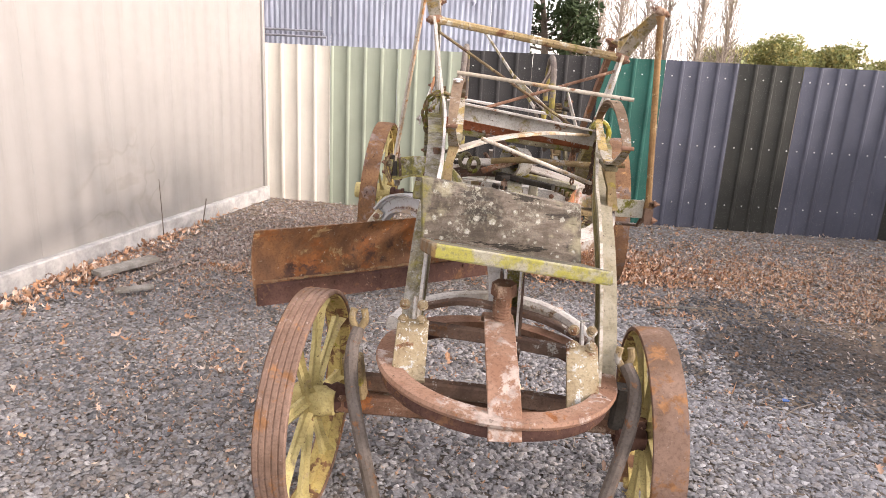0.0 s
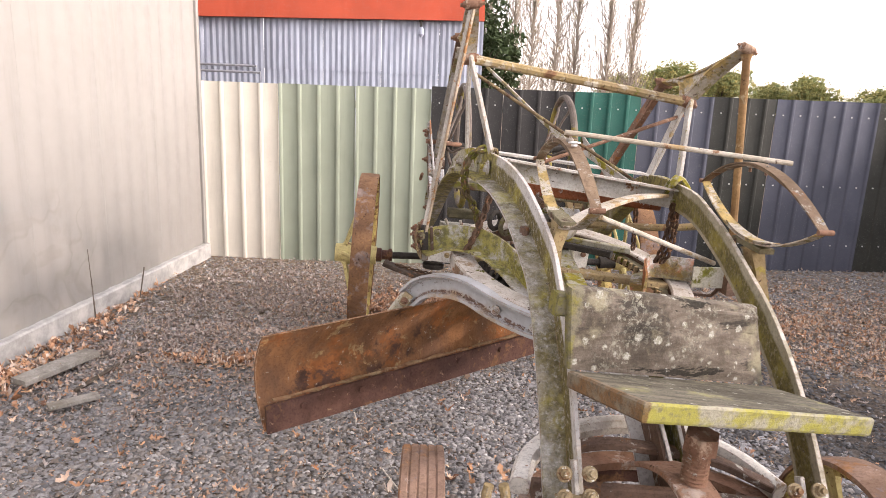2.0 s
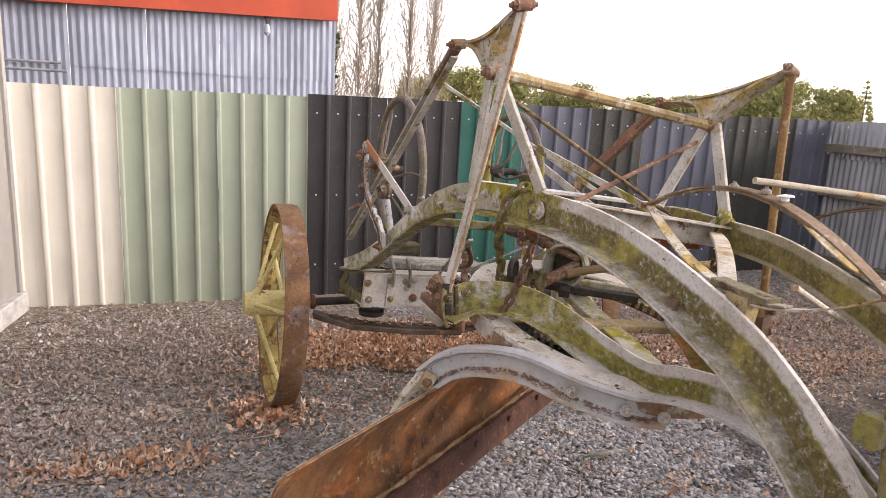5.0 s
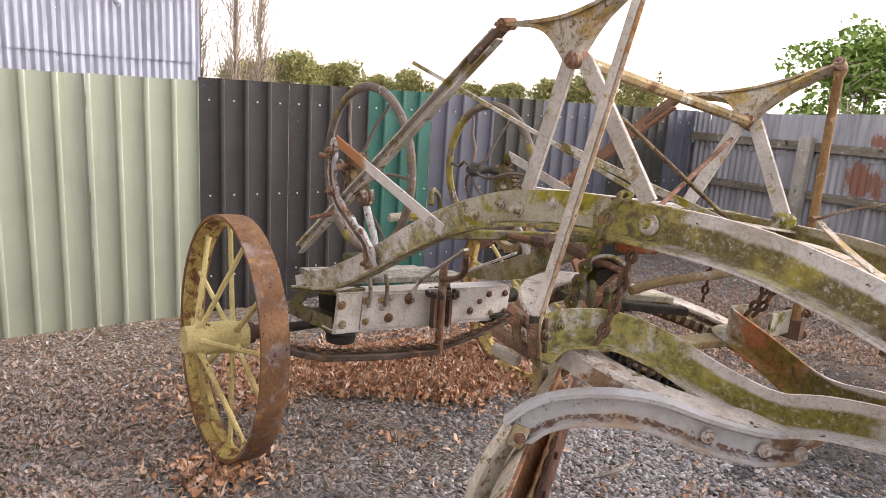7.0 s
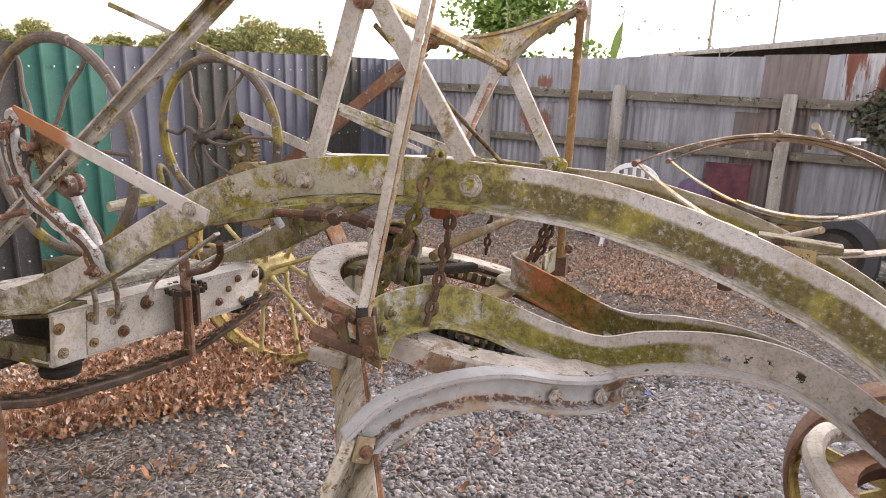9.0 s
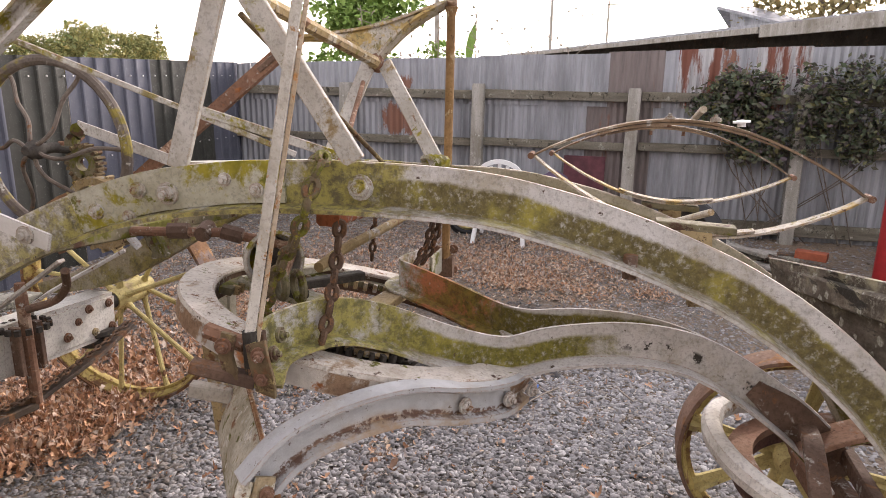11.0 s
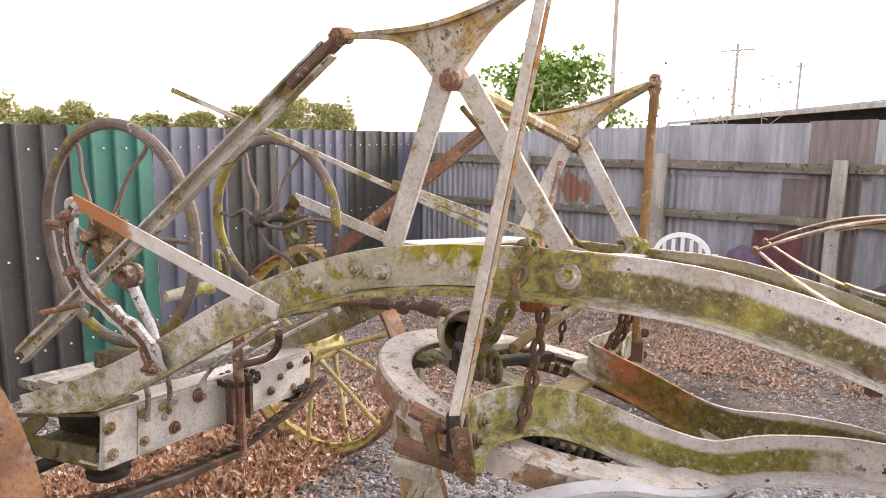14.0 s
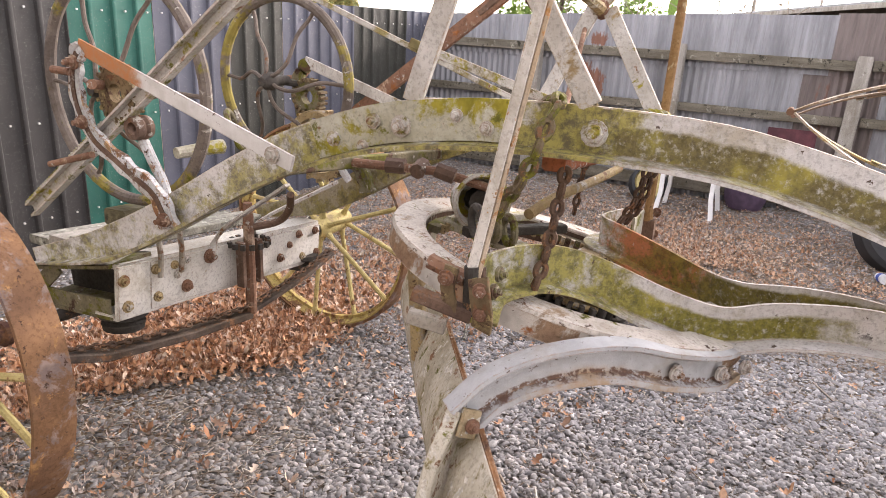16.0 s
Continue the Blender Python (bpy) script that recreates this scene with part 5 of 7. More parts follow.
m_spring = weathered("worn spring steel", (0.25, 0.175, 0.115), (0.14, 0.095, 0.065), [((0.52, 0.46, 0.38), 4.0, 0.55, 0.67), (RUST, 8.0, 0.54, 0.64), (PAINT_D, 12.0, 0.57, 0.65), (MOSS_Y, 9.0, 0.62, 0.7)])
# ---------------------------------------------------------------- elliptic springs
SPRINGS = ((0.09, 1.513, 1.446, 0.125, 0.14), (0.737, 1.45, 1.402, 0.124, 0.125))
for x, zr, zf, up_h, lo_h in SPRINGS:
    for h, lift, u0, u1 in ((up_h, 0.0, 0.0, 1.0), (up_h, -0.0075, 0.2, 0.74), (-lo_h, 0.0, 0.0, 1.0), (-lo_h, 0.0075, 0.3, 0.7)):
        pts = []
        for i in range(21):
            u = u0 + (u1 - u0) * i / 20
            pts.append((x, 3.47 - 0.745 * u, zr + (zf - zr) * u + h * math.sin(math.pi * u) ** 0.9 + lift))
        g = Geo()
        g.sweep(pts, [(-0.021, -0.0028), (0.021, -0.0028), (0.021, 0.0028), (-0.021, 0.0028)], (1, 0, 0), scale=[1.0 - 0.3 * abs(2 * i / 20 - 1) ** 3 for i in range(21)])
        g.make("leaf_spring", m_spring if h > 0 else m_horn, grader, "curved elliptic spring leaf, worn paint over rust")
    for y, z in ((3.475, zr), (2.72, zf)):
        Geo().cyl((x - 0.022, y, z), (x + 0.022, y, z), 0.008, 12).make("spring_eye", m_rust, grader)

# rod and mounts of the springs
Geo().revolve((0.09, 3.004, 1.603), (0, 0.1, 1), [(0.0, -0.008), (0.009, -0.008), (0.009, 0.0), (0.019, 0.001), (0.019, 0.005), (0.0, 0.008)], 16).make("bolt_cap", m_plastic, grader, "white cap on the spring")
rod("spring_rod", [(0.08, 3.09, 1.632), (0.13, 3.086, 1.628), (0.76, 3.035, 1.567), (0.80, 3.03, 1.563)], 0.0085, m_stained, "pale stained rod between the springs")
for x, z in ((0.09, 1.505), (0.737, 1.435)):
    for y in (3.16, 3.06):
        Geo().hexbolt((x, y, z + 0.104), (0, 0, 1), 0.009, 0.007).make("bolt", m_lowflat, grader)
        rod("spring_bolt", [(x, y, z + 0.106), (x, y, z + 0.085)], 0.005, m_rust)
    sx = -1 if x < 0.4 else 1
    Geo().bar((x, 3.17, z - 0.142), (x, 2.99, z - 0.15), 0.05, 0.018, (1, 0, 0)).make("spring_pad", m_mossd, grader, "mossy block under the spring")
    Geo().sweep([(x, 3.08, z - 0.15), (x + sx * 0.02, 3.06, z - 0.24), (x + sx * 0.03, 3.05, z - 0.33)], [(-0.02, -0.03), (0.02, -0.03), (0.02, 0.03), (-0.02, 0.03)], (1, 0, 0), (0, 1, 0), scale=[1.2, 0.8, 1.1]).make("spring_bracket", m_ochre, grader, "yellowed cast spring bracket")

# ---------------------------------------------------------------- rods and cross members between the rails
rod("stay_rod", [(-0.09, 4.14, 1.83), (0.69, 4.02, 1.36)], 0.008, m_gear, "thin diagonal stay rod")
rod("stay_rod", [(0.941, 4.217, 1.678), (0.131, 4.011, 1.415)], 0.009, m_rust, "thin diagonal stay rod")
flat("long_lever", [(0.13, 5.39, 1.91), (0.24, 5.04, 1.765), (0.48, 4.29, 1.44)], 0.012, 0.018, (1, 0.3, 0), m_frame, "long pale flat lever bar")
flat("lever_guide", [(0.36, 4.62, 1.60), (0.62, 4.0, 1.37)], 0.012, 0.03, (1, 0.3, 0), m_frame)
flat("bent_brace", spline([(0.06, 3.10, 1.30), (0.25, 3.3, 1.345), (0.5, 3.58, 1.36), (0.74, 3.86, 1.335)], 5), 0.05, 0.014, (0.7, -0.7, 0), m_stained, "bent flat brace between the rails, pale stained paint")
rod("thin_brace", [(0.20, 3.03, 1.375), (0.70, 3.25, 1.18)], 0.009, m_stained)
flat("cross_channel", [(-0.02, 3.97, 1.355), (0.78, 4.0, 1.275)], 0.06, 0.06, (0, 1, 0), weathered("orange primer", (0.3, 0.1, 0.045), (0.2, 0.075, 0.04), [(PAINT_D, 8, 0.55, 0.66)]), "rusty orange channel under the rails")
flat("cross_channel", [across(4.2, 0.02, 1.40), across(4.2, 0.98, 1.40)], 0.05, 0.07, (0, 1, 0), m_ochre, "lichened channel between the rails")
flat("cross_plate", [across(4.32, 0.03, 1.475), across(4.32, 0.97, 1.475)], 0.12, 0.012, (0, 1, 0), m_pale, "pale flat plate across the rails")
flat("cross_channel", [across(4.75, 0.02, 1.24), across(4.75, 0.98, 1.24)], 0.03, 0.04, (0, 1, 0), m_mossd)

# turning shaft with its joint, pipe and cup
rod("turning_shaft", [(0.1, 5.15, 1.17), (0.22, 4.72, 1.21), (0.30, 4.46, 1.205), (0.42, 4.28, 1.14)], 0.015, m_rust, "rusted turning shaft")
g = Geo()
for p, ax in (((0.262, 4.6, 1.21), (0.3, -1, 0.0)), ((0.285, 4.52, 1.21), (1, 0.2, 0.2)), ((0.31, 4.44, 1.2), (0.3, -1, -0.3))):
    ax = V(ax).normalized()
    g.cyl(V(p) - ax * 0.032, V(p) + ax * 0.032, 0.026, 8)
g.make("universal_joint", m_lowrust, grader, "knobbly rusted universal joint", smooth=20)
g = Geo()
cu, ca = V((0.42, 4.37, 1.10)), V((-0.75, -0.6, 0.1))
g.revolve(cu, ca, [(0.07, -0.05), (0.085, -0.04), (0.09, 0.05), (0.1, 0.07), (0.088, 0.075), (0.075, 0.045), (0.07, -0.03), (0.0, -0.035), (0.0, -0.05)], 28)
g.make("gear_cup", m_frame, grader, "grey iron cup over the pinion")
rod("gear_cup_core", [cu - ca.normalized() * 0.03, cu + ca.normalized() * 0.05], 0.04, m_dark)
rod("pipe_lever", spline([(0.25, 4.12, 1.13), (0.42, 4.1, 1.15), (0.8, 4.07, 1.15), (1.0, 4.04, 1.165)], 5), 0.017, m_ochre, "bent ochre pipe lever")
for k, (a, b) in enumerate((((0.3, 4.35, 1.02), (0.62, 4.12, 1.0)), ((0.38, 4.45, 1.02), (0.78, 4.3, 0.98)), ((0.2, 4.25, 1.05), (0.42, 4.3, 1.12)), ((0.5, 4.5, 1.0), (0.3, 4.2, 1.02)))):
    flat("link_bar", [a, b], 0.045, 0.03, (0.6, 0.8, 0), (m_dark, m_moss, m_rust, m_dark)[k])
for k in range(3):
    g = Geo()
    cc = V((0.05 + 0.05 * k, 4.2 - 0.03 * k, 1.14 - 0.02 * k))
    g.tube([cc + V((0.03 * math.cos(a), 0.03 * math.cos(a), 0.04 * math.sin(a))) for a in np.linspace(0, 2 * math.pi, 25)[:-1]], 0.012, 8, closed=True)
    g.make("cable_coil", m_mossd if k else m_dark, grader)
# gear segment on the circle
seg, segn = Geo(), CN
ref = V((0, 1, 0))
e1 = (ref - ref.dot(CN) * CN).normalized()
e2 = CN.cross(e1)
arc_pts = [CC + (e1 * math.cos(a) + e2 * math.sin(a)) * 0.448 - CN * 0.03 for a in np.linspace(1.5, 6.6, 56)]
seg.sweep(arc_pts, [(-0.02, -0.012), (0.02, -0.012), (0.02, 0.012), (-0.02, 0.012)], (0, 0, 1), CN)
segment = seg.make("gear_segment", m_mossd, grader, "toothed ring inside the circle")
for k in range(56):
    a = 1.52 + 5.06 * k / 56
    d = e1 * math.cos(a) + e2 * math.sin(a)
    q = CC + d * 0.425 - CN * 0.03
    Geo().bar(q - CN * 0.018, q + CN * 0.012, 0.016, 0.026, e1 * -math.sin(a) + e2 * math.cos(a), d, 0.003).make("tooth", m_ochre, segment)
pc = V((0.075, 3.9, 0.98))
sector = Geo().revolve(pc, CN, [(0.02, -0.01), (0.095, -0.01), (0.1, 0.0), (0.095, 0.008), (0.02, 0.012)], 26, (0, 1, 0)).make("swing_pinion", m_ochre, grader, "ochre swing pinion with dark teeth")
for k in range(22):
    a = 2 * math.pi * k / 22
    d = e1 * math.cos(a) + e2 * math.sin(a)
    Geo().bar(pc + d * 0.108 - CN * 0.016, pc + d * 0.108 + CN * 0.008, 0.013, 0.022, e1 * -math.sin(a) + e2 * math.cos(a), d, 0.002).make("tooth", m_dark, sector)
Geo().plate([pc + e1 * u + e2 * v - CN * 0.03 for u, v in ((-0.14, -0.1), (0.02, -0.15), (0.15, -0.08), (0.17, 0.06), (0.05, 0.14), (-0.12, 0.12))], 0.014, CN).make("grease_plate", m_dark, grader, "dark greasy plate under the pinion")
flat("circle_spoke", [CC + e1 * 0.44 - CN * 0.02, CC - e1 * 0.44 - CN * 0.02], 0.09, 0.03, (1, 0, 0), m_moss)
flat("circle_spoke", [CC + e2 * 0.5 - CN * 0.02, CC - e2 * 0.5 - CN * 0.02], 0.09, 0.03, (0, 1, 0), m_ochre)

# dark iron where the draught bars meet the turntable
for pts, dx in ((DL, -0.012), (DR, 0.012)):
    end = spline([V(p) + V((dx, 0, 0)) for p in pts[-3:]], 5)
    Geo().sweep(end, [(-0.005, -0.05), (0.005, -0.05), (0.005, 0.05), (-0.005, 0.05)], (1, 0, 0), scale=[0.55 + 0.45 * min(1.0, i / 3) for i in range(len(end))]).make("hitch_plate", m_lowrust, grader, "dark rusted hitch plate")
Geo().revolve((0.36, 2.6, 0.66), (0, 0, 1), [(0.0, -0.13), (0.07, -0.13), (0.1, -0.1), (0.085, -0.02), (0.11, 0.0), (0.1, 0.03), (0.05, 0.06), (0.0, 0.06)], 20).make("hitch_socket", m_dark, grader, "dark greasy socket under the king strap")
# clamps at the ends of the draught bars
c = DRAW_R
cl = Geo().bar(c + V((0, -0.035, -0.04)), c + V((0, 0.05, -0.04)), 0.045, 0.09, (1, 0, 0)).make("lift_clamp", m_lowrust, grader, "rusted clamp that holds the lift rod")
for dz, dy in ((0.03, -0.06), (-0.06, -0.06), (0.02, 0.08), (-0.08, 0.04)):
    Geo().hexbolt(c + V((0.024, dy * 0.5, dz)), (1, 0, 0), 0.014, 0.016).make("bolt", m_rust, cl)
flat("clamp_strap", [c + V((0.02, -0.03, 0.04)), c + V((-0.02, 0.1, -0.12)), c + V((-0.14, 0.13, -0.12))], 0.04, 0.015, (0, 1, 0), m_lowrust, "", cl)
flat("end_plate", [c + V((0.02, 0.015, -0.01)), c + V((-0.17, 0.02, -0.01))], 0.012, 0.1, (0, 1, 0), m_moss, "", cl)
cl = Geo().bar((-0.335, 4.175, 1.058), (-0.305, 4.035, 1.022), 0.036, 0.032, (1, 0, 0), bevel=0.005).make("lift_clamp", m_lowrust, grader, "rusted clamp that holds the lift rod")
rod("clamp_pin", [(-0.3, 4.155, 1.132), (-0.298, 4.06, 1.105)], 0.019, m_rust, "square rusted pin", cl, None, 6)
flat("clamp_strap", [(-0.325, 4.082, 1.14), (-0.33, 4.09, 1.09), (-0.325, 4.08, 1.03)], 0.034, 0.012, (0, 1, 0), m_gear, "ochre strap beside the rod", cl, (1, 0, 0))
flat("clamp_strap", spline([(-0.335, 4.012, 1.13), (-0.345, 4.0, 1.09), (-0.335, 3.995, 1.04), (-0.315, 4.005, 1.0)], 4), 0.05, 0.01, (0, 1, 0), m_gear, "worn ochre plate", cl, (1, 0, 0))
rod("rod_end", [(-0.3, 4.046, 1.14), (-0.3, 4.04, 1.025)], 0.021, m_dark, "dark greasy rod end", cl, [0.8, 1.0])
flat("clamp_cheek", [(-0.27, 4.05, 1.13), (-0.262, 4.045, 1.0)], 0.05, 0.014, (0, 1, 0), m_lowrust, "", cl, (1, 0, 0))
for p in ((-0.345, 4.0, 1.105), (-0.34, 3.998, 1.05), (-0.34, 4.09, 1.115)):
    Geo().hexbolt(p, (-1, -0.25, 0), 0.014, 0.014).make("bolt", m_rust, cl)
Geo().bar((-0.31, 4.2, 0.985), (-0.29, 4.11, 0.97), 0.03, 0.035, (1, 0, 0)).make("clamp_lug", m_lowflat, cl, "pale lug below the clamp")
for p in ((-0.243, 4.0, 1.114), (-0.319, 3.98, 1.10)):
    bolt(p, (0, -1, 0.1), 0.014, None, m_mossd)
for p in ((-0.02, 3.605, 0.875), (0.125, 3.51, 0.835), (0.24, 3.46, 0.815)):
    bolt(p, (-0.5, -0.85, 0.0), 0.016, None, m_pale)


def chain(pts, link, r, mat, label):
    """A chain along pts: links turned in turn."""
    p = spline(pts, 24)
    run, first, k, acc = [p[0]], None, 0, 0.0
    for a, b in zip(p, p[1:]):
        acc += (b - a).length
        if acc >= link * 0.72:
            run.append(b)
            acc = 0.0
    for i, (a, b) in enumerate(zip(run, run[1:])):
        m, t = (a + b) / 2, (b - a).normalized()
        s = t.cross(V((0.3, 1, 0.1))).normalized()
        s = Matrix.Rotation(radians(45 + 90 * (i % 2)), 3, t) @ s
        ring = [m + t * (link * 0.5 - r) * math.cos(u) + s * link * 0.22 * (1 if math.sin(u) > 0 else -1) * abs(math.sin(u)) ** 0.7 for u in np.linspace(0, 2 * math.pi, 15)[:-1]]
        ob = Geo().tube(ring, r, 6, closed=True).make("chain" if first is None else "link", mat, first or grader, label if first is None else "")
        first = first or ob


m_chain = weathered("mossy chain", (0.17, 0.13, 0.08), (0.11, 0.085, 0.055), [(MOSS, 16, 0.45, 0.58), (MOSS_Y, 22, 0.55, 0.65), (RUST, 25, 0.54, 0.62)])
m_chain_r = weathered("rusty chain", (0.12, 0.075, 0.05), (0.075, 0.05, 0.038), [(RUST, 25, 0.5, 0.6)])
chain([(0.05, 4.1, 1.42), (-0.03, 3.97, 1.508), (-0.12, 3.96, 1.46), (-0.13, 4.0, 1.33), (-0.06, 4.1, 1.2), (-0.02, 4.16, 1.08), (0.06, 4.2, 1.03)], 0.062, 0.0095, m_chain, "heavy mossy chain over the rail")
chain([(-0.01, 3.94, 1.34), (-0.04, 3.945, 1.22), (-0.08, 3.95, 1.11), (-0.12, 3.96, 1.03)], 0.052, 0.0085, m_chain_r, "rusty chain between rail and draught bar")
chain([(0.70, 4.08, 1.30), (0.715, 4.1, 1.18), (0.725, 4.12, 1.02)], 0.045, 0.006, m_chain_r, "thin hanging chain")
chain([(0.80, 3.88, 1.30), (0.795, 3.92, 1.1), (0.78, 3.97, 1.0)], 0.05, 0.0075, m_chain_r, "rusty chain to the right draught bar")
chain([(0.81, 3.86, 1.30), (0.82, 3.9, 1.1), (0.80, 3.95, 1.0)], 0.05, 0.0075, m_chain_r, "rusty chain to the right draught bar")
for i in range(3):
    y = 3.89 + 0.02 * i
    g = Geo()
    c = across(3.9, 1.0, rail_z(3.9) + 0.03)
    g.tube([c + V((0.05 * math.cos(a) + 0.0, 0.035 * math.sin(2 * a) + 0.02 * i - 0.02, 0.055 * math.sin(a))) for a in np.linspace(0, 2 * math.pi, 21)[:-1]], 0.012, 6, closed=True)
    g.make("cable_coil", m_moss, grader, "old rope tied round the rail")

# ---------------------------------------------------------------- rear axle assembly
def beam(u, z=0.0, out=0.0):
    p = P0.lerp(P1, u)
    return V((p.x, p.y - 0.012 - out, p.z + z))


flat("beam_plate", [beam(0.0, 0, 0.006), beam(0.115, 0, 0.006)], 0.01, 0.19, (0, 1, 0), m_beam, "pale bolted end plate")
flat("beam_plate", [beam(0.12, 0, 0.004), beam(0.47, 0, 0.004)], 0.008, 0.175, (0, 1, 0), m_beam)
flat("beam_plate", [beam(0.6, 0, 0.004), beam(1.0, 0, 0.004)], 0.008, 0.165, (0, 1, 0), m_beam)
for u, z, r, mat in ((0.02, 0.045, 0.016, m_ochre), (0.025, -0.05, 0.016, m_ochre), (0.14, 0.06, 0.014, m_ochre), (0.14, -0.045, 0.014, m_ochre), (0.215, 0.06, 0.012, m_ochre), (0.225, 0.02, 0.012, m_pale), (0.265, 0.07, 0.013, m_pale), (0.26, -0.035, 0.018, m_rust),
                     (0.37, 0.06, 0.022, m_rust), (0.64, 0.065, 0.02, m_ochre), (0.74, -0.03, 0.015, m_rust), (0.8, 0.02, 0.012, m_rust), (0.86, 0.06, 0.014, m_rust), (0.88, -0.05, 0.013, m_ochre), (0.97, 0.06, 0.014, m_rust), (0.975, -0.05, 0.014, m_rust)):
    bolt(beam(u, z, 0.012), (0, -1, 0), r, None, mat)
rod("lift_screw", [beam(0.53, 0.26, 0.05), beam(0.53, 0.2, 0.05), beam(0.53, -0.22, 0.05)], 0.022, m_rust, "upright rusted lifting screw", None, [0.8, 1, 1])
Geo().revolve(beam(0.53, 0.12, 0.05), (0, 0, 1), [(0.03, -0.012), (0.085, -0.012), (0.09, 0.0), (0.085, 0.012), (0.03, 0.016)], 28).make("screw_collar", m_frame, grader, "notched collar on the screw")
for a in range(14):
    q = beam(0.53, 0.104, 0.05) + V((math.cos(a * math.pi / 7), math.sin(a * math.pi / 7), 0)) * 0.08
    Geo().bar(q, q + V((0, 0, -0.022)), 0.02, 0.016, (math.cos(a * math.pi / 7 + 1.57), math.sin(a * math.pi / 7 + 1.57), 0), (math.cos(a * math.pi / 7), math.sin(a * math.pi / 7), 0)).make("collar_lug", m_dark, grader)
g = Geo()
for du in (-0.045, 0.045):
    g.bar(beam(0.53 + du, 0.1, 0.05), beam(0.53 + du, -0.09, 0.05), 0.02, 0.04, (1, 0, 0), (0, 1, 0))
g.make("screw_housing", m_lowrust, grader, "rusted iron housing of the screw")
Geo().revolve(beam(0.53, -0.15, 0.05), (0, 0, 1), [(0.027, -0.06), (0.06, -0.055), (0.05, -0.02), (0.042, 0.0), (0.046, 0.04), (0.027, 0.05)], 18).make("screw_foot", m_pale, grader)
for u, q in ((0.37, (0.25, 5.05, 1.08)), (0.64, (0.62, 5.1, 1.02))):
    flat("screw_stay", spline([beam(u, 0.06, 0.02), beam(u + (0.05 if u < 0.5 else -0.05), 0.16, 0.03), V(q)], 4), 0.03, 0.012, (1, 0, 0), m_pale, "pale strap from beam to frame")
for u in (0.15, 0.235):
    rod("u_bolt", spline([beam(u, 0.03, 0.02), beam(u, 0.12, 0.03), beam(u - 0.03, 0.21, 0.06)], 5), 0.01, m_lowflat)
rod("bent_hook", spline([across(5.0, 0.35, 1.09), across(5.05, 0.4, 1.02), across(5.12, 0.42, 0.96), across(5.2, 0.38, 0.93)], 5), 0.014, m_lowrust)
# open housing between beam and left wheel
hs0, hs1 = V((-0.235, 5.41, 0.735)), V((-0.25, 5.86, 0.68))
housing = Geo().sweep([hs0 + V((0.08, 0, 0.095)), hs1 + V((0.08, 0, 0.06))], [(-0.09, -0.006), (0.09, -0.006), (0.09, 0.006), (-0.09, 0.006)], (1, 0, 0)).make("axle_housing", m_mossd, grader, "open mossy box between beam and wheel")
Geo().sweep([hs0 + V((0.08, 0, -0.095)), hs1 + V((0.08, 0, -0.07))], [(-0.09, -0.006), (0.09, -0.006), (0.09, 0.006), (-0.09, 0.006)], (1, 0, 0)).make("lower_flange", m_mossd, housing)
# Black plate paints the shade deep in the open box.
Geo().sweep([hs0 + V((0.17, 0, 0)), hs1 + V((0.17, 0, 0))], [(-0.006, -0.1), (0.006, -0.1), (0.006, 0.1), (-0.006, 0.1)], (1, 0, 0)).make("inner_web", m_dark, housing, "inner plate coloured black for the shade inside")
Geo().sweep([hs0 + V((0.0, 0.02, -0.06)), hs1 + V((0.0, 0, -0.035))], [(-0.005, -0.035), (0.005, -0.035), (0.005, 0.03), (-0.005, 0.03)], (1, 0, 0)).make("side_lip", m_mossd, housing)
Geo().sweep([hs0.lerp(hs1, 0.62) + V((0.003, 0, 0.075)), hs1 + V((0.003, 0, -0.05))], [(-0.005, -0.03), (0.005, -0.03), (0.005, 0.03), (-0.005, 0.03)], (1, 0, 0)).make("corner_gusset", m_mossd, housing)
Geo().revolve((-0.5, 5.69, 0.595), (1, 0, 0), [(0.024, -0.06), (0.05, -0.055), (0.05, -0.02), (0.035, -0.015), (0.035, 0.03), (0.045, 0.035), (0.045, 0.055), (0.024, 0.06)], 18).make("axle_collar", m_edge, grader, "dark greasy axle collar")
Geo().cyl((1.06, 5.66, 0.58), (1.18, 5.66, 0.58), 0.045, 16, 0.04).make("axle_collar", m_dark, grader)
# low bars and chain under the beam
m_lowbar = weathered("dirty brown flat iron", (0.13, 0.1, 0.08), (0.06, 0.047, 0.04), [(RUST, 12.0, 0.5, 0.62), (PAINT_D, 18.0, 0.6, 0.68)])
flat("low_bar", [(-0.5, 5.44, 0.60), (-0.3, 5.41, 0.53), (0.05, 5.39, 0.48), (0.36, 5.39, 0.45)], 0.09, 0.03, (0, 1, 0), m_lowbar, "dark plank and chain under the beam")
flat("low_bar", [(0.34, 5.39, 0.45), (0.75, 5.4, 0.5), (1.0, 5.42, 0.55)], 0.06, 0.02, (0, 1, 0), m_lowbar)
for x, z in ((-0.16, 0.6), (0.82, 0.545)):
    Geo().revolve((x, 5.47, z), (0.05, 0, 1), [(0.02, -0.04), (0.07, -0.035), (0.075, -0.01), (0.05, 0.0), (0.085, 0.015), (0.085, 0.035), (0.02, 0.04)], 14).make("chain_sprocket", m_dark, grader, "dark rusted chain sprocket")
chain([(-0.42, 5.40, 0.60), (-0.2, 5.38, 0.55), (0.1, 5.36, 0.52), (0.34, 5.35, 0.5), (0.6, 5.37, 0.52), (0.95, 5.38, 0.58)], 0.036, 0.0055, m_chain_r, "dark chain slung under the beam")
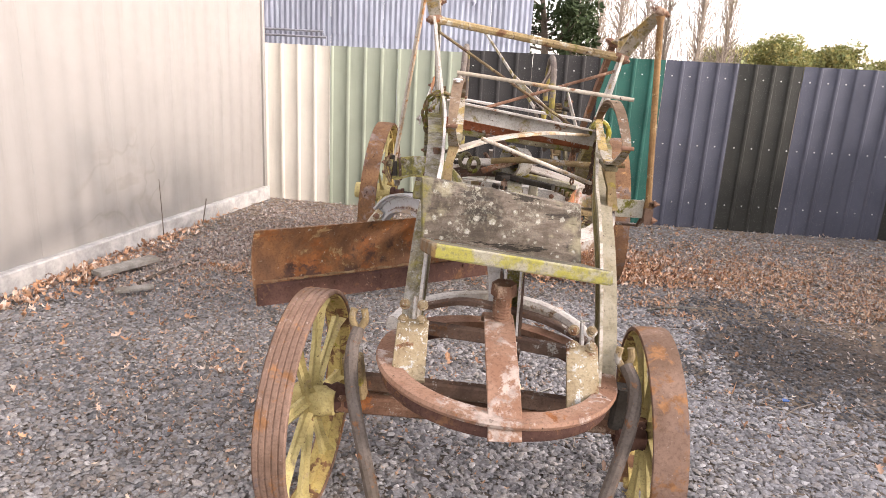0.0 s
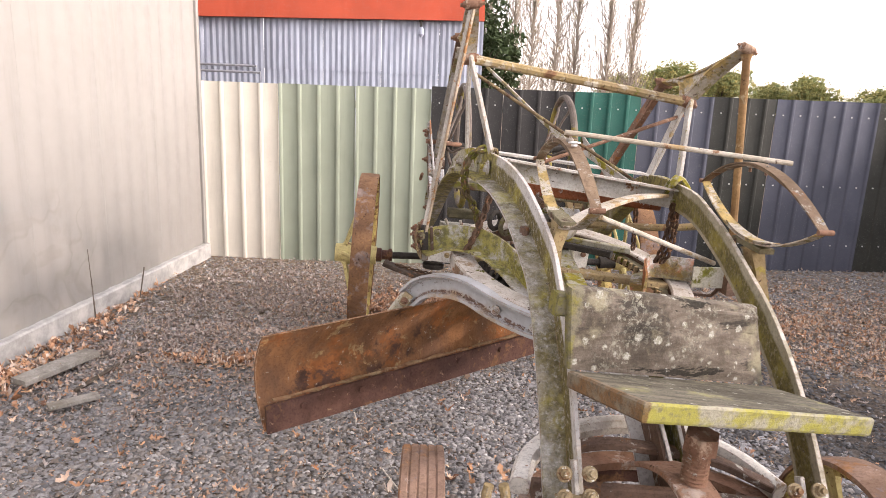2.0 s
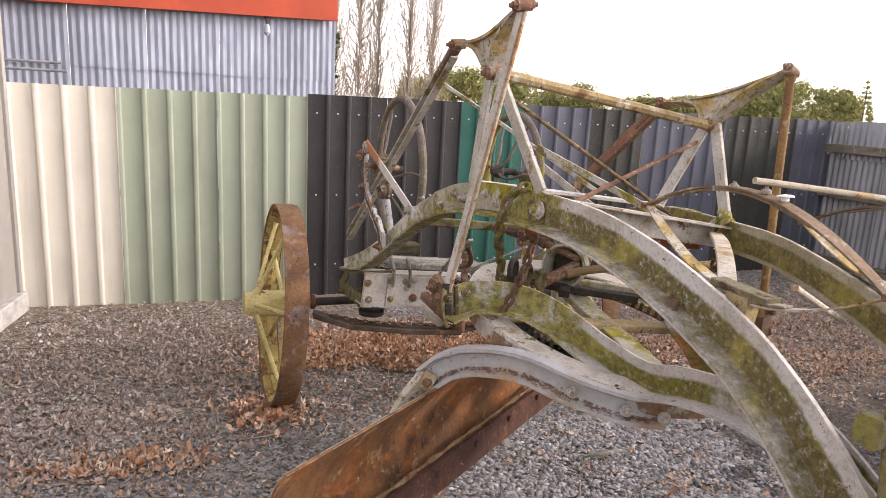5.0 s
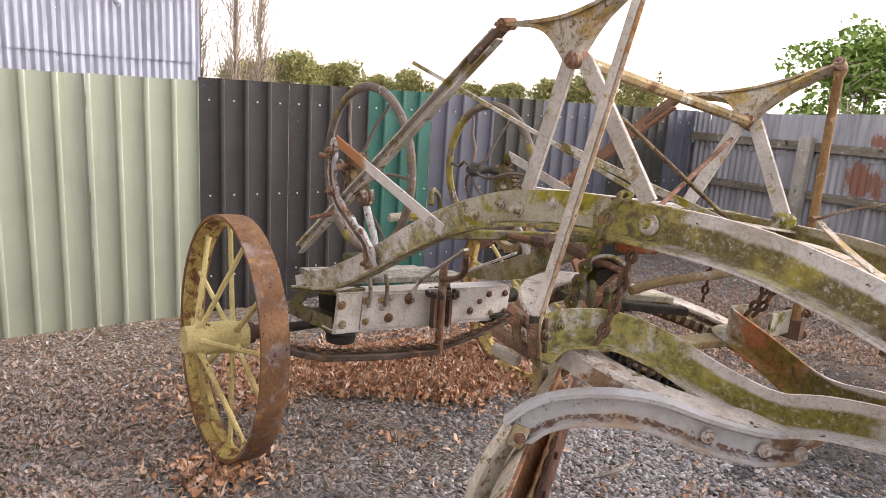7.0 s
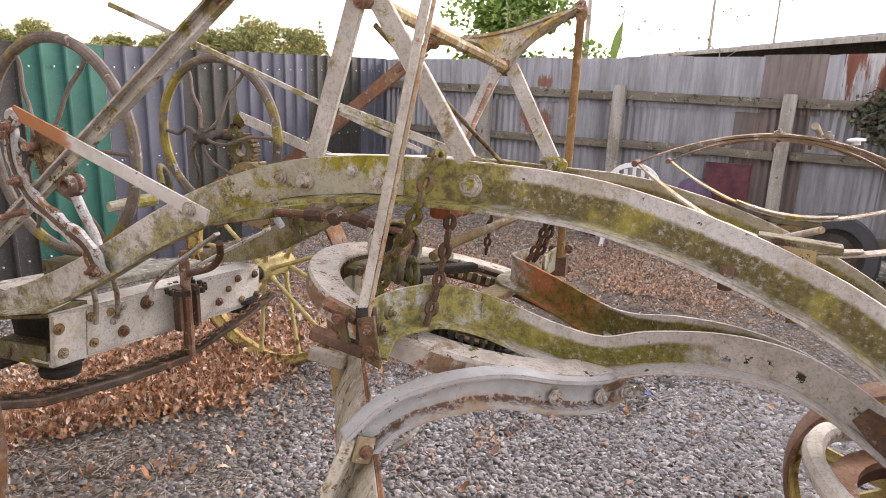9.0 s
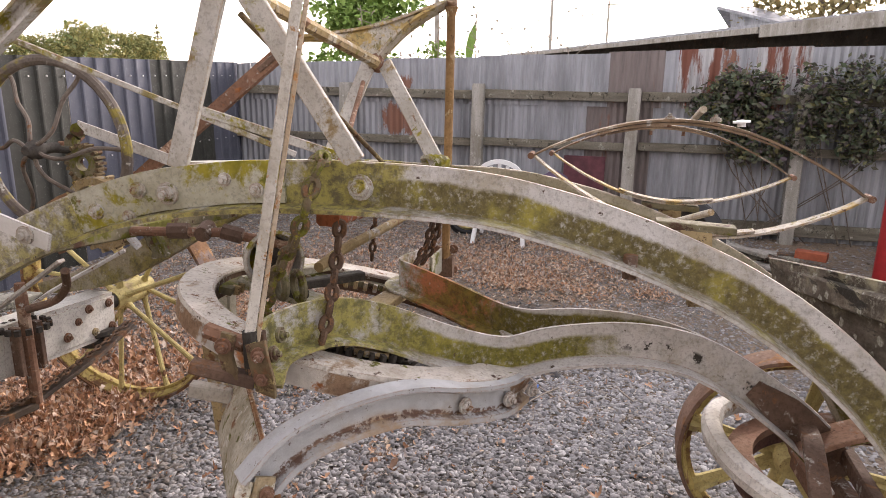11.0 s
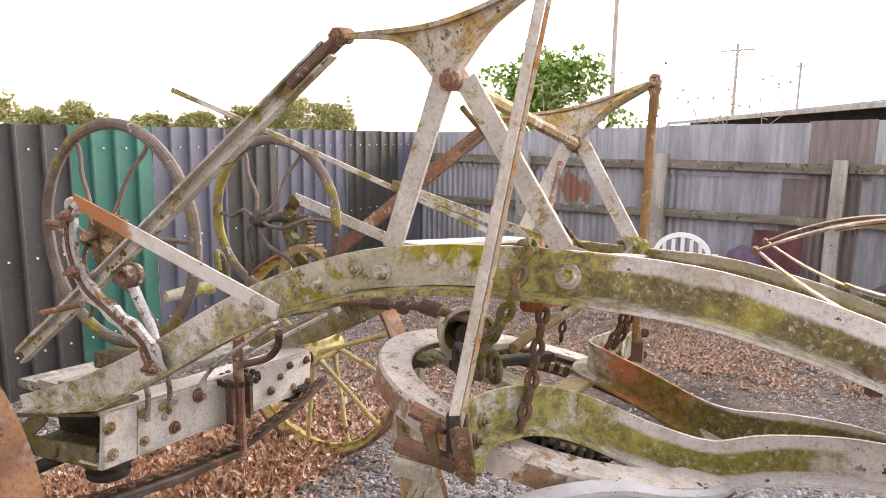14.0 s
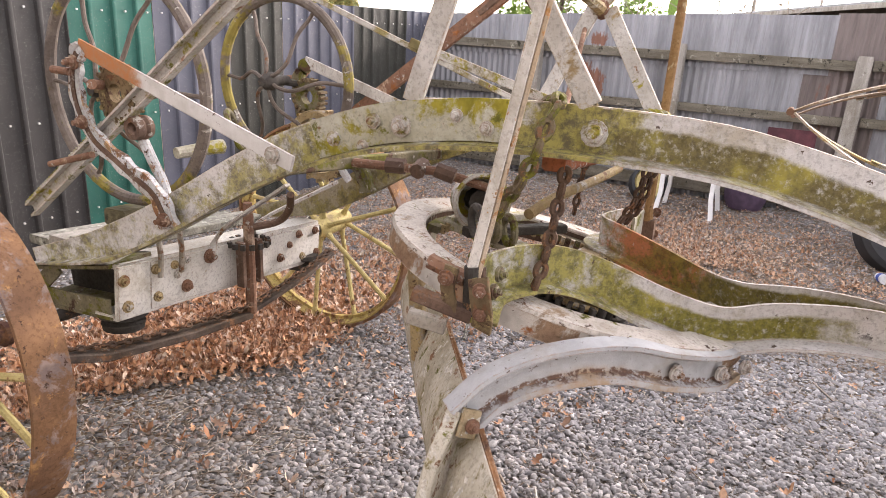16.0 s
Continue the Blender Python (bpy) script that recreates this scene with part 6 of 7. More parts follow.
# bolt that hangs from the rail, moss cushions on the beam
lug = rod("rail_lug", [(0.0, 3.225, 1.3), (0.0, 3.225, 1.245)], 0.017, m_lowrust, "short rusted bolt under the rail")
m_cushion = plain("bright green moss", (0.15, 0.2, 0.025), 0.95, 60, 0.6, 0.9, 0.05)
for x, y, z, r in ((-0.06, 5.47, 0.83, 0.05), (0.0, 5.5, 0.825, 0.04), (-0.1, 5.56, 0.965, 0.05), (0.02, 5.6, 0.955, 0.045)):
    Geo().revolve((x, y, z), (0, 0, 1), [(0.0, -0.01), (r, -0.01), (r * 0.92, r * 0.12), (r * 0.6, r * 0.3), (r * 0.25, r * 0.36), (0.0, r * 0.37)], 14).make("moss_cushion", m_cushion, grader, "bright green moss cushion")
# rear platform of planks
for k in range(4):
    y = 5.66 + 0.13 * k
    Geo().bar((-0.08, y, 0.82 - 0.02 * k), (0.72, y + 0.02, 0.75 - 0.02 * k), 0.12, 0.035, (0, 1, 0)).make("platform_board", (m_plank, m_plank, m_post, m_plank)[k], grader, "grey lichened platform plank")
Geo().bar((-0.06, 5.6, 0.93), (0.16, 5.62, 0.915), 0.1, 0.06, (0, 1, 0)).make("timber_block", m_timber, grader, "mossy green timber block")
rod("handle_rod", [(-0.02, 5.3, 1.20), (0.10, 5.28, 1.205), (0.16, 5.27, 1.205)], 0.024, m_moss, "", None, [0.8, 1, 1.1])
rod("curl_handle", spline([(0.18, 5.25, 1.26), (0.22, 5.3, 1.32), (0.3, 5.35, 1.28), (0.33, 5.36, 1.18), (0.38, 5.36, 1.15)], 5), 0.012, m_mossd)
Geo().revolve((0.72, 5.27, 1.14), (1, 0, 0.1), [(0.12, -0.02), (0.15, -0.025), (0.155, 0.0), (0.15, 0.025), (0.12, 0.02)], 32).make("ratchet_ring", m_ochre, grader, "yellowed ratchet ring")
for k in range(18):
    a = 2 * math.pi * k / 18
    q = V((0.72, 5.27 + 0.155 * math.sin(a), 1.14 + 0.155 * math.cos(a)))
    Geo().bar(q - V((0.02, 0, 0)), q + V((0.02, 0, 0)), 0.014, 0.016, (0, math.cos(a), -math.sin(a)), (0, math.sin(a), math.cos(a)), 0.002).make("tooth", m_ochre, grader)

# lower leg of the blade arm and braces behind the blade
flat("arm_leg", spline([(-0.36, 4.03, 0.80), (-0.43, 4.04, 0.70), (-0.50, 4.03, 0.56), (-0.55, 4.0, 0.40)], 5), 0.035, 0.08, (0, 1, 0), m_back, "curved leg of the blade arm", None, (1, 0, 0.3))
clevis = Geo().bar((-0.365, 3.99, 0.822), (-0.392, 3.992, 0.762), 0.016, 0.05, (-0.6, -0.8, 0.1), (0.8, -0.6, 0.0), 0.005).make("arm_clevis", m_foot, grader, "pale flaking plate where the blade arm ends")
Geo().hexbolt((-0.386, 3.978, 0.792), (-0.6, -0.8, 0.1), 0.013, 0.014).make("bolt", m_rust, clevis)
flat("blade_brace", [(0.3, 3.5, 0.85), (0.36, 3.47, 0.88), (0.42, 3.4, 0.93)], 0.03, 0.02, (0, 1, 0), m_frame)
flat("blade_post", [(0.16, 4.45, 0.95), (0.16, 4.42, 0.6)], 0.05, 0.05, (1, 0, 0), m_ochre, "post from circle to blade", None, (0, 1, 0))
flat("blade_post", [(0.55, 4.62, 1.0), (0.52, 4.62, 0.6)], 0.06, 0.05, (1, 0, 0), m_moss, "post from circle to blade", None, (0, 1, 0))
run = [B0.lerp(B1, u) - bn * 0.012 + V((0, 0, 0.483 + 0.003 * math.sin(90 * u))) for u in np.linspace(0.02, 0.98, 40)]
g = Geo().sweep(run, [(-0.012, -0.007), (0.012, -0.007), (0.01, 0.002), (-0.002, 0.009), (-0.012, 0.007)], bn, scale=[0.6 + 0.25 * math.sin(1.9 * i) for i in range(40)])
g.make("ledge", m_dust, blade, "pale dusty ledge above the cutting edge")
for k in range(7):
    q = B0.lerp(B1, 0.08 + 0.14 * k) + bn * 0.02 + V((0, 0, 0.44))
    Geo().cyl(q - bn * 0.01, q + bn * 0.008, 0.014, 10).make("plough_bolt", m_edge, blade)

# ---------------------------------------------------------------- front turntable and axle
FC = V((0.31, 2.46, 0.60))
FN = V((0.07, 0.0, 1)).normalized()
Geo().revolve(FC + FN * 0.03, FN, [(0.43, -0.012), (0.435, 0.0), (0.43, 0.012), (0.36, 0.012), (0.36, -0.012)], 56).make("fifth_wheel", m_flaky, grader, "flat rusted upper ring of the front turntable")
Geo().revolve(FC - FN * 0.008, FN, [(0.415, -0.02), (0.42, 0.0), (0.415, 0.02), (0.37, 0.02), (0.37, -0.02)], 56).make("fifth_wheel", m_edge, grader, "lower ring of the front turntable")
flat("king_strap", spline([(0.30, 2.72, 0.70), (0.305, 2.6, 0.765), (0.31, 2.46, 0.80), (0.32, 2.26, 0.755), (0.335, 2.1, 0.665), (0.342, 2.03, 0.575)], 5), 0.105, 0.016, (1, 0, 0), m_flaky, "broad rusted strap arched over the turntable")
rod("king_screw", [(0.318, 2.46, 0.78), (0.32, 2.45, 0.90)], 0.03, m_rust, "threaded rusted king screw")
for k in range(9):
    z = 0.80 + 0.0115 * k
    Geo().revolve((0.318, 2.456, z), (0.02, -0.08, 1), [(0.026, -0.005), (0.034, 0.0), (0.026, 0.005)], 20).make("screw_thread", m_rust, grader)
Geo().tube([(0.32, 2.448, 0.90), (0.32, 2.447, 0.915), (0.32, 2.445, 0.945)], 0.045, 6, [1.0, 1.0, 0.95]).make("screw_head", m_rust, grader)
flat("cross_bar", [(-0.06, 2.6, 0.70), (0.31, 2.58, 0.68), (0.70, 2.6, 0.62)], 0.035, 0.05, (0, 1, 0), m_lowrust, "rusted bar across the turntable")
flat("cross_bar", spline([(0.0, 2.74, 0.72), (0.16, 2.72, 0.765), (0.31, 2.7, 0.76), (0.5, 2.7, 0.72), (0.66, 2.66, 0.66)], 5), 0.05, 0.02, (0, 1, 0), m_lowrust)
flat("cross_bar", [(-0.2, 2.5, 0.5), (0.31, 2.5, 0.485), (0.75, 2.53, 0.44)], 0.05, 0.06, (0, 1, 0), m_lowrust, "rusted bolster under the turntable")
band = spline([(-0.09, 2.62, 0.69), (-0.03, 2.77, 0.7), (0.11, 2.89, 0.71), (0.31, 2.94, 0.71), (0.5, 2.9, 0.695), (0.63, 2.79, 0.665), (0.69, 2.66, 0.64)], 5)
Geo().sweep(band, [(-0.026, -0.02), (-0.012, -0.026), (0.012, -0.026), (0.026, -0.02), (0.03, 0.004), (0.02, 0.024), (0.006, 0.03), (-0.006, 0.03), (-0.02, 0.024), (-0.03, 0.004)], (0, 1, 0)).make("rear_ring_band", m_white, grader, "thick white painted band at the back of the turntable")
for s, x, z in ((0, 0.01, 0.0), (1, 0.605, -0.05)):
    slab([(x - 0.055, 2.43, 0.79 + z), (x + 0.055, 2.43, 0.785 + z), (x + 0.06, 2.29, 0.615 + z), (x - 0.055, 2.27, 0.62 + z)], (0, -0.012, 0.012)).make("foot_plate", m_foot, grader, "pale foot plate crusted with white lichen", smooth=0)
    flat("rail_web", [(x - 0.0, 2.47, 0.86 + z), (x, 2.415, 0.76 + z)], 0.012, 0.03, (1, 0, 0), m_pale)
    for dx in (-0.033, 0.03):
        for y, zz in ((2.445, 0.845), (2.425, 0.795)):
            Geo().hexbolt((x + dx, y - 0.016, zz + z), (0, -0.85, 0.5), 0.0145, 0.016).make("bolt", m_foot, grader)


def shaft_fork(pts, tip):
    f = rod("shaft_fork", spline(pts, 6), 0.024, m_spoke, "dark worn iron shaft with a forked end")
    for sx in (-0.018, 0.018):
        rod("fork_tine", spline([V(tip) + V((0, 0, -0.03)), V(tip) + V((sx * 1.3, 0.005, 0.01)), V(tip) + V((sx, 0.01, 0.05))], 4), 0.013, m_ochre, "", f)


shaft_fork([(-0.185, 2.42, 0.74), (-0.195, 2.36, 0.68), (-0.175, 2.28, 0.56), (-0.09, 2.14, 0.34), (0.02, 1.98, 0.06)], (-0.187, 2.43, 0.76))
shaft_fork([(0.765, 2.42, 0.68), (0.79, 2.36, 0.62), (0.77, 2.28, 0.5), (0.68, 2.14, 0.28), (0.6, 2.0, 0.04)], (0.76, 2.43, 0.69))
for x, zz in ((-0.28, 0.42), (0.83, 0.365)):
    Geo().revolve((x, 2.5, zz), (1, 0.06, 0), [(0.03, -0.06), (0.055, -0.05), (0.05, -0.02), (0.06, 0.0), (0.05, 0.03), (0.055, 0.05), (0.03, 0.06)], 18).make("hub_collar", m_edge, grader, "dark greasy hub collar")
flat("bolster_end", [(-0.21, 2.45, 0.62), (-0.19, 2.45, 0.46)], 0.07, 0.07, (1, 0, 0), m_ochre, "", None, (0, 1, 0))
flat("bolster_end", [(0.79, 2.5, 0.56), (0.78, 2.5, 0.4)], 0.07, 0.07, (1, 0, 0), m_dark, "", None, (0, 1, 0))

# ---------------------------------------------------------------- distance: trees, poles, roofs
def scatter_mesh(name, cells, material, parent, label="", kind="stuff"):
    """One mesh of many small pieces; cells: (vertices n*k*3, faces of one piece)."""
    verts, face = cells
    n, k = verts.shape[0], verts.shape[1]
    me = bpy.data.meshes.new(name)
    f = np.asarray(face)
    idx = (np.arange(n)[:, None, None] * k + f[None]).reshape(-1)
    me.vertices.add(n * k)
    me.vertices.foreach_set("co", verts.reshape(-1).astype(np.float32))
    me.loops.add(len(idx))
    me.loops.foreach_set("vertex_index", idx.astype(np.int32))
    m = n * len(f)
    me.polygons.add(m)
    me.polygons.foreach_set("loop_start", np.arange(m, dtype=np.int32) * f.shape[1])
    me.update(calc_edges=True)
    me.validate()
    me.materials.append(material)
    ob = new(name, me)
    if parent is not None:
        ob.parent = parent
        ob.matrix_parent_inverse = base_inverse(parent)
    if label or kind:
        tagged(ob, label, "", "", kind)
    return ob


def turns(n, rng, tilt=math.pi):
    """n turning matrices: about z by any angle, then tilted."""
    a, b, c = rng.uniform(0, 2 * math.pi, n), rng.uniform(-tilt, tilt, n), rng.uniform(0, 2 * math.pi, n)
    ca, sa, cb, sb, cc, sc = np.cos(a), np.sin(a), np.cos(b), np.sin(b), np.cos(c), np.sin(c)
    o, i = np.zeros(n), np.ones(n)
    rz = np.stack([np.stack([ca, -sa, o], -1), np.stack([sa, ca, o], -1), np.stack([o, o, i], -1)], 1)
    rx = np.stack([np.stack([i, o, o], -1), np.stack([o, cb, -sb], -1), np.stack([o, sb, cb], -1)], 1)
    r2 = np.stack([np.stack([cc, -sc, o], -1), np.stack([sc, cc, o], -1), np.stack([o, o, i], -1)], 1)
    return rz @ rx @ r2


LEAF = np.array([(0, -0.5, 0), (0.16, -0.18, 0.05), (0.3, 0.05, 0.07), (0.14, 0.3, 0.04), (0, 0.55, -0.06), (-0.14, 0.3, 0.04), (-0.3, 0.05, 0.07), (-0.16, -0.18, 0.05)])
LEAF_F = [(0, 1, 4, 7), (1, 2, 3, 4), (7, 4, 5, 6)]


def crown(name, blobs, count, size, material, parent, seed, label="", hollow=0.55):
    """Leaves spread over uneven lumps: (x, y, z, radius)."""
    rng = np.random.default_rng(seed)
    b = np.array(blobs)
    w = b[:, 3] ** 2
    pick = rng.choice(len(b), count, p=w / w.sum())
    d = rng.normal(size=(count, 3))
    d /= np.linalg.norm(d, axis=1)[:, None]
    r = b[pick, 3] * (hollow + (1.05 - hollow) * rng.random(count) ** 0.6) * (1 + 0.25 * np.sin(5 * d[:, 0] + pick) * np.cos(4 * d[:, 2] - pick))
    c = b[pick, :3] + d * r[:, None] * np.array([1, 1, 0.85])
    s = size * rng.uniform(0.6, 1.4, count)
    v = np.einsum("nij,kj->nki", turns(count, rng), LEAF) * s[:, None, None] + c[:, None]
    return scatter_mesh(name, (v, LEAF_F), material, parent, label, "")


def limbs(base, height, spread, n, seed, r):
    rng, g = random.Random(seed), Geo()
    b = V(base)
    trunk = [b, b + V((rng.uniform(-.1, .1), rng.uniform(-.1, .1), height * 0.4)), b + V((rng.uniform(-.2, .2), 0, height * 0.75)), b + V((0, 0, height))]
    p = spline(trunk, 5)
    g.tube(p, r, 7, [1.25 - 1.1 * i / (len(p) - 1) for i in range(len(p))])
    tips = []
    for i in range(n):
        u = rng.uniform(0.25, 0.95)
        a = p[int(u * (len(p) - 1))]
        t = rng.uniform(0, 2 * math.pi)
        L = spread * (1.15 - u * 0.7) * rng.uniform(0.6, 1.1)
        q = a + V((math.cos(t) * L, math.sin(t) * L, L * rng.uniform(0.3, 0.9)))
        m = a.lerp(q, 0.5) + V((0, 0, -0.08 * L))
        g.tube(spline([a, m, q], 4), r * 0.4 * (1.2 - u), 5, [1 - 0.09 * k for k in range(9)])
        tips.append(q)
    return g, tips


def tree(name, base, height, spread, material, leaves, size, seed, label, category="tree", r=None, n=14, lump=0.34, dense=False):
    t = thing(name, base, label, category)
    g, tips = limbs(base, height * 0.85, spread, n, seed, r or height * 0.02)
    g.make("trunk", m_bark, t)
    rng = random.Random(seed + 1)
    blobs = [(p.x, p.y, p.z, spread * lump * rng.uniform(0.7, 1.25)) for p in tips] + [(base[0], base[1], base[2] + height * 0.88, spread * lump)]
    crown("crown", blobs, leaves, size, material, t, seed)
    if dense:
        crown("inner_crown", [(x, y, z, r * 0.8) for x, y, z, r in blobs], 1300, size * 3.2, material, t, seed + 7, hollow=0.1)
    return t


def poplar(base, height, seed, leaves=260):
    t = thing("poplar_tree", base, "tall bare poplar with upright pale twigs and few yellow leaves", "tree", "row of bare poplars")
    rng, b = random.Random(seed), V(base)
    g = Geo()
    g.tube([b, b + V((0.1, 0, height * 0.5)), b + V((0, 0, height))], 0.05, 6, [1, 0.5, 0.1])
    g.make("trunk", m_twig, t)
    g, pts = Geo(), []
    for i in range(520):
        z = height * rng.uniform(0.04, 0.93)
        a = b + V((0.05, 0, z))
        w = rng.uniform(0.1, 1.3) * (1.02 - z / height) ** 0.7
        k = rng.uniform(0, 2 * math.pi)
        L = rng.uniform(0.9, 2.4) * (1.1 - 0.5 * z / height)
        q = a + V((math.cos(k) * w, math.sin(k) * w, L))
        m = a + V((math.cos(k) * w * 0.75, math.sin(k) * w * 0.75, L * 0.4))
        g.tube([a, m, q], 0.016, 3, [1.2, 0.9, 0.4])
        pts += [(p.x, p.y, p.z, 0.25) for p in (m, q)]
    g.make("twiggy_crown", m_twig, t, "upright pale bare branches")
    crown("leaves", pts, leaves, 0.11, m_autumn, t, seed, hollow=0.1)


for i, (x, y, h) in enumerate(((4.4, 30, 14.5), (5.4, 31, 15), (6.6, 31.5, 15), (7.6, 32, 15.5), (8.9, 31.5, 14.5), (10.4, 32.5, 13.5), (3.4, 30, 12.5))):
    poplar((x, y, 0), h, 40 + i)
for i, (bear, dist, h, sp) in enumerate(((8.6, 19, 6.2, 1.3), (20.5, 42, 3.3, 1.6), (24, 44, 3.9, 1.9), (27.5, 46, 3.5, 1.7), (33.5, 50, 3.4, 1.6), (38, 46, 2.7, 1.4), (41.5, 45, 3.0, 1.4), (45.5, 46, 3.5, 1.6), (48.5, 47, 3.9, 1.8), (51.5, 49, 3.7, 1.6), (30.5, 52, 3.1, 1.5))):
    b = (-1.2 + dist * math.sin(radians(bear)), 2.2 + dist * math.cos(radians(bear)), 0)
    if i == 0:
        tree("evergreen_tree", b, h, sp, m_conifer, 5200, 0.17, 300, "dark green evergreen tree behind the buildings", n=22, lump=0.42)
    else:
        tree("hedgerow_tree", b, h * (1.0 + 0.06 * math.sin(5.0 * i)), sp, m_green, 13000, 0.1, 310 + i, "green and yellowing tree in a far row", n=36, lump=0.42 + 0.05 * (i % 3), dense=True)
tree("broadleaf_tree", (11.0, 7.7, 0), 3.35, 1.3, m_lime, 9000, 0.12, 77, "fresh green broadleaf tree behind the iron fence", n=26, lump=0.36)
tree("bare_tree", (17.0, -1.5, 0), 5.7, 1.8, m_autumn, 9000, 0.075, 78, "brown leaved tree behind the sheds", n=30, lump=0.4, dense=True)
nb = (-1.6 + 62 * math.sin(radians(54.5)), 3.3 + 62 * math.cos(radians(54.5)), 0)
t = thing("norfolk_pine", nb, "slim dark pine with tiered branches", "tree")
g = Geo().tube([nb, V(nb) + V((0, 0, 5.5))], 0.14, 6, [1, 0.2])
g.make("trunk", m_bark, t)
crown("crown", [(nb[0] + 0.75 * (1 - k / 9) * math.cos(2.4 * j), nb[1] + 0.75 * (1 - k / 9) * math.sin(2.4 * j), 2.0 + 0.39 * k, 0.28 * (1 - k / 12)) for k in range(9) for j in range(4)], 1500, 0.2, m_green, t, 91)

for (x, y), h, cross in (((37.2, 13.0), 13.0, False), ((58.0, 8.4), 9.3, True), ((78.0, 4.0), 9.8, True)):
    t = thing("power_pole", (x, y, 0), "far grey timber power pole", "power pole", "power poles")
    Geo().cyl((x, y, 0), (x, y, h), 0.16, 8, 0.11).make("pole", m_post, t)
    if cross:
        Geo().bar((x - 0.3, y - 1.3, h - 0.5), (x + 0.3, y + 1.3, h - 0.5), 0.12, 0.12, (1, 0, 0)).make("crossarm", m_post, t)

# long lean-to roof beyond the iron fence
ra, rb = V((7.3, 0.45, 2.42)), V((27.0, 8.2, 2.42))
rd = (rb - ra).normalized()
rn = V((rd.y, -rd.x, 0))
ra0 = ra - rd * 6
shed = thing("lean_to_shed", (16, 3.5, 0), "long low shed with a dark iron roof and pale fascia board", "shed")
Geo().plate([ra0 + V((0, 0, 0.02)), rb + V((0, 0, 0.02)), rb + rn * 6 + V((0, 0, 0.42)), ra0 + rn * 6 + V((0, 0, 0.42))], 0.05, (0, 0, 1)).make("roof", m_galv, shed, "grey iron roof")
Geo().bar(ra0 + V((0, 0, -0.06)), ra + rd * 2.2 + V((0, 0, -0.06)), 0.04, 0.17, rn, bevel=0.005).make("fascia_board", m_post, shed, "pale weathered fascia board")
Geo().bar(ra + rd * 2.25 + V((0, 0, -0.04)), rb + V((0, 0, -0.04)), 0.04, 0.09, rn, bevel=0.005).make("eave_beam", m_post, shed)
# One dark sheet closes the gap below the eave.
Geo().plate([ra0 + rn * 0.9 + V((0, 0, -2.5)), rb + rn * 0.9 + V((0, 0, -2.5)), rb + rn * 0.9 + V((0, 0, 0.1)), ra0 + rn * 0.9 + V((0, 0, 0.1))], 0.05, rn).make("wall", m_dark, shed, "plain dark sheet under the eave")
hs = thing("far_house", (19.5, -0.8, 0), "far low house with a grey gable roof", "house")
Geo().plate([(14.5, -0.9, 2.6), (17.0, 0.55, 3.3), (19.5, -0.6, 2.6), (19.5, -0.6, 0), (14.5, -0.9, 0)], 0.1, (-0.5, 1, 0)).make("gable_wall", m_galv, hs)
Geo().sweep([(14.2, -1.0, 2.6), (17.0, 0.5, 3.35), (19.8, -0.6, 2.6)], [(-0.4, 0), (0.4, 0), (0.4, 0.06), (-0.4, 0.06)], (-0.5, 1, 0)).make("roof", m_galv, hs)

# dry stalks behind the fence
rng = random.Random(5)
for k in range(7):
    y = 6.2 - k * 0.42 + rng.uniform(-0.15, 0.15)
    st = thing("dry_weed", (F2 + 0.45, y, 0), "thin dry weed stalk with small seed heads", "weed", "dry weeds behind the fence")
    g, h = Geo(), rng.uniform(2.15, 2.65)
    b = V((F2 + 0.45, y, 0))
    g.tube([b, b + V((0, rng.uniform(-.1, .1), h * 0.6)), b + V((0, rng.uniform(-.15, .15), h))], 0.009, 4, [1, 0.8, 0.5])
    tips = []
    for i in range(12):
        a = b + V((0, 0, h * rng.uniform(0.7, 0.98)))
        q = a + V((rng.uniform(-.12, .12), rng.uniform(-.2, .2), rng.uniform(0.03, 0.16)))
        g.tube([a, q], 0.005, 3)
        tips.append((q.x, q.y, q.z, 0.02))
    g.make("stem", m_twig, st)
    crown("seed_head", tips, 90, 0.035, m_straw, st, 500 + k, hollow=0.1)["kind"] = "stuff"

blade = thing("broad_leaf_plant", (7.3, 5.09, 0), "single upright bright green broad leaf behind the iron fence", "plant")
Geo().tube([(7.3, 5.1, 0.0), (7.3, 5.1, 1.9)], 0.02, 6).make("stalk", m_lime, blade)
Geo().sweep(spline([(7.3, 5.1, 1.85), (7.3, 5.08, 2.05), (7.3, 5.05, 2.2), (7.29, 5.02, 2.34)], 4), [(-0.055, -0.002), (0.0, -0.012), (0.055, -0.002), (0.055, 0.002), (0.0, -0.006), (-0.055, 0.002)], (0, 1, 0), (1, 0, 0.1), scale=[0.3, 0.6, 0.85, 0.98, 1.0, 1.0, 1.0, 0.95, 0.85, 0.7, 0.5, 0.3, 0.08]).make("leaf_blade", m_lime, blade, "long bright green leaf")

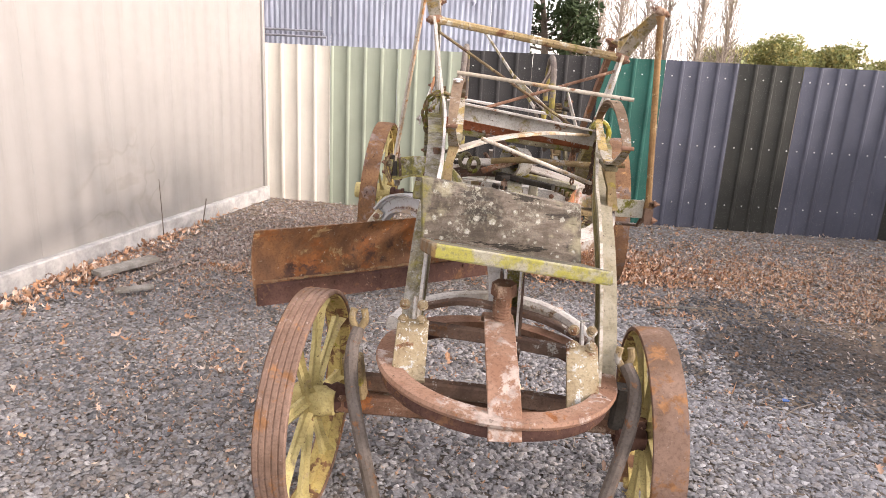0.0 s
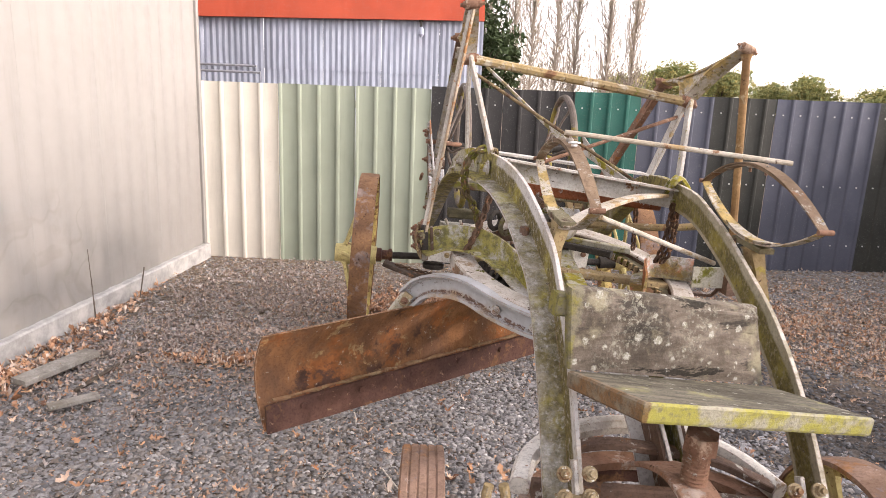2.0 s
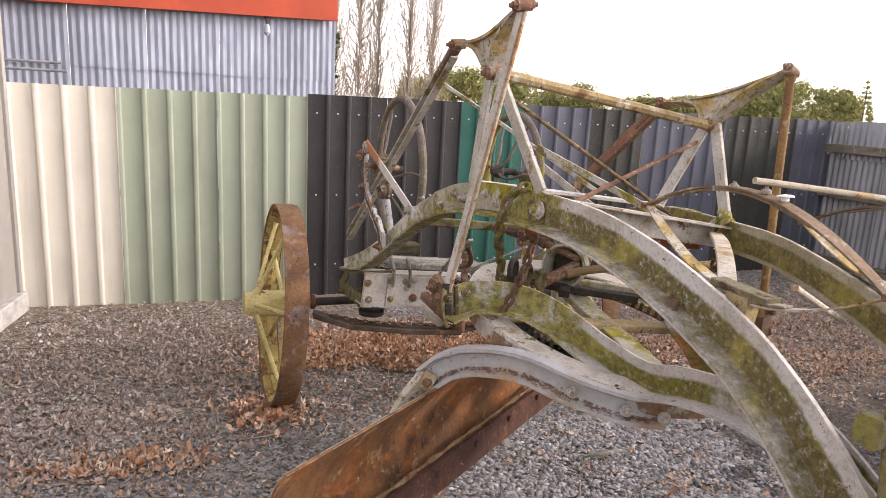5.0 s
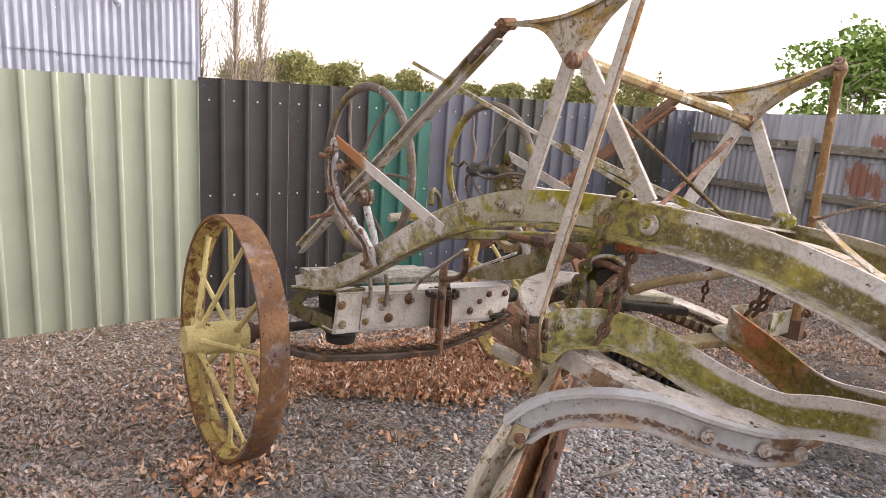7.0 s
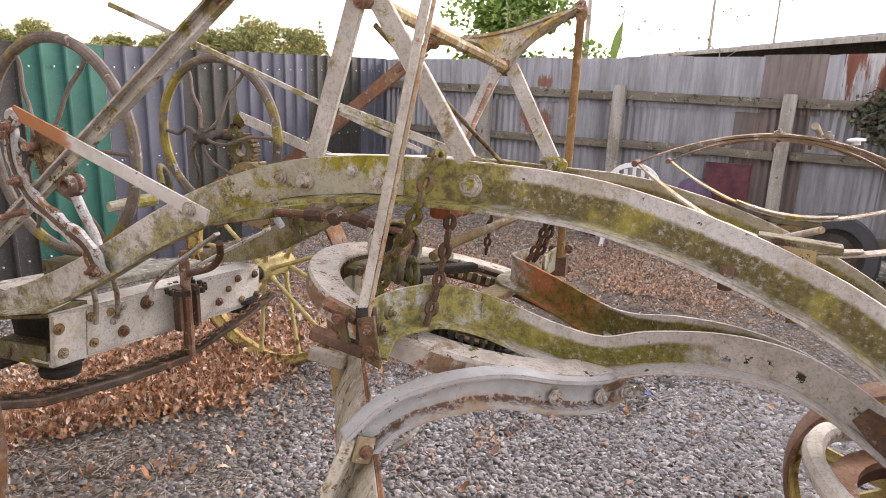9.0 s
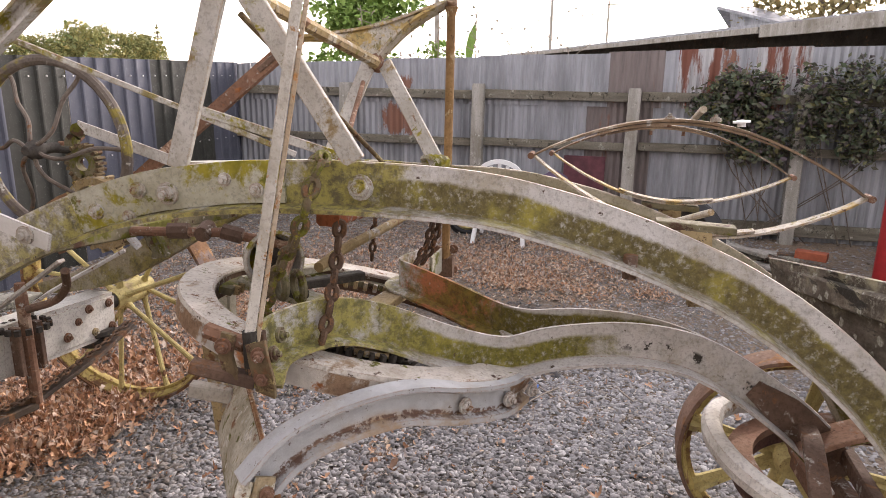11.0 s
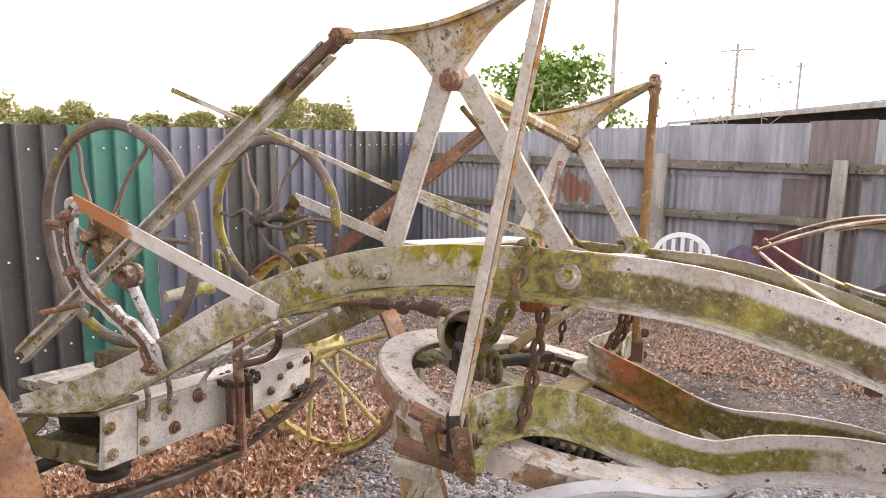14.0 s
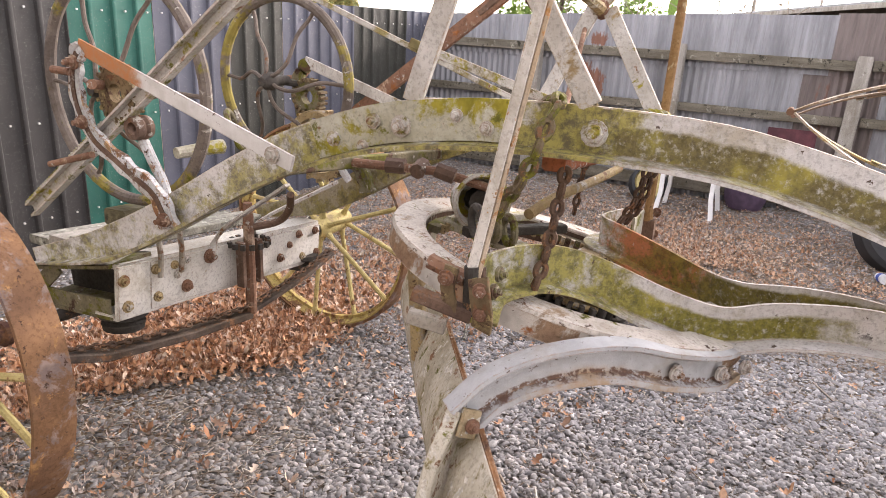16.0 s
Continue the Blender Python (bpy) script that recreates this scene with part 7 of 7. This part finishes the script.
# ---------------------------------------------------------------- creeper on the iron fence
ivy = thing("creeper", (F2 - 0.25, 1.6, 0), "dark green and purple creeper bush over the iron fence", "climbing plant")
rng = random.Random(8)
blobs = []
for i in range(34):
    y0, y1 = rng.uniform(0.2, 2.3), 0
    pts = [V((F2 - 0.2, 1.3 + rng.uniform(-.6, .6), 0.0)), V((F2 - 0.22, y0 * 0.7 + 0.4, rng.uniform(0.7, 1.1))), V((F2 - 0.22 - rng.uniform(0, .15), y0, rng.uniform(1.2, 2.0 - 0.16 * y0)))]
    if i % 3 == 0:
        Geo().tube(spline(pts, 4), 0.006, 5).make("stem", m_bark, ivy)
    blobs.append((pts[-1].x, pts[-1].y, pts[-1].z, rng.uniform(0.14, 0.25)))
    if i % 2:
        blobs.append((pts[1].x, pts[1].y, pts[1].z + 0.2, rng.uniform(0.12, 0.2)))
crown("leaves", blobs, 8000, 0.062, m_ivy, ivy, 21, hollow=0.3)


# ---------------------------------------------------------------- things by the iron fence
def plastic_chair():
    c = thing("plastic_chair", (5.42, 4.3, 0), "white moulded plastic garden chair beside the iron fence", "chair")
    X0, X1, Y0, Y1 = 5.17, 5.66, 4.08, 4.55
    for x, y, dx, dy in ((X0, Y0, -0.03, -0.03), (X0, Y1, -0.03, 0.03), (X1, Y0, 0.03, -0.03), (X1, Y1, 0.03, 0.03)):
        g = Geo()
        g.sweep([(x + dx, y + dy, 0), (x, y, 0.22), (x, y, 0.43)], [(-0.025, -0.02), (0.025, -0.02), (0.025, 0.02), (-0.025, 0.02)], (1, 0, 0), (0, 1, 0))
        g.make("leg", m_plastic, c)
    g = Geo()
    g.sweep([(X0 - 0.02, (Y0 + Y1) / 2, 0.42), (X0 + 0.25, (Y0 + Y1) / 2, 0.405), (X1 + 0.03, (Y0 + Y1) / 2, 0.43)], [(-0.25, -0.012), (0.25, -0.012), (0.25, 0.012), (-0.25, 0.012)], (0, 1, 0))
    g.make("seat", m_plastic, c)
    g = Geo()
    arc = [(X0 - 0.06, (Y0 + Y1) / 2 + 0.245 * math.cos(a), 0.66 + 0.21 * math.sin(a)) for a in np.linspace(-0.1, math.pi + 0.1, 17)]
    g.sweep([(X0, Y1 + 0.0, 0.42)] + arc + [(X0, Y0, 0.42)], [(-0.022, -0.014), (0.022, -0.014), (0.022, 0.014), (-0.022, 0.014)], (0, 1, 0), (1, 0, 0.02))
    g.make("back_frame", m_plastic, c)
    for k in range(5):
        y = Y0 + 0.07 + k * (Y1 - Y0 - 0.14) / 4
        g = Geo().bar((X0 - 0.01, y, 0.42), (X0 - 0.06, y, 0.85 - 0.05 * abs(k - 2) / 2), 0.035, 0.01, (0, 1, 0), (1, 0, 0))
        g.make("back_slat", m_plastic, c)
    for y in (Y0 - 0.02, Y1 + 0.02):
        g = Geo().sweep(spline([(X0 - 0.05, y, 0.62), (X0 + 0.25, y, 0.63), (X1, y, 0.6), (X1 + 0.02, y, 0.42)], 4), [(-0.025, -0.01), (0.025, -0.01), (0.025, 0.01), (-0.025, 0.01)], (0, 1, 0), (0.3, 0, 1))
        g.make("armrest", m_plastic, c)


plastic_chair()
m_purple = plain("faded purple cloth", (0.12, 0.08, 0.13), 0.9, 12, 0.35)
g = Geo()
bag = [(6.02, 3.83, z) for z in (0.0, 0.1, 0.3, 0.5, 0.62, 0.68)]
g.tube(bag, 0.2, 14, [0.85, 1.05, 1.1, 1.0, 0.7, 0.2])
tagged(g.make("stuffed_sack", m_purple), "slumped faded purple sack against the iron fence", "sack")


def tyre(c, r=0.3, w=0.18, lean=(1, 0.5, 0.25)):
    t = thing("scrap_wheel", (c[0], c[1], 0), "worn black rubber wheel lying by the fence", "wheel")
    Geo().revolve(c, lean, [(r * 0.62, -w / 2), (r * 0.9, -w * 0.52), (r, -w * 0.36), (r * 1.01, 0), (r, w * 0.36), (r * 0.9, w * 0.52), (r * 0.62, w / 2)], 40).make("tyre_casing", m_black, t)
    Geo().revolve(c, lean, [(0, -0.02), (r * 0.55, -0.02), (r * 0.62, -w * 0.42), (r * 0.64, -w * 0.42), (r * 0.64, w * 0.42), (r * 0.62, w * 0.42), (r * 0.55, 0.02), (0, 0.02)], 28).make("rim", m_dark, t)


tyre((4.55, 2.58, 0.33), 0.36, 0.2, (-0.9, -0.3, 0.4))
yc = thing("yellow_drum", (5.72, 4.78, 0), "old yellow painted wheel lying by the fence", "wheel")
Geo().revolve((5.72, 4.78, 0.16), (-0.8, -0.5, 0.5), [(0.0, -0.03), (0.1, -0.05), (0.15, -0.05), (0.17, 0.0), (0.15, 0.06), (0.1, 0.05), (0.0, 0.04)], 28).make("disc", m_yellow, yc)
Geo().revolve((5.72, 4.78, 0.16), (-0.8, -0.5, 0.5), [(0.17, -0.06), (0.2, -0.05), (0.205, 0.0), (0.2, 0.05), (0.17, 0.06)], 28).make("tyre_casing", m_black, yc)
m_mug = plain("white glazed paper", (0.7, 0.7, 0.72), 0.4)
cup = thing("paper_cup", (4.1, 2.72, 0), "small white and blue paper cup on the gravel", "cup")
Geo().tube([(4.15, 2.73, 0.04), (4.07, 2.69, 0.045)], 0.035, 12, [0.8, 1.1]).make("cup_wall", m_mug, cup)
Geo().tube([(4.13, 2.72, 0.04), (4.10, 2.705, 0.043)], 0.0365, 12, [0.9, 1.0]).make("blue_band", plain("blue print", (0.05, 0.1, 0.4), 0.5), cup)
m_slab = weathered("lichen covered concrete", (0.32, 0.31, 0.28), (0.21, 0.2, 0.18), [(LICHEN, 9.0, 0.54, 0.6), (MOSS, 6.0, 0.58, 0.68), (RUST_D, 20.0, 0.6, 0.68)])
rng = random.Random(17)
for i, (x, y, r) in enumerate(((4.1, 1.62, 0.3), (4.35, 1.35, 0.27), (3.75, 1.5, 0.26), (3.55, 1.15, 0.3), (4.0, 1.05, 0.28))):
    out = [(x + r * rng.uniform(0.75, 1.15) * math.cos(a), y + r * rng.uniform(0.75, 1.15) * math.sin(a), 0.06 + rng.uniform(-0.015, 0.015)) for a in np.linspace(0, 2 * math.pi, 8)[:-1]]
    tagged(Geo().plate(out, 0.13, (0.05, 0.03, 1)).make("concrete_lump", m_slab, smooth=0), "broken lump of concrete crusted with pale lichen", "concrete", "broken concrete lumps")
for i in range(9):
    x, y, a, L = rng.uniform(4.75, 5.5), rng.uniform(1.5, 2.2), rng.uniform(0, 3.1), rng.uniform(0.2, 0.5)
    z = 0.04 + 0.035 * (i % 4)
    g = Geo().bar((x - L * math.cos(a), y - L * math.sin(a), z), (x + L * math.cos(a), y + L * math.sin(a), z + rng.uniform(0, 0.08)), rng.uniform(0.05, 0.11), rng.uniform(0.02, 0.045), (0, 1, 0))
    tagged(g.make("old_board", (m_post, m_plank, m_lowbar)[i % 3]), "grey weathered board in a junk pile", "board", "boards in the junk pile")
g = Geo().bar((4.8, 1.55, 0.04), (4.55, 1.1, 0.05), 0.1, 0.05, (0, 1, 0))
tagged(g.make("old_board", m_plank), "long grey board in front of the junk pile", "board", "boards in the junk pile")
g = Geo().bar((5.13, 1.5, 0.13), (5.02, 1.26, 0.13), 0.11, 0.075, (0, 1, 0), bevel=0.006)
tagged(g.make("red_brick", plain("red brick clay", (0.36, 0.1, 0.05), 0.9)), "single red brick lying on the junk pile", "brick")
g = Geo().tube([(4.5, 0.9, 0.0), (4.5, 0.9, 0.3), (4.5, 0.9, 0.95), (4.5, 0.9, 1.0)], 0.16, 18, [1, 1, 1, 0.9])
tagged(g.make("red_drum", plain("red drum paint", (0.35, 0.02, 0.02), 0.5)), "upright red drum in the corner of the yard", "drum")
g = Geo().bar((-2.5, 4.62, 0.08), (-2.28, 5.05, 0.09), 0.12, 0.035, (1, 0, 0))
tagged(g.make("bark_slab", m_post), "grey split slab of wood by the shed wall", "wood")
g = Geo().bar((-2.22, 4.36, 0.06), (-2.02, 4.5, 0.065), 0.07, 0.02, (0, 1, 0))
tagged(g.make("bark_piece", m_post), "small grey piece of bark on the gravel", "wood")
sap = thing("bare_sapling", (-2.62, 6.0, 0), "thin leafless sapling against the shed wall", "plant")
Geo().tube(spline([(-2.55, 5.75, 0.0), (-2.58, 5.8, 0.25), (-2.62, 5.86, 0.55)], 4), 0.006, 5, [1 - 0.07 * i for i in range(9)]).make("stem", m_bark, sap)
Geo().tube(spline([(-2.45, 6.3, 0.0), (-2.43, 6.33, 0.15), (-2.4, 6.32, 0.3)], 4), 0.005, 5).make("stem", m_bark, sap)

tagged(Geo().plate([(1.88, 3.57, 0.03), (1.91, 3.565, 0.035), (1.925, 3.59, 0.028), (1.89, 3.6, 0.032)], 0.004, (0, 0.1, 1)).make("plastic_scrap", plain("blue plastic", (0.06, 0.16, 0.45), 0.4)), "small scrap of blue plastic on the gravel", "litter")
tagged(Geo().sweep(spline([(0.72, 4.53, 0.03), (0.85, 4.5, 0.045), (1.0, 4.52, 0.035)], 4), [(-0.012, -0.006), (0.012, -0.008), (0.01, 0.007), (-0.011, 0.006)], (0, 1, 0), scale=[0.5, 0.9, 1, 1.1, 1, 1, 0.8, 0.6, 0.3]).make("split_stick", m_plank), "pale split stick lying on the gravel", "stick")
tagged(Geo().tube(spline([(1.45, 4.86, 0.03), (1.65, 4.93, 0.04), (1.88, 4.98, 0.03)], 4), 0.008, 6, [1, 1, 1, 0.9, 0.9, 0.8, 0.7, 0.6, 0.4]).make("bare_stick", m_plank), "long pale stick lying on dark soil", "stick")
tagged(Geo().tube(spline([(-2.2, 4.62, 0.03), (-2.12, 4.85, 0.05), (-2.08, 5.06, 0.04), (-2.0, 5.2, 0.05)], 4), 0.014, 6, [1 - 0.05 * i for i in range(13)]).make("dark_branch", m_bark), "dark fallen branch on the gravel", "branch")

# ---------------------------------------------------------------- loose ground cover
def inside(n, rng, x0, x1, y0, y1):
    return np.stack([rng.uniform(x0, x1, n), rng.uniform(y0, y1, n)], -1)


def wall_x(y):
    """The shed wall's foot."""
    return -2.33 + (7.8 - y) * (-1.27 / 7.25) + 0.08


def heights(p):
    return np.array([ground_height(x, y) for x, y in p])


def field(p, s, k):
    return np.array([noise.noise((x * s + k, y * s, k)) for x, y in p])


DARK = np.array([(2.3, 4.3, 0.75), (2.9, 4.0, 0.7), (3.2, 4.5, 0.45), (2.1, 5.0, 0.35)])


def bareness(p):
    """Where the stones thin out: dark ground and leaf litter."""
    d = np.min(np.hypot(p[:, None, 0] - DARK[None, :, 0], p[:, None, 1] - DARK[None, :, 1]) / DARK[None, :, 2], 1)
    return d + 0.5 * field(p, 2.3, 9.0) + 0.5 * field(p, 7.0, 5.0)


def stones(name, n, box, rmin, rmax, seed, label):
    rng = np.random.default_rng(seed)
    p = inside(n, rng, *box) + rng.normal(0, 0.16, (n, 2))
    keep = (p[:, 0] > wall_x(p[:, 1])) & (rng.random(n) < np.clip(1.05 + 0.5 * field(p, 0.8, 3.0), 0.4, 1)) & (rng.random(n) < np.clip(1.0 - 0.5 * ((p[:, 1] > 5.2) & (p[:, 0] < 0.5)) * np.clip((p[:, 1] - 5.2) * 1.2, 0, 1), 0, 1)) & (rng.random(n) < np.clip(bareness(p) * 0.9 - 0.25, 0.3, 1))
    p = p[keep]
    n = len(p)
    ring = np.array([(math.cos(a), math.sin(a), -0.35) for a in np.arange(6) * math.pi / 3] + [(0.74 * math.cos(a), 0.74 * math.sin(a), 0.55) for a in (0.3, 2.4, 4.5)])
    tri = [(6, 7, 8), (0, 1, 6), (1, 7, 6), (1, 2, 7), (2, 3, 7), (3, 8, 7), (3, 4, 8), (4, 5, 8), (5, 6, 8), (5, 0, 6)]
    v = ring[None] * rng.uniform(0.72, 1.2, (n, 9, 1)) * rng.uniform((0.85, 0.6, 0.3), (1.4, 1.05, 0.62), (n, 3))[:, None]
    v[:, :, 2] += rng.uniform(-0.14, 0.14, (n, 9))
    r = rmin + (rmax - rmin) * rng.random(n) ** 2.4
    v = np.einsum("nij,nkj->nki", turns(n, rng, 0.5), v) * r[:, None, None]
    c = np.stack([p[:, 0], p[:, 1], heights(p) + r * rng.uniform(0.05, 0.6, n)], -1)
    darker = p[:, 0] + 0.9 * field(p, 0.9, 6.0) + 0.25 * field(p, 5.0, 2.0) + rng.normal(0, 0.12, n) < -0.35
    darker |= (p[:, 0] > 2.3) | (p[:, 1] > 5.0)
    in_dark = bareness(p) + rng.normal(0, 0.12, n) < 0.95
    for pick, mat, text in ((darker & ~in_dark, m_stone_darker, "darker grey gravel with brown stones"), (in_dark, m_stone_black, "dark gravel on dark ground"), (~darker & ~in_dark, m_stone, label)):
        if pick.any():
            scatter_mesh(name, ((v + c[:, None])[pick], tri), mat, None, text, "stuff")["category"] = "gravel"


GRAVEL = "loose grey angular gravel, stones of many tones"
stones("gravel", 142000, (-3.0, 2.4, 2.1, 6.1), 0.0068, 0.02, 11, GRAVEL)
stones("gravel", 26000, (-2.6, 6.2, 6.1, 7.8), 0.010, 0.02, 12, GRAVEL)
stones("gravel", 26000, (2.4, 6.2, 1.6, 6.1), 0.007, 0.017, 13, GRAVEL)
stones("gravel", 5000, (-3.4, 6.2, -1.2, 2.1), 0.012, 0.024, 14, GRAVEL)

OAK = np.array([(0, -0.62, 0.0), (0.02, -0.3, 0.0), (0.2, -0.3, 0.08), (0.12, -0.1, 0.02), (0.34, 0.02, 0.14), (0.13, 0.14, 0.03), (0.24, 0.36, 0.1), (0, 0.52, 0.0),
                (-0.24, 0.36, 0.1), (-0.13, 0.14, 0.03), (-0.34, 0.02, 0.14), (-0.12, -0.1, 0.02), (-0.2, -0.3, 0.08)])


def leaf_litter(name, spots, size, seed, label, drift=False, material=None):
    """spots: (x, y, spread x, spread y, count)."""
    rng = np.random.default_rng(seed)
    p = np.concatenate([np.stack([rng.normal(x, sx, n), rng.normal(y, sy, n)], -1) for x, y, sx, sy, n in spots])
    p = p[(p[:, 0] > wall_x(p[:, 1]) + 0.02) & (p[:, 1] < 7.8) & (p[:, 0] < 6.2)]
    if drift:
        edge = np.maximum(5.5, np.minimum(6.1, 6.1 - 0.8 * p[:, 0])) + rng.normal(0, 0.07, len(p))
        p = p[p[:, 1] > edge]
    p = p[(bareness(p) > 1.0) | (rng.random(len(p)) < 0.2)]
    if material:
        p = p[(field(p, 1.9, 4.0) + 0.5 * field(p, 6.0, 8.0) > -0.12) | (rng.random(len(p)) < 0.45)]
    n = len(p)
    base = OAK.copy()
    v = np.repeat(base[None], n, 0)
    curl = rng.uniform(-1.2, 3.8, (n, 1))
    v[:, :, 2] = v[:, :, 2] * rng.uniform(0.3, 2.0, (n, 1)) + curl * (v[:, :, 1] ** 2) * 0.9 + rng.uniform(-0.6, 0.6, (n, 1)) * v[:, :, 0] * v[:, :, 1] * 2
    s = size * rng.uniform(0.55, 1.25, n)
    v = np.einsum("nij,nkj->nki", turns(n, rng, 0.75), v) * s[:, None, None]
    low = v[:, :, 2].min(1)
    c = np.stack([p[:, 0], p[:, 1], heights(p) + 0.008 - low + rng.uniform(0, 0.025, n)], -1)
    faces = [(1, 2, 3), (1, 3, 11), (1, 11, 12), (3, 4, 5), (3, 5, 9), (3, 9, 11), (9, 10, 11), (5, 6, 7), (5, 7, 9), (7, 8, 9), (0, 2, 1)]
    scatter_mesh(name, (v + c[:, None], faces), material or m_leaf, None, label, "stuff")["category"] = "leaves"


leaf_litter("leaf_litter", [(0.5, 6.0, 0.5, 0.33, 6200), (1.0, 5.75, 0.38, 0.35, 4600), (0.0, 6.3, 0.35, 0.25, 3200), (1.7, 5.6, 0.5, 0.5, 1400)], 0.045, 31, "drift of curled brown oak leaves under the rear beam", True)
leaf_litter("leaf_litter", [(2.2, 6.2, 0.9, 0.7, 2200), (3.2, 5.6, 0.8, 0.6, 1900), (3.9, 6.6, 0.9, 0.5, 1200), (4.6, 4.6, 0.7, 0.7, 1300), (2.2, 5.5, 0.4, 0.3, 400), (3.9, 3.9, 0.25, 0.3, 500), (3.85, 3.4, 0.2, 0.2, 250), (3.8, 2.85, 0.1, 0.12, 90), (4.9, 3.2, 0.6, 0.8, 450), (0.0, 6.2, 1.1, 0.5, 500), (2.9, 4.4, 0.8, 0.5, 300), (2.6, 5.9, 0.35, 0.2, 900), (3.4, 5.2, 0.3, 0.2, 700), (1.9, 5.1, 0.25, 0.2, 450), (4.2, 5.9, 0.5, 0.3, 800), (-1.45, 5.1, 0.24, 0.06, 420), (-1.9, 4.75, 0.2, 0.07, 120), (0.7, 4.48, 0.09, 0.06, 14), (1.07, 4.2, 0.09, 0.07, 40), (3.86, 2.91, 0.12, 0.12, 90), (3.75, 4.0, 0.3, 0.22, 1100), (4.2, 4.35, 0.5, 0.4, 1900), (4.7, 3.5, 0.45, 0.4, 900), (5.2, 4.6, 0.5, 0.7, 900)], 0.034, 32, "scattered brown oak leaves across the yard", material=m_leaf_old)
leaf_litter("leaf_litter", [(-1.2, 6.3, 0.8, 0.7, 2600), (-1.3, 5.3, 0.6, 0.3, 500), (2.8, 4.8, 1.0, 0.9, 3200), (4.3, 3.9, 0.8, 0.8, 2400), (3.6, 6.3, 1.4, 0.7, 2600), (-0.6, 3.4, 0.9, 0.7, 1100), (-1.6, 4.4, 0.7, 0.6, 1900), (-1.5, 3.2, 0.7, 0.5, 1000), (1.9, 4.6, 0.5, 0.7, 500), (0.3, 3.2, 0.5, 0.5, 200), (-1.4, 5.16, 0.22, 0.08, 300)], 0.02, 34, "crumbled leaf fragments and bark mulch", material=m_leaf_old)
leaf_litter("bark_mulch", [(-1.4, 6.3, 0.75, 0.75, 9000), (-2.0, 5.3, 0.5, 0.5, 2500), (3.6, 5.6, 1.1, 0.9, 5000), (4.8, 4.0, 0.7, 0.8, 2000)], 0.03, 36, "pale grey brown bark chips and dry litter", material=m_chip)
leaf_litter("leaf_litter", [(-0.75, 5.5, 0.13, 0.12, 260), (0.5, 5.55, 0.6, 0.25, 60), (-2.52, 5.8, 0.1, 0.8, 420), (-2.72, 4.6, 0.11, 0.5, 420), (-2.0, 5.1, 0.3, 0.3, 16), (-1.45, 5.12, 0.24, 0.07, 130), (-0.6, 3.9, 0.3, 0.3, 12), (-0.1, 4.55, 0.1, 0.08, 6), (0.75, 4.9, 0.5, 0.3, 22), (0.05, 3.75, 0.12, 0.05, 9), (-1.6, 3.4, 0.7, 0.5, 30), (-1.1, 3.5, 0.12, 0.1, 12), (-1.0, 2.8, 0.8, 0.6, 16), (1.6, 3.6, 0.6, 0.6, 24), (0.9, 3.9, 0.5, 0.5, 10)], 0.055, 33, "few brown oak leaves by the wall and on the gravel")


def twigs(patches, seed, shortest, longest):
    """patches: (count, x0, x1, y0, y1)."""
    rng = np.random.default_rng(seed)
    p = np.concatenate([inside(k, rng, *box) for k, *box in patches])
    p = p[(p[:, 0] > wall_x(p[:, 1]) + 0.05) & (bareness(p) > 1.05)]
    n = len(p)
    L, r = rng.uniform(shortest, longest, n), rng.uniform(0.0012, 0.003, n) * (1 + 1.1 * (longest > 0.12))
    ring = np.array([(math.cos(a), math.sin(a)) for a in (0.5, 2.6, 4.7)])
    v = np.zeros((n, 9, 3))
    for k, y in enumerate((-1, 0, 1)):
        v[:, 3 * k:3 * k + 3, 0] = ring[None, :, 0] * r[:, None] + (rng.uniform(-0.12, 0.12, n) * L)[:, None] * (k == 1)
        v[:, 3 * k:3 * k + 3, 1] = y * L[:, None]
        v[:, 3 * k:3 * k + 3, 2] = ring[None, :, 1] * r[:, None]
    v = np.einsum("nij,nkj->nki", turns(n, rng, 0.12), v)
    low = v[:, :, 2].min(1)
    c = np.stack([p[:, 0], p[:, 1], heights(p) + 0.004 - low], -1)
    f = [(a + 3 * k, (a + 1) % 3 + 3 * k, (a + 1) % 3 + 3 * k + 3, a + 3 * k + 3) for k in (0, 1) for a in range(3)]
    scatter_mesh("straw", (v + c[:, None], f), m_straw, None, "dry twigs and straw strewn over the gravel", "stuff")["category"] = "twigs"


twigs([(1900, -2.9, 2.4, 2.2, 7.7), (6500, -2.5, 0.3, 4.8, 7.75), (3000, 1.3, 6.0, 2.6, 7.6), (5500, 2.4, 6.1, 4.6, 7.7)], 44, 0.01, 0.055)
twigs([(10, -2.9, 1.4, 2.0, 4.8), (110, -2.5, -0.3, 5.0, 7.7), (110, 1.3, 6.0, 3.0, 7.6)], 45, 0.05, 0.14)
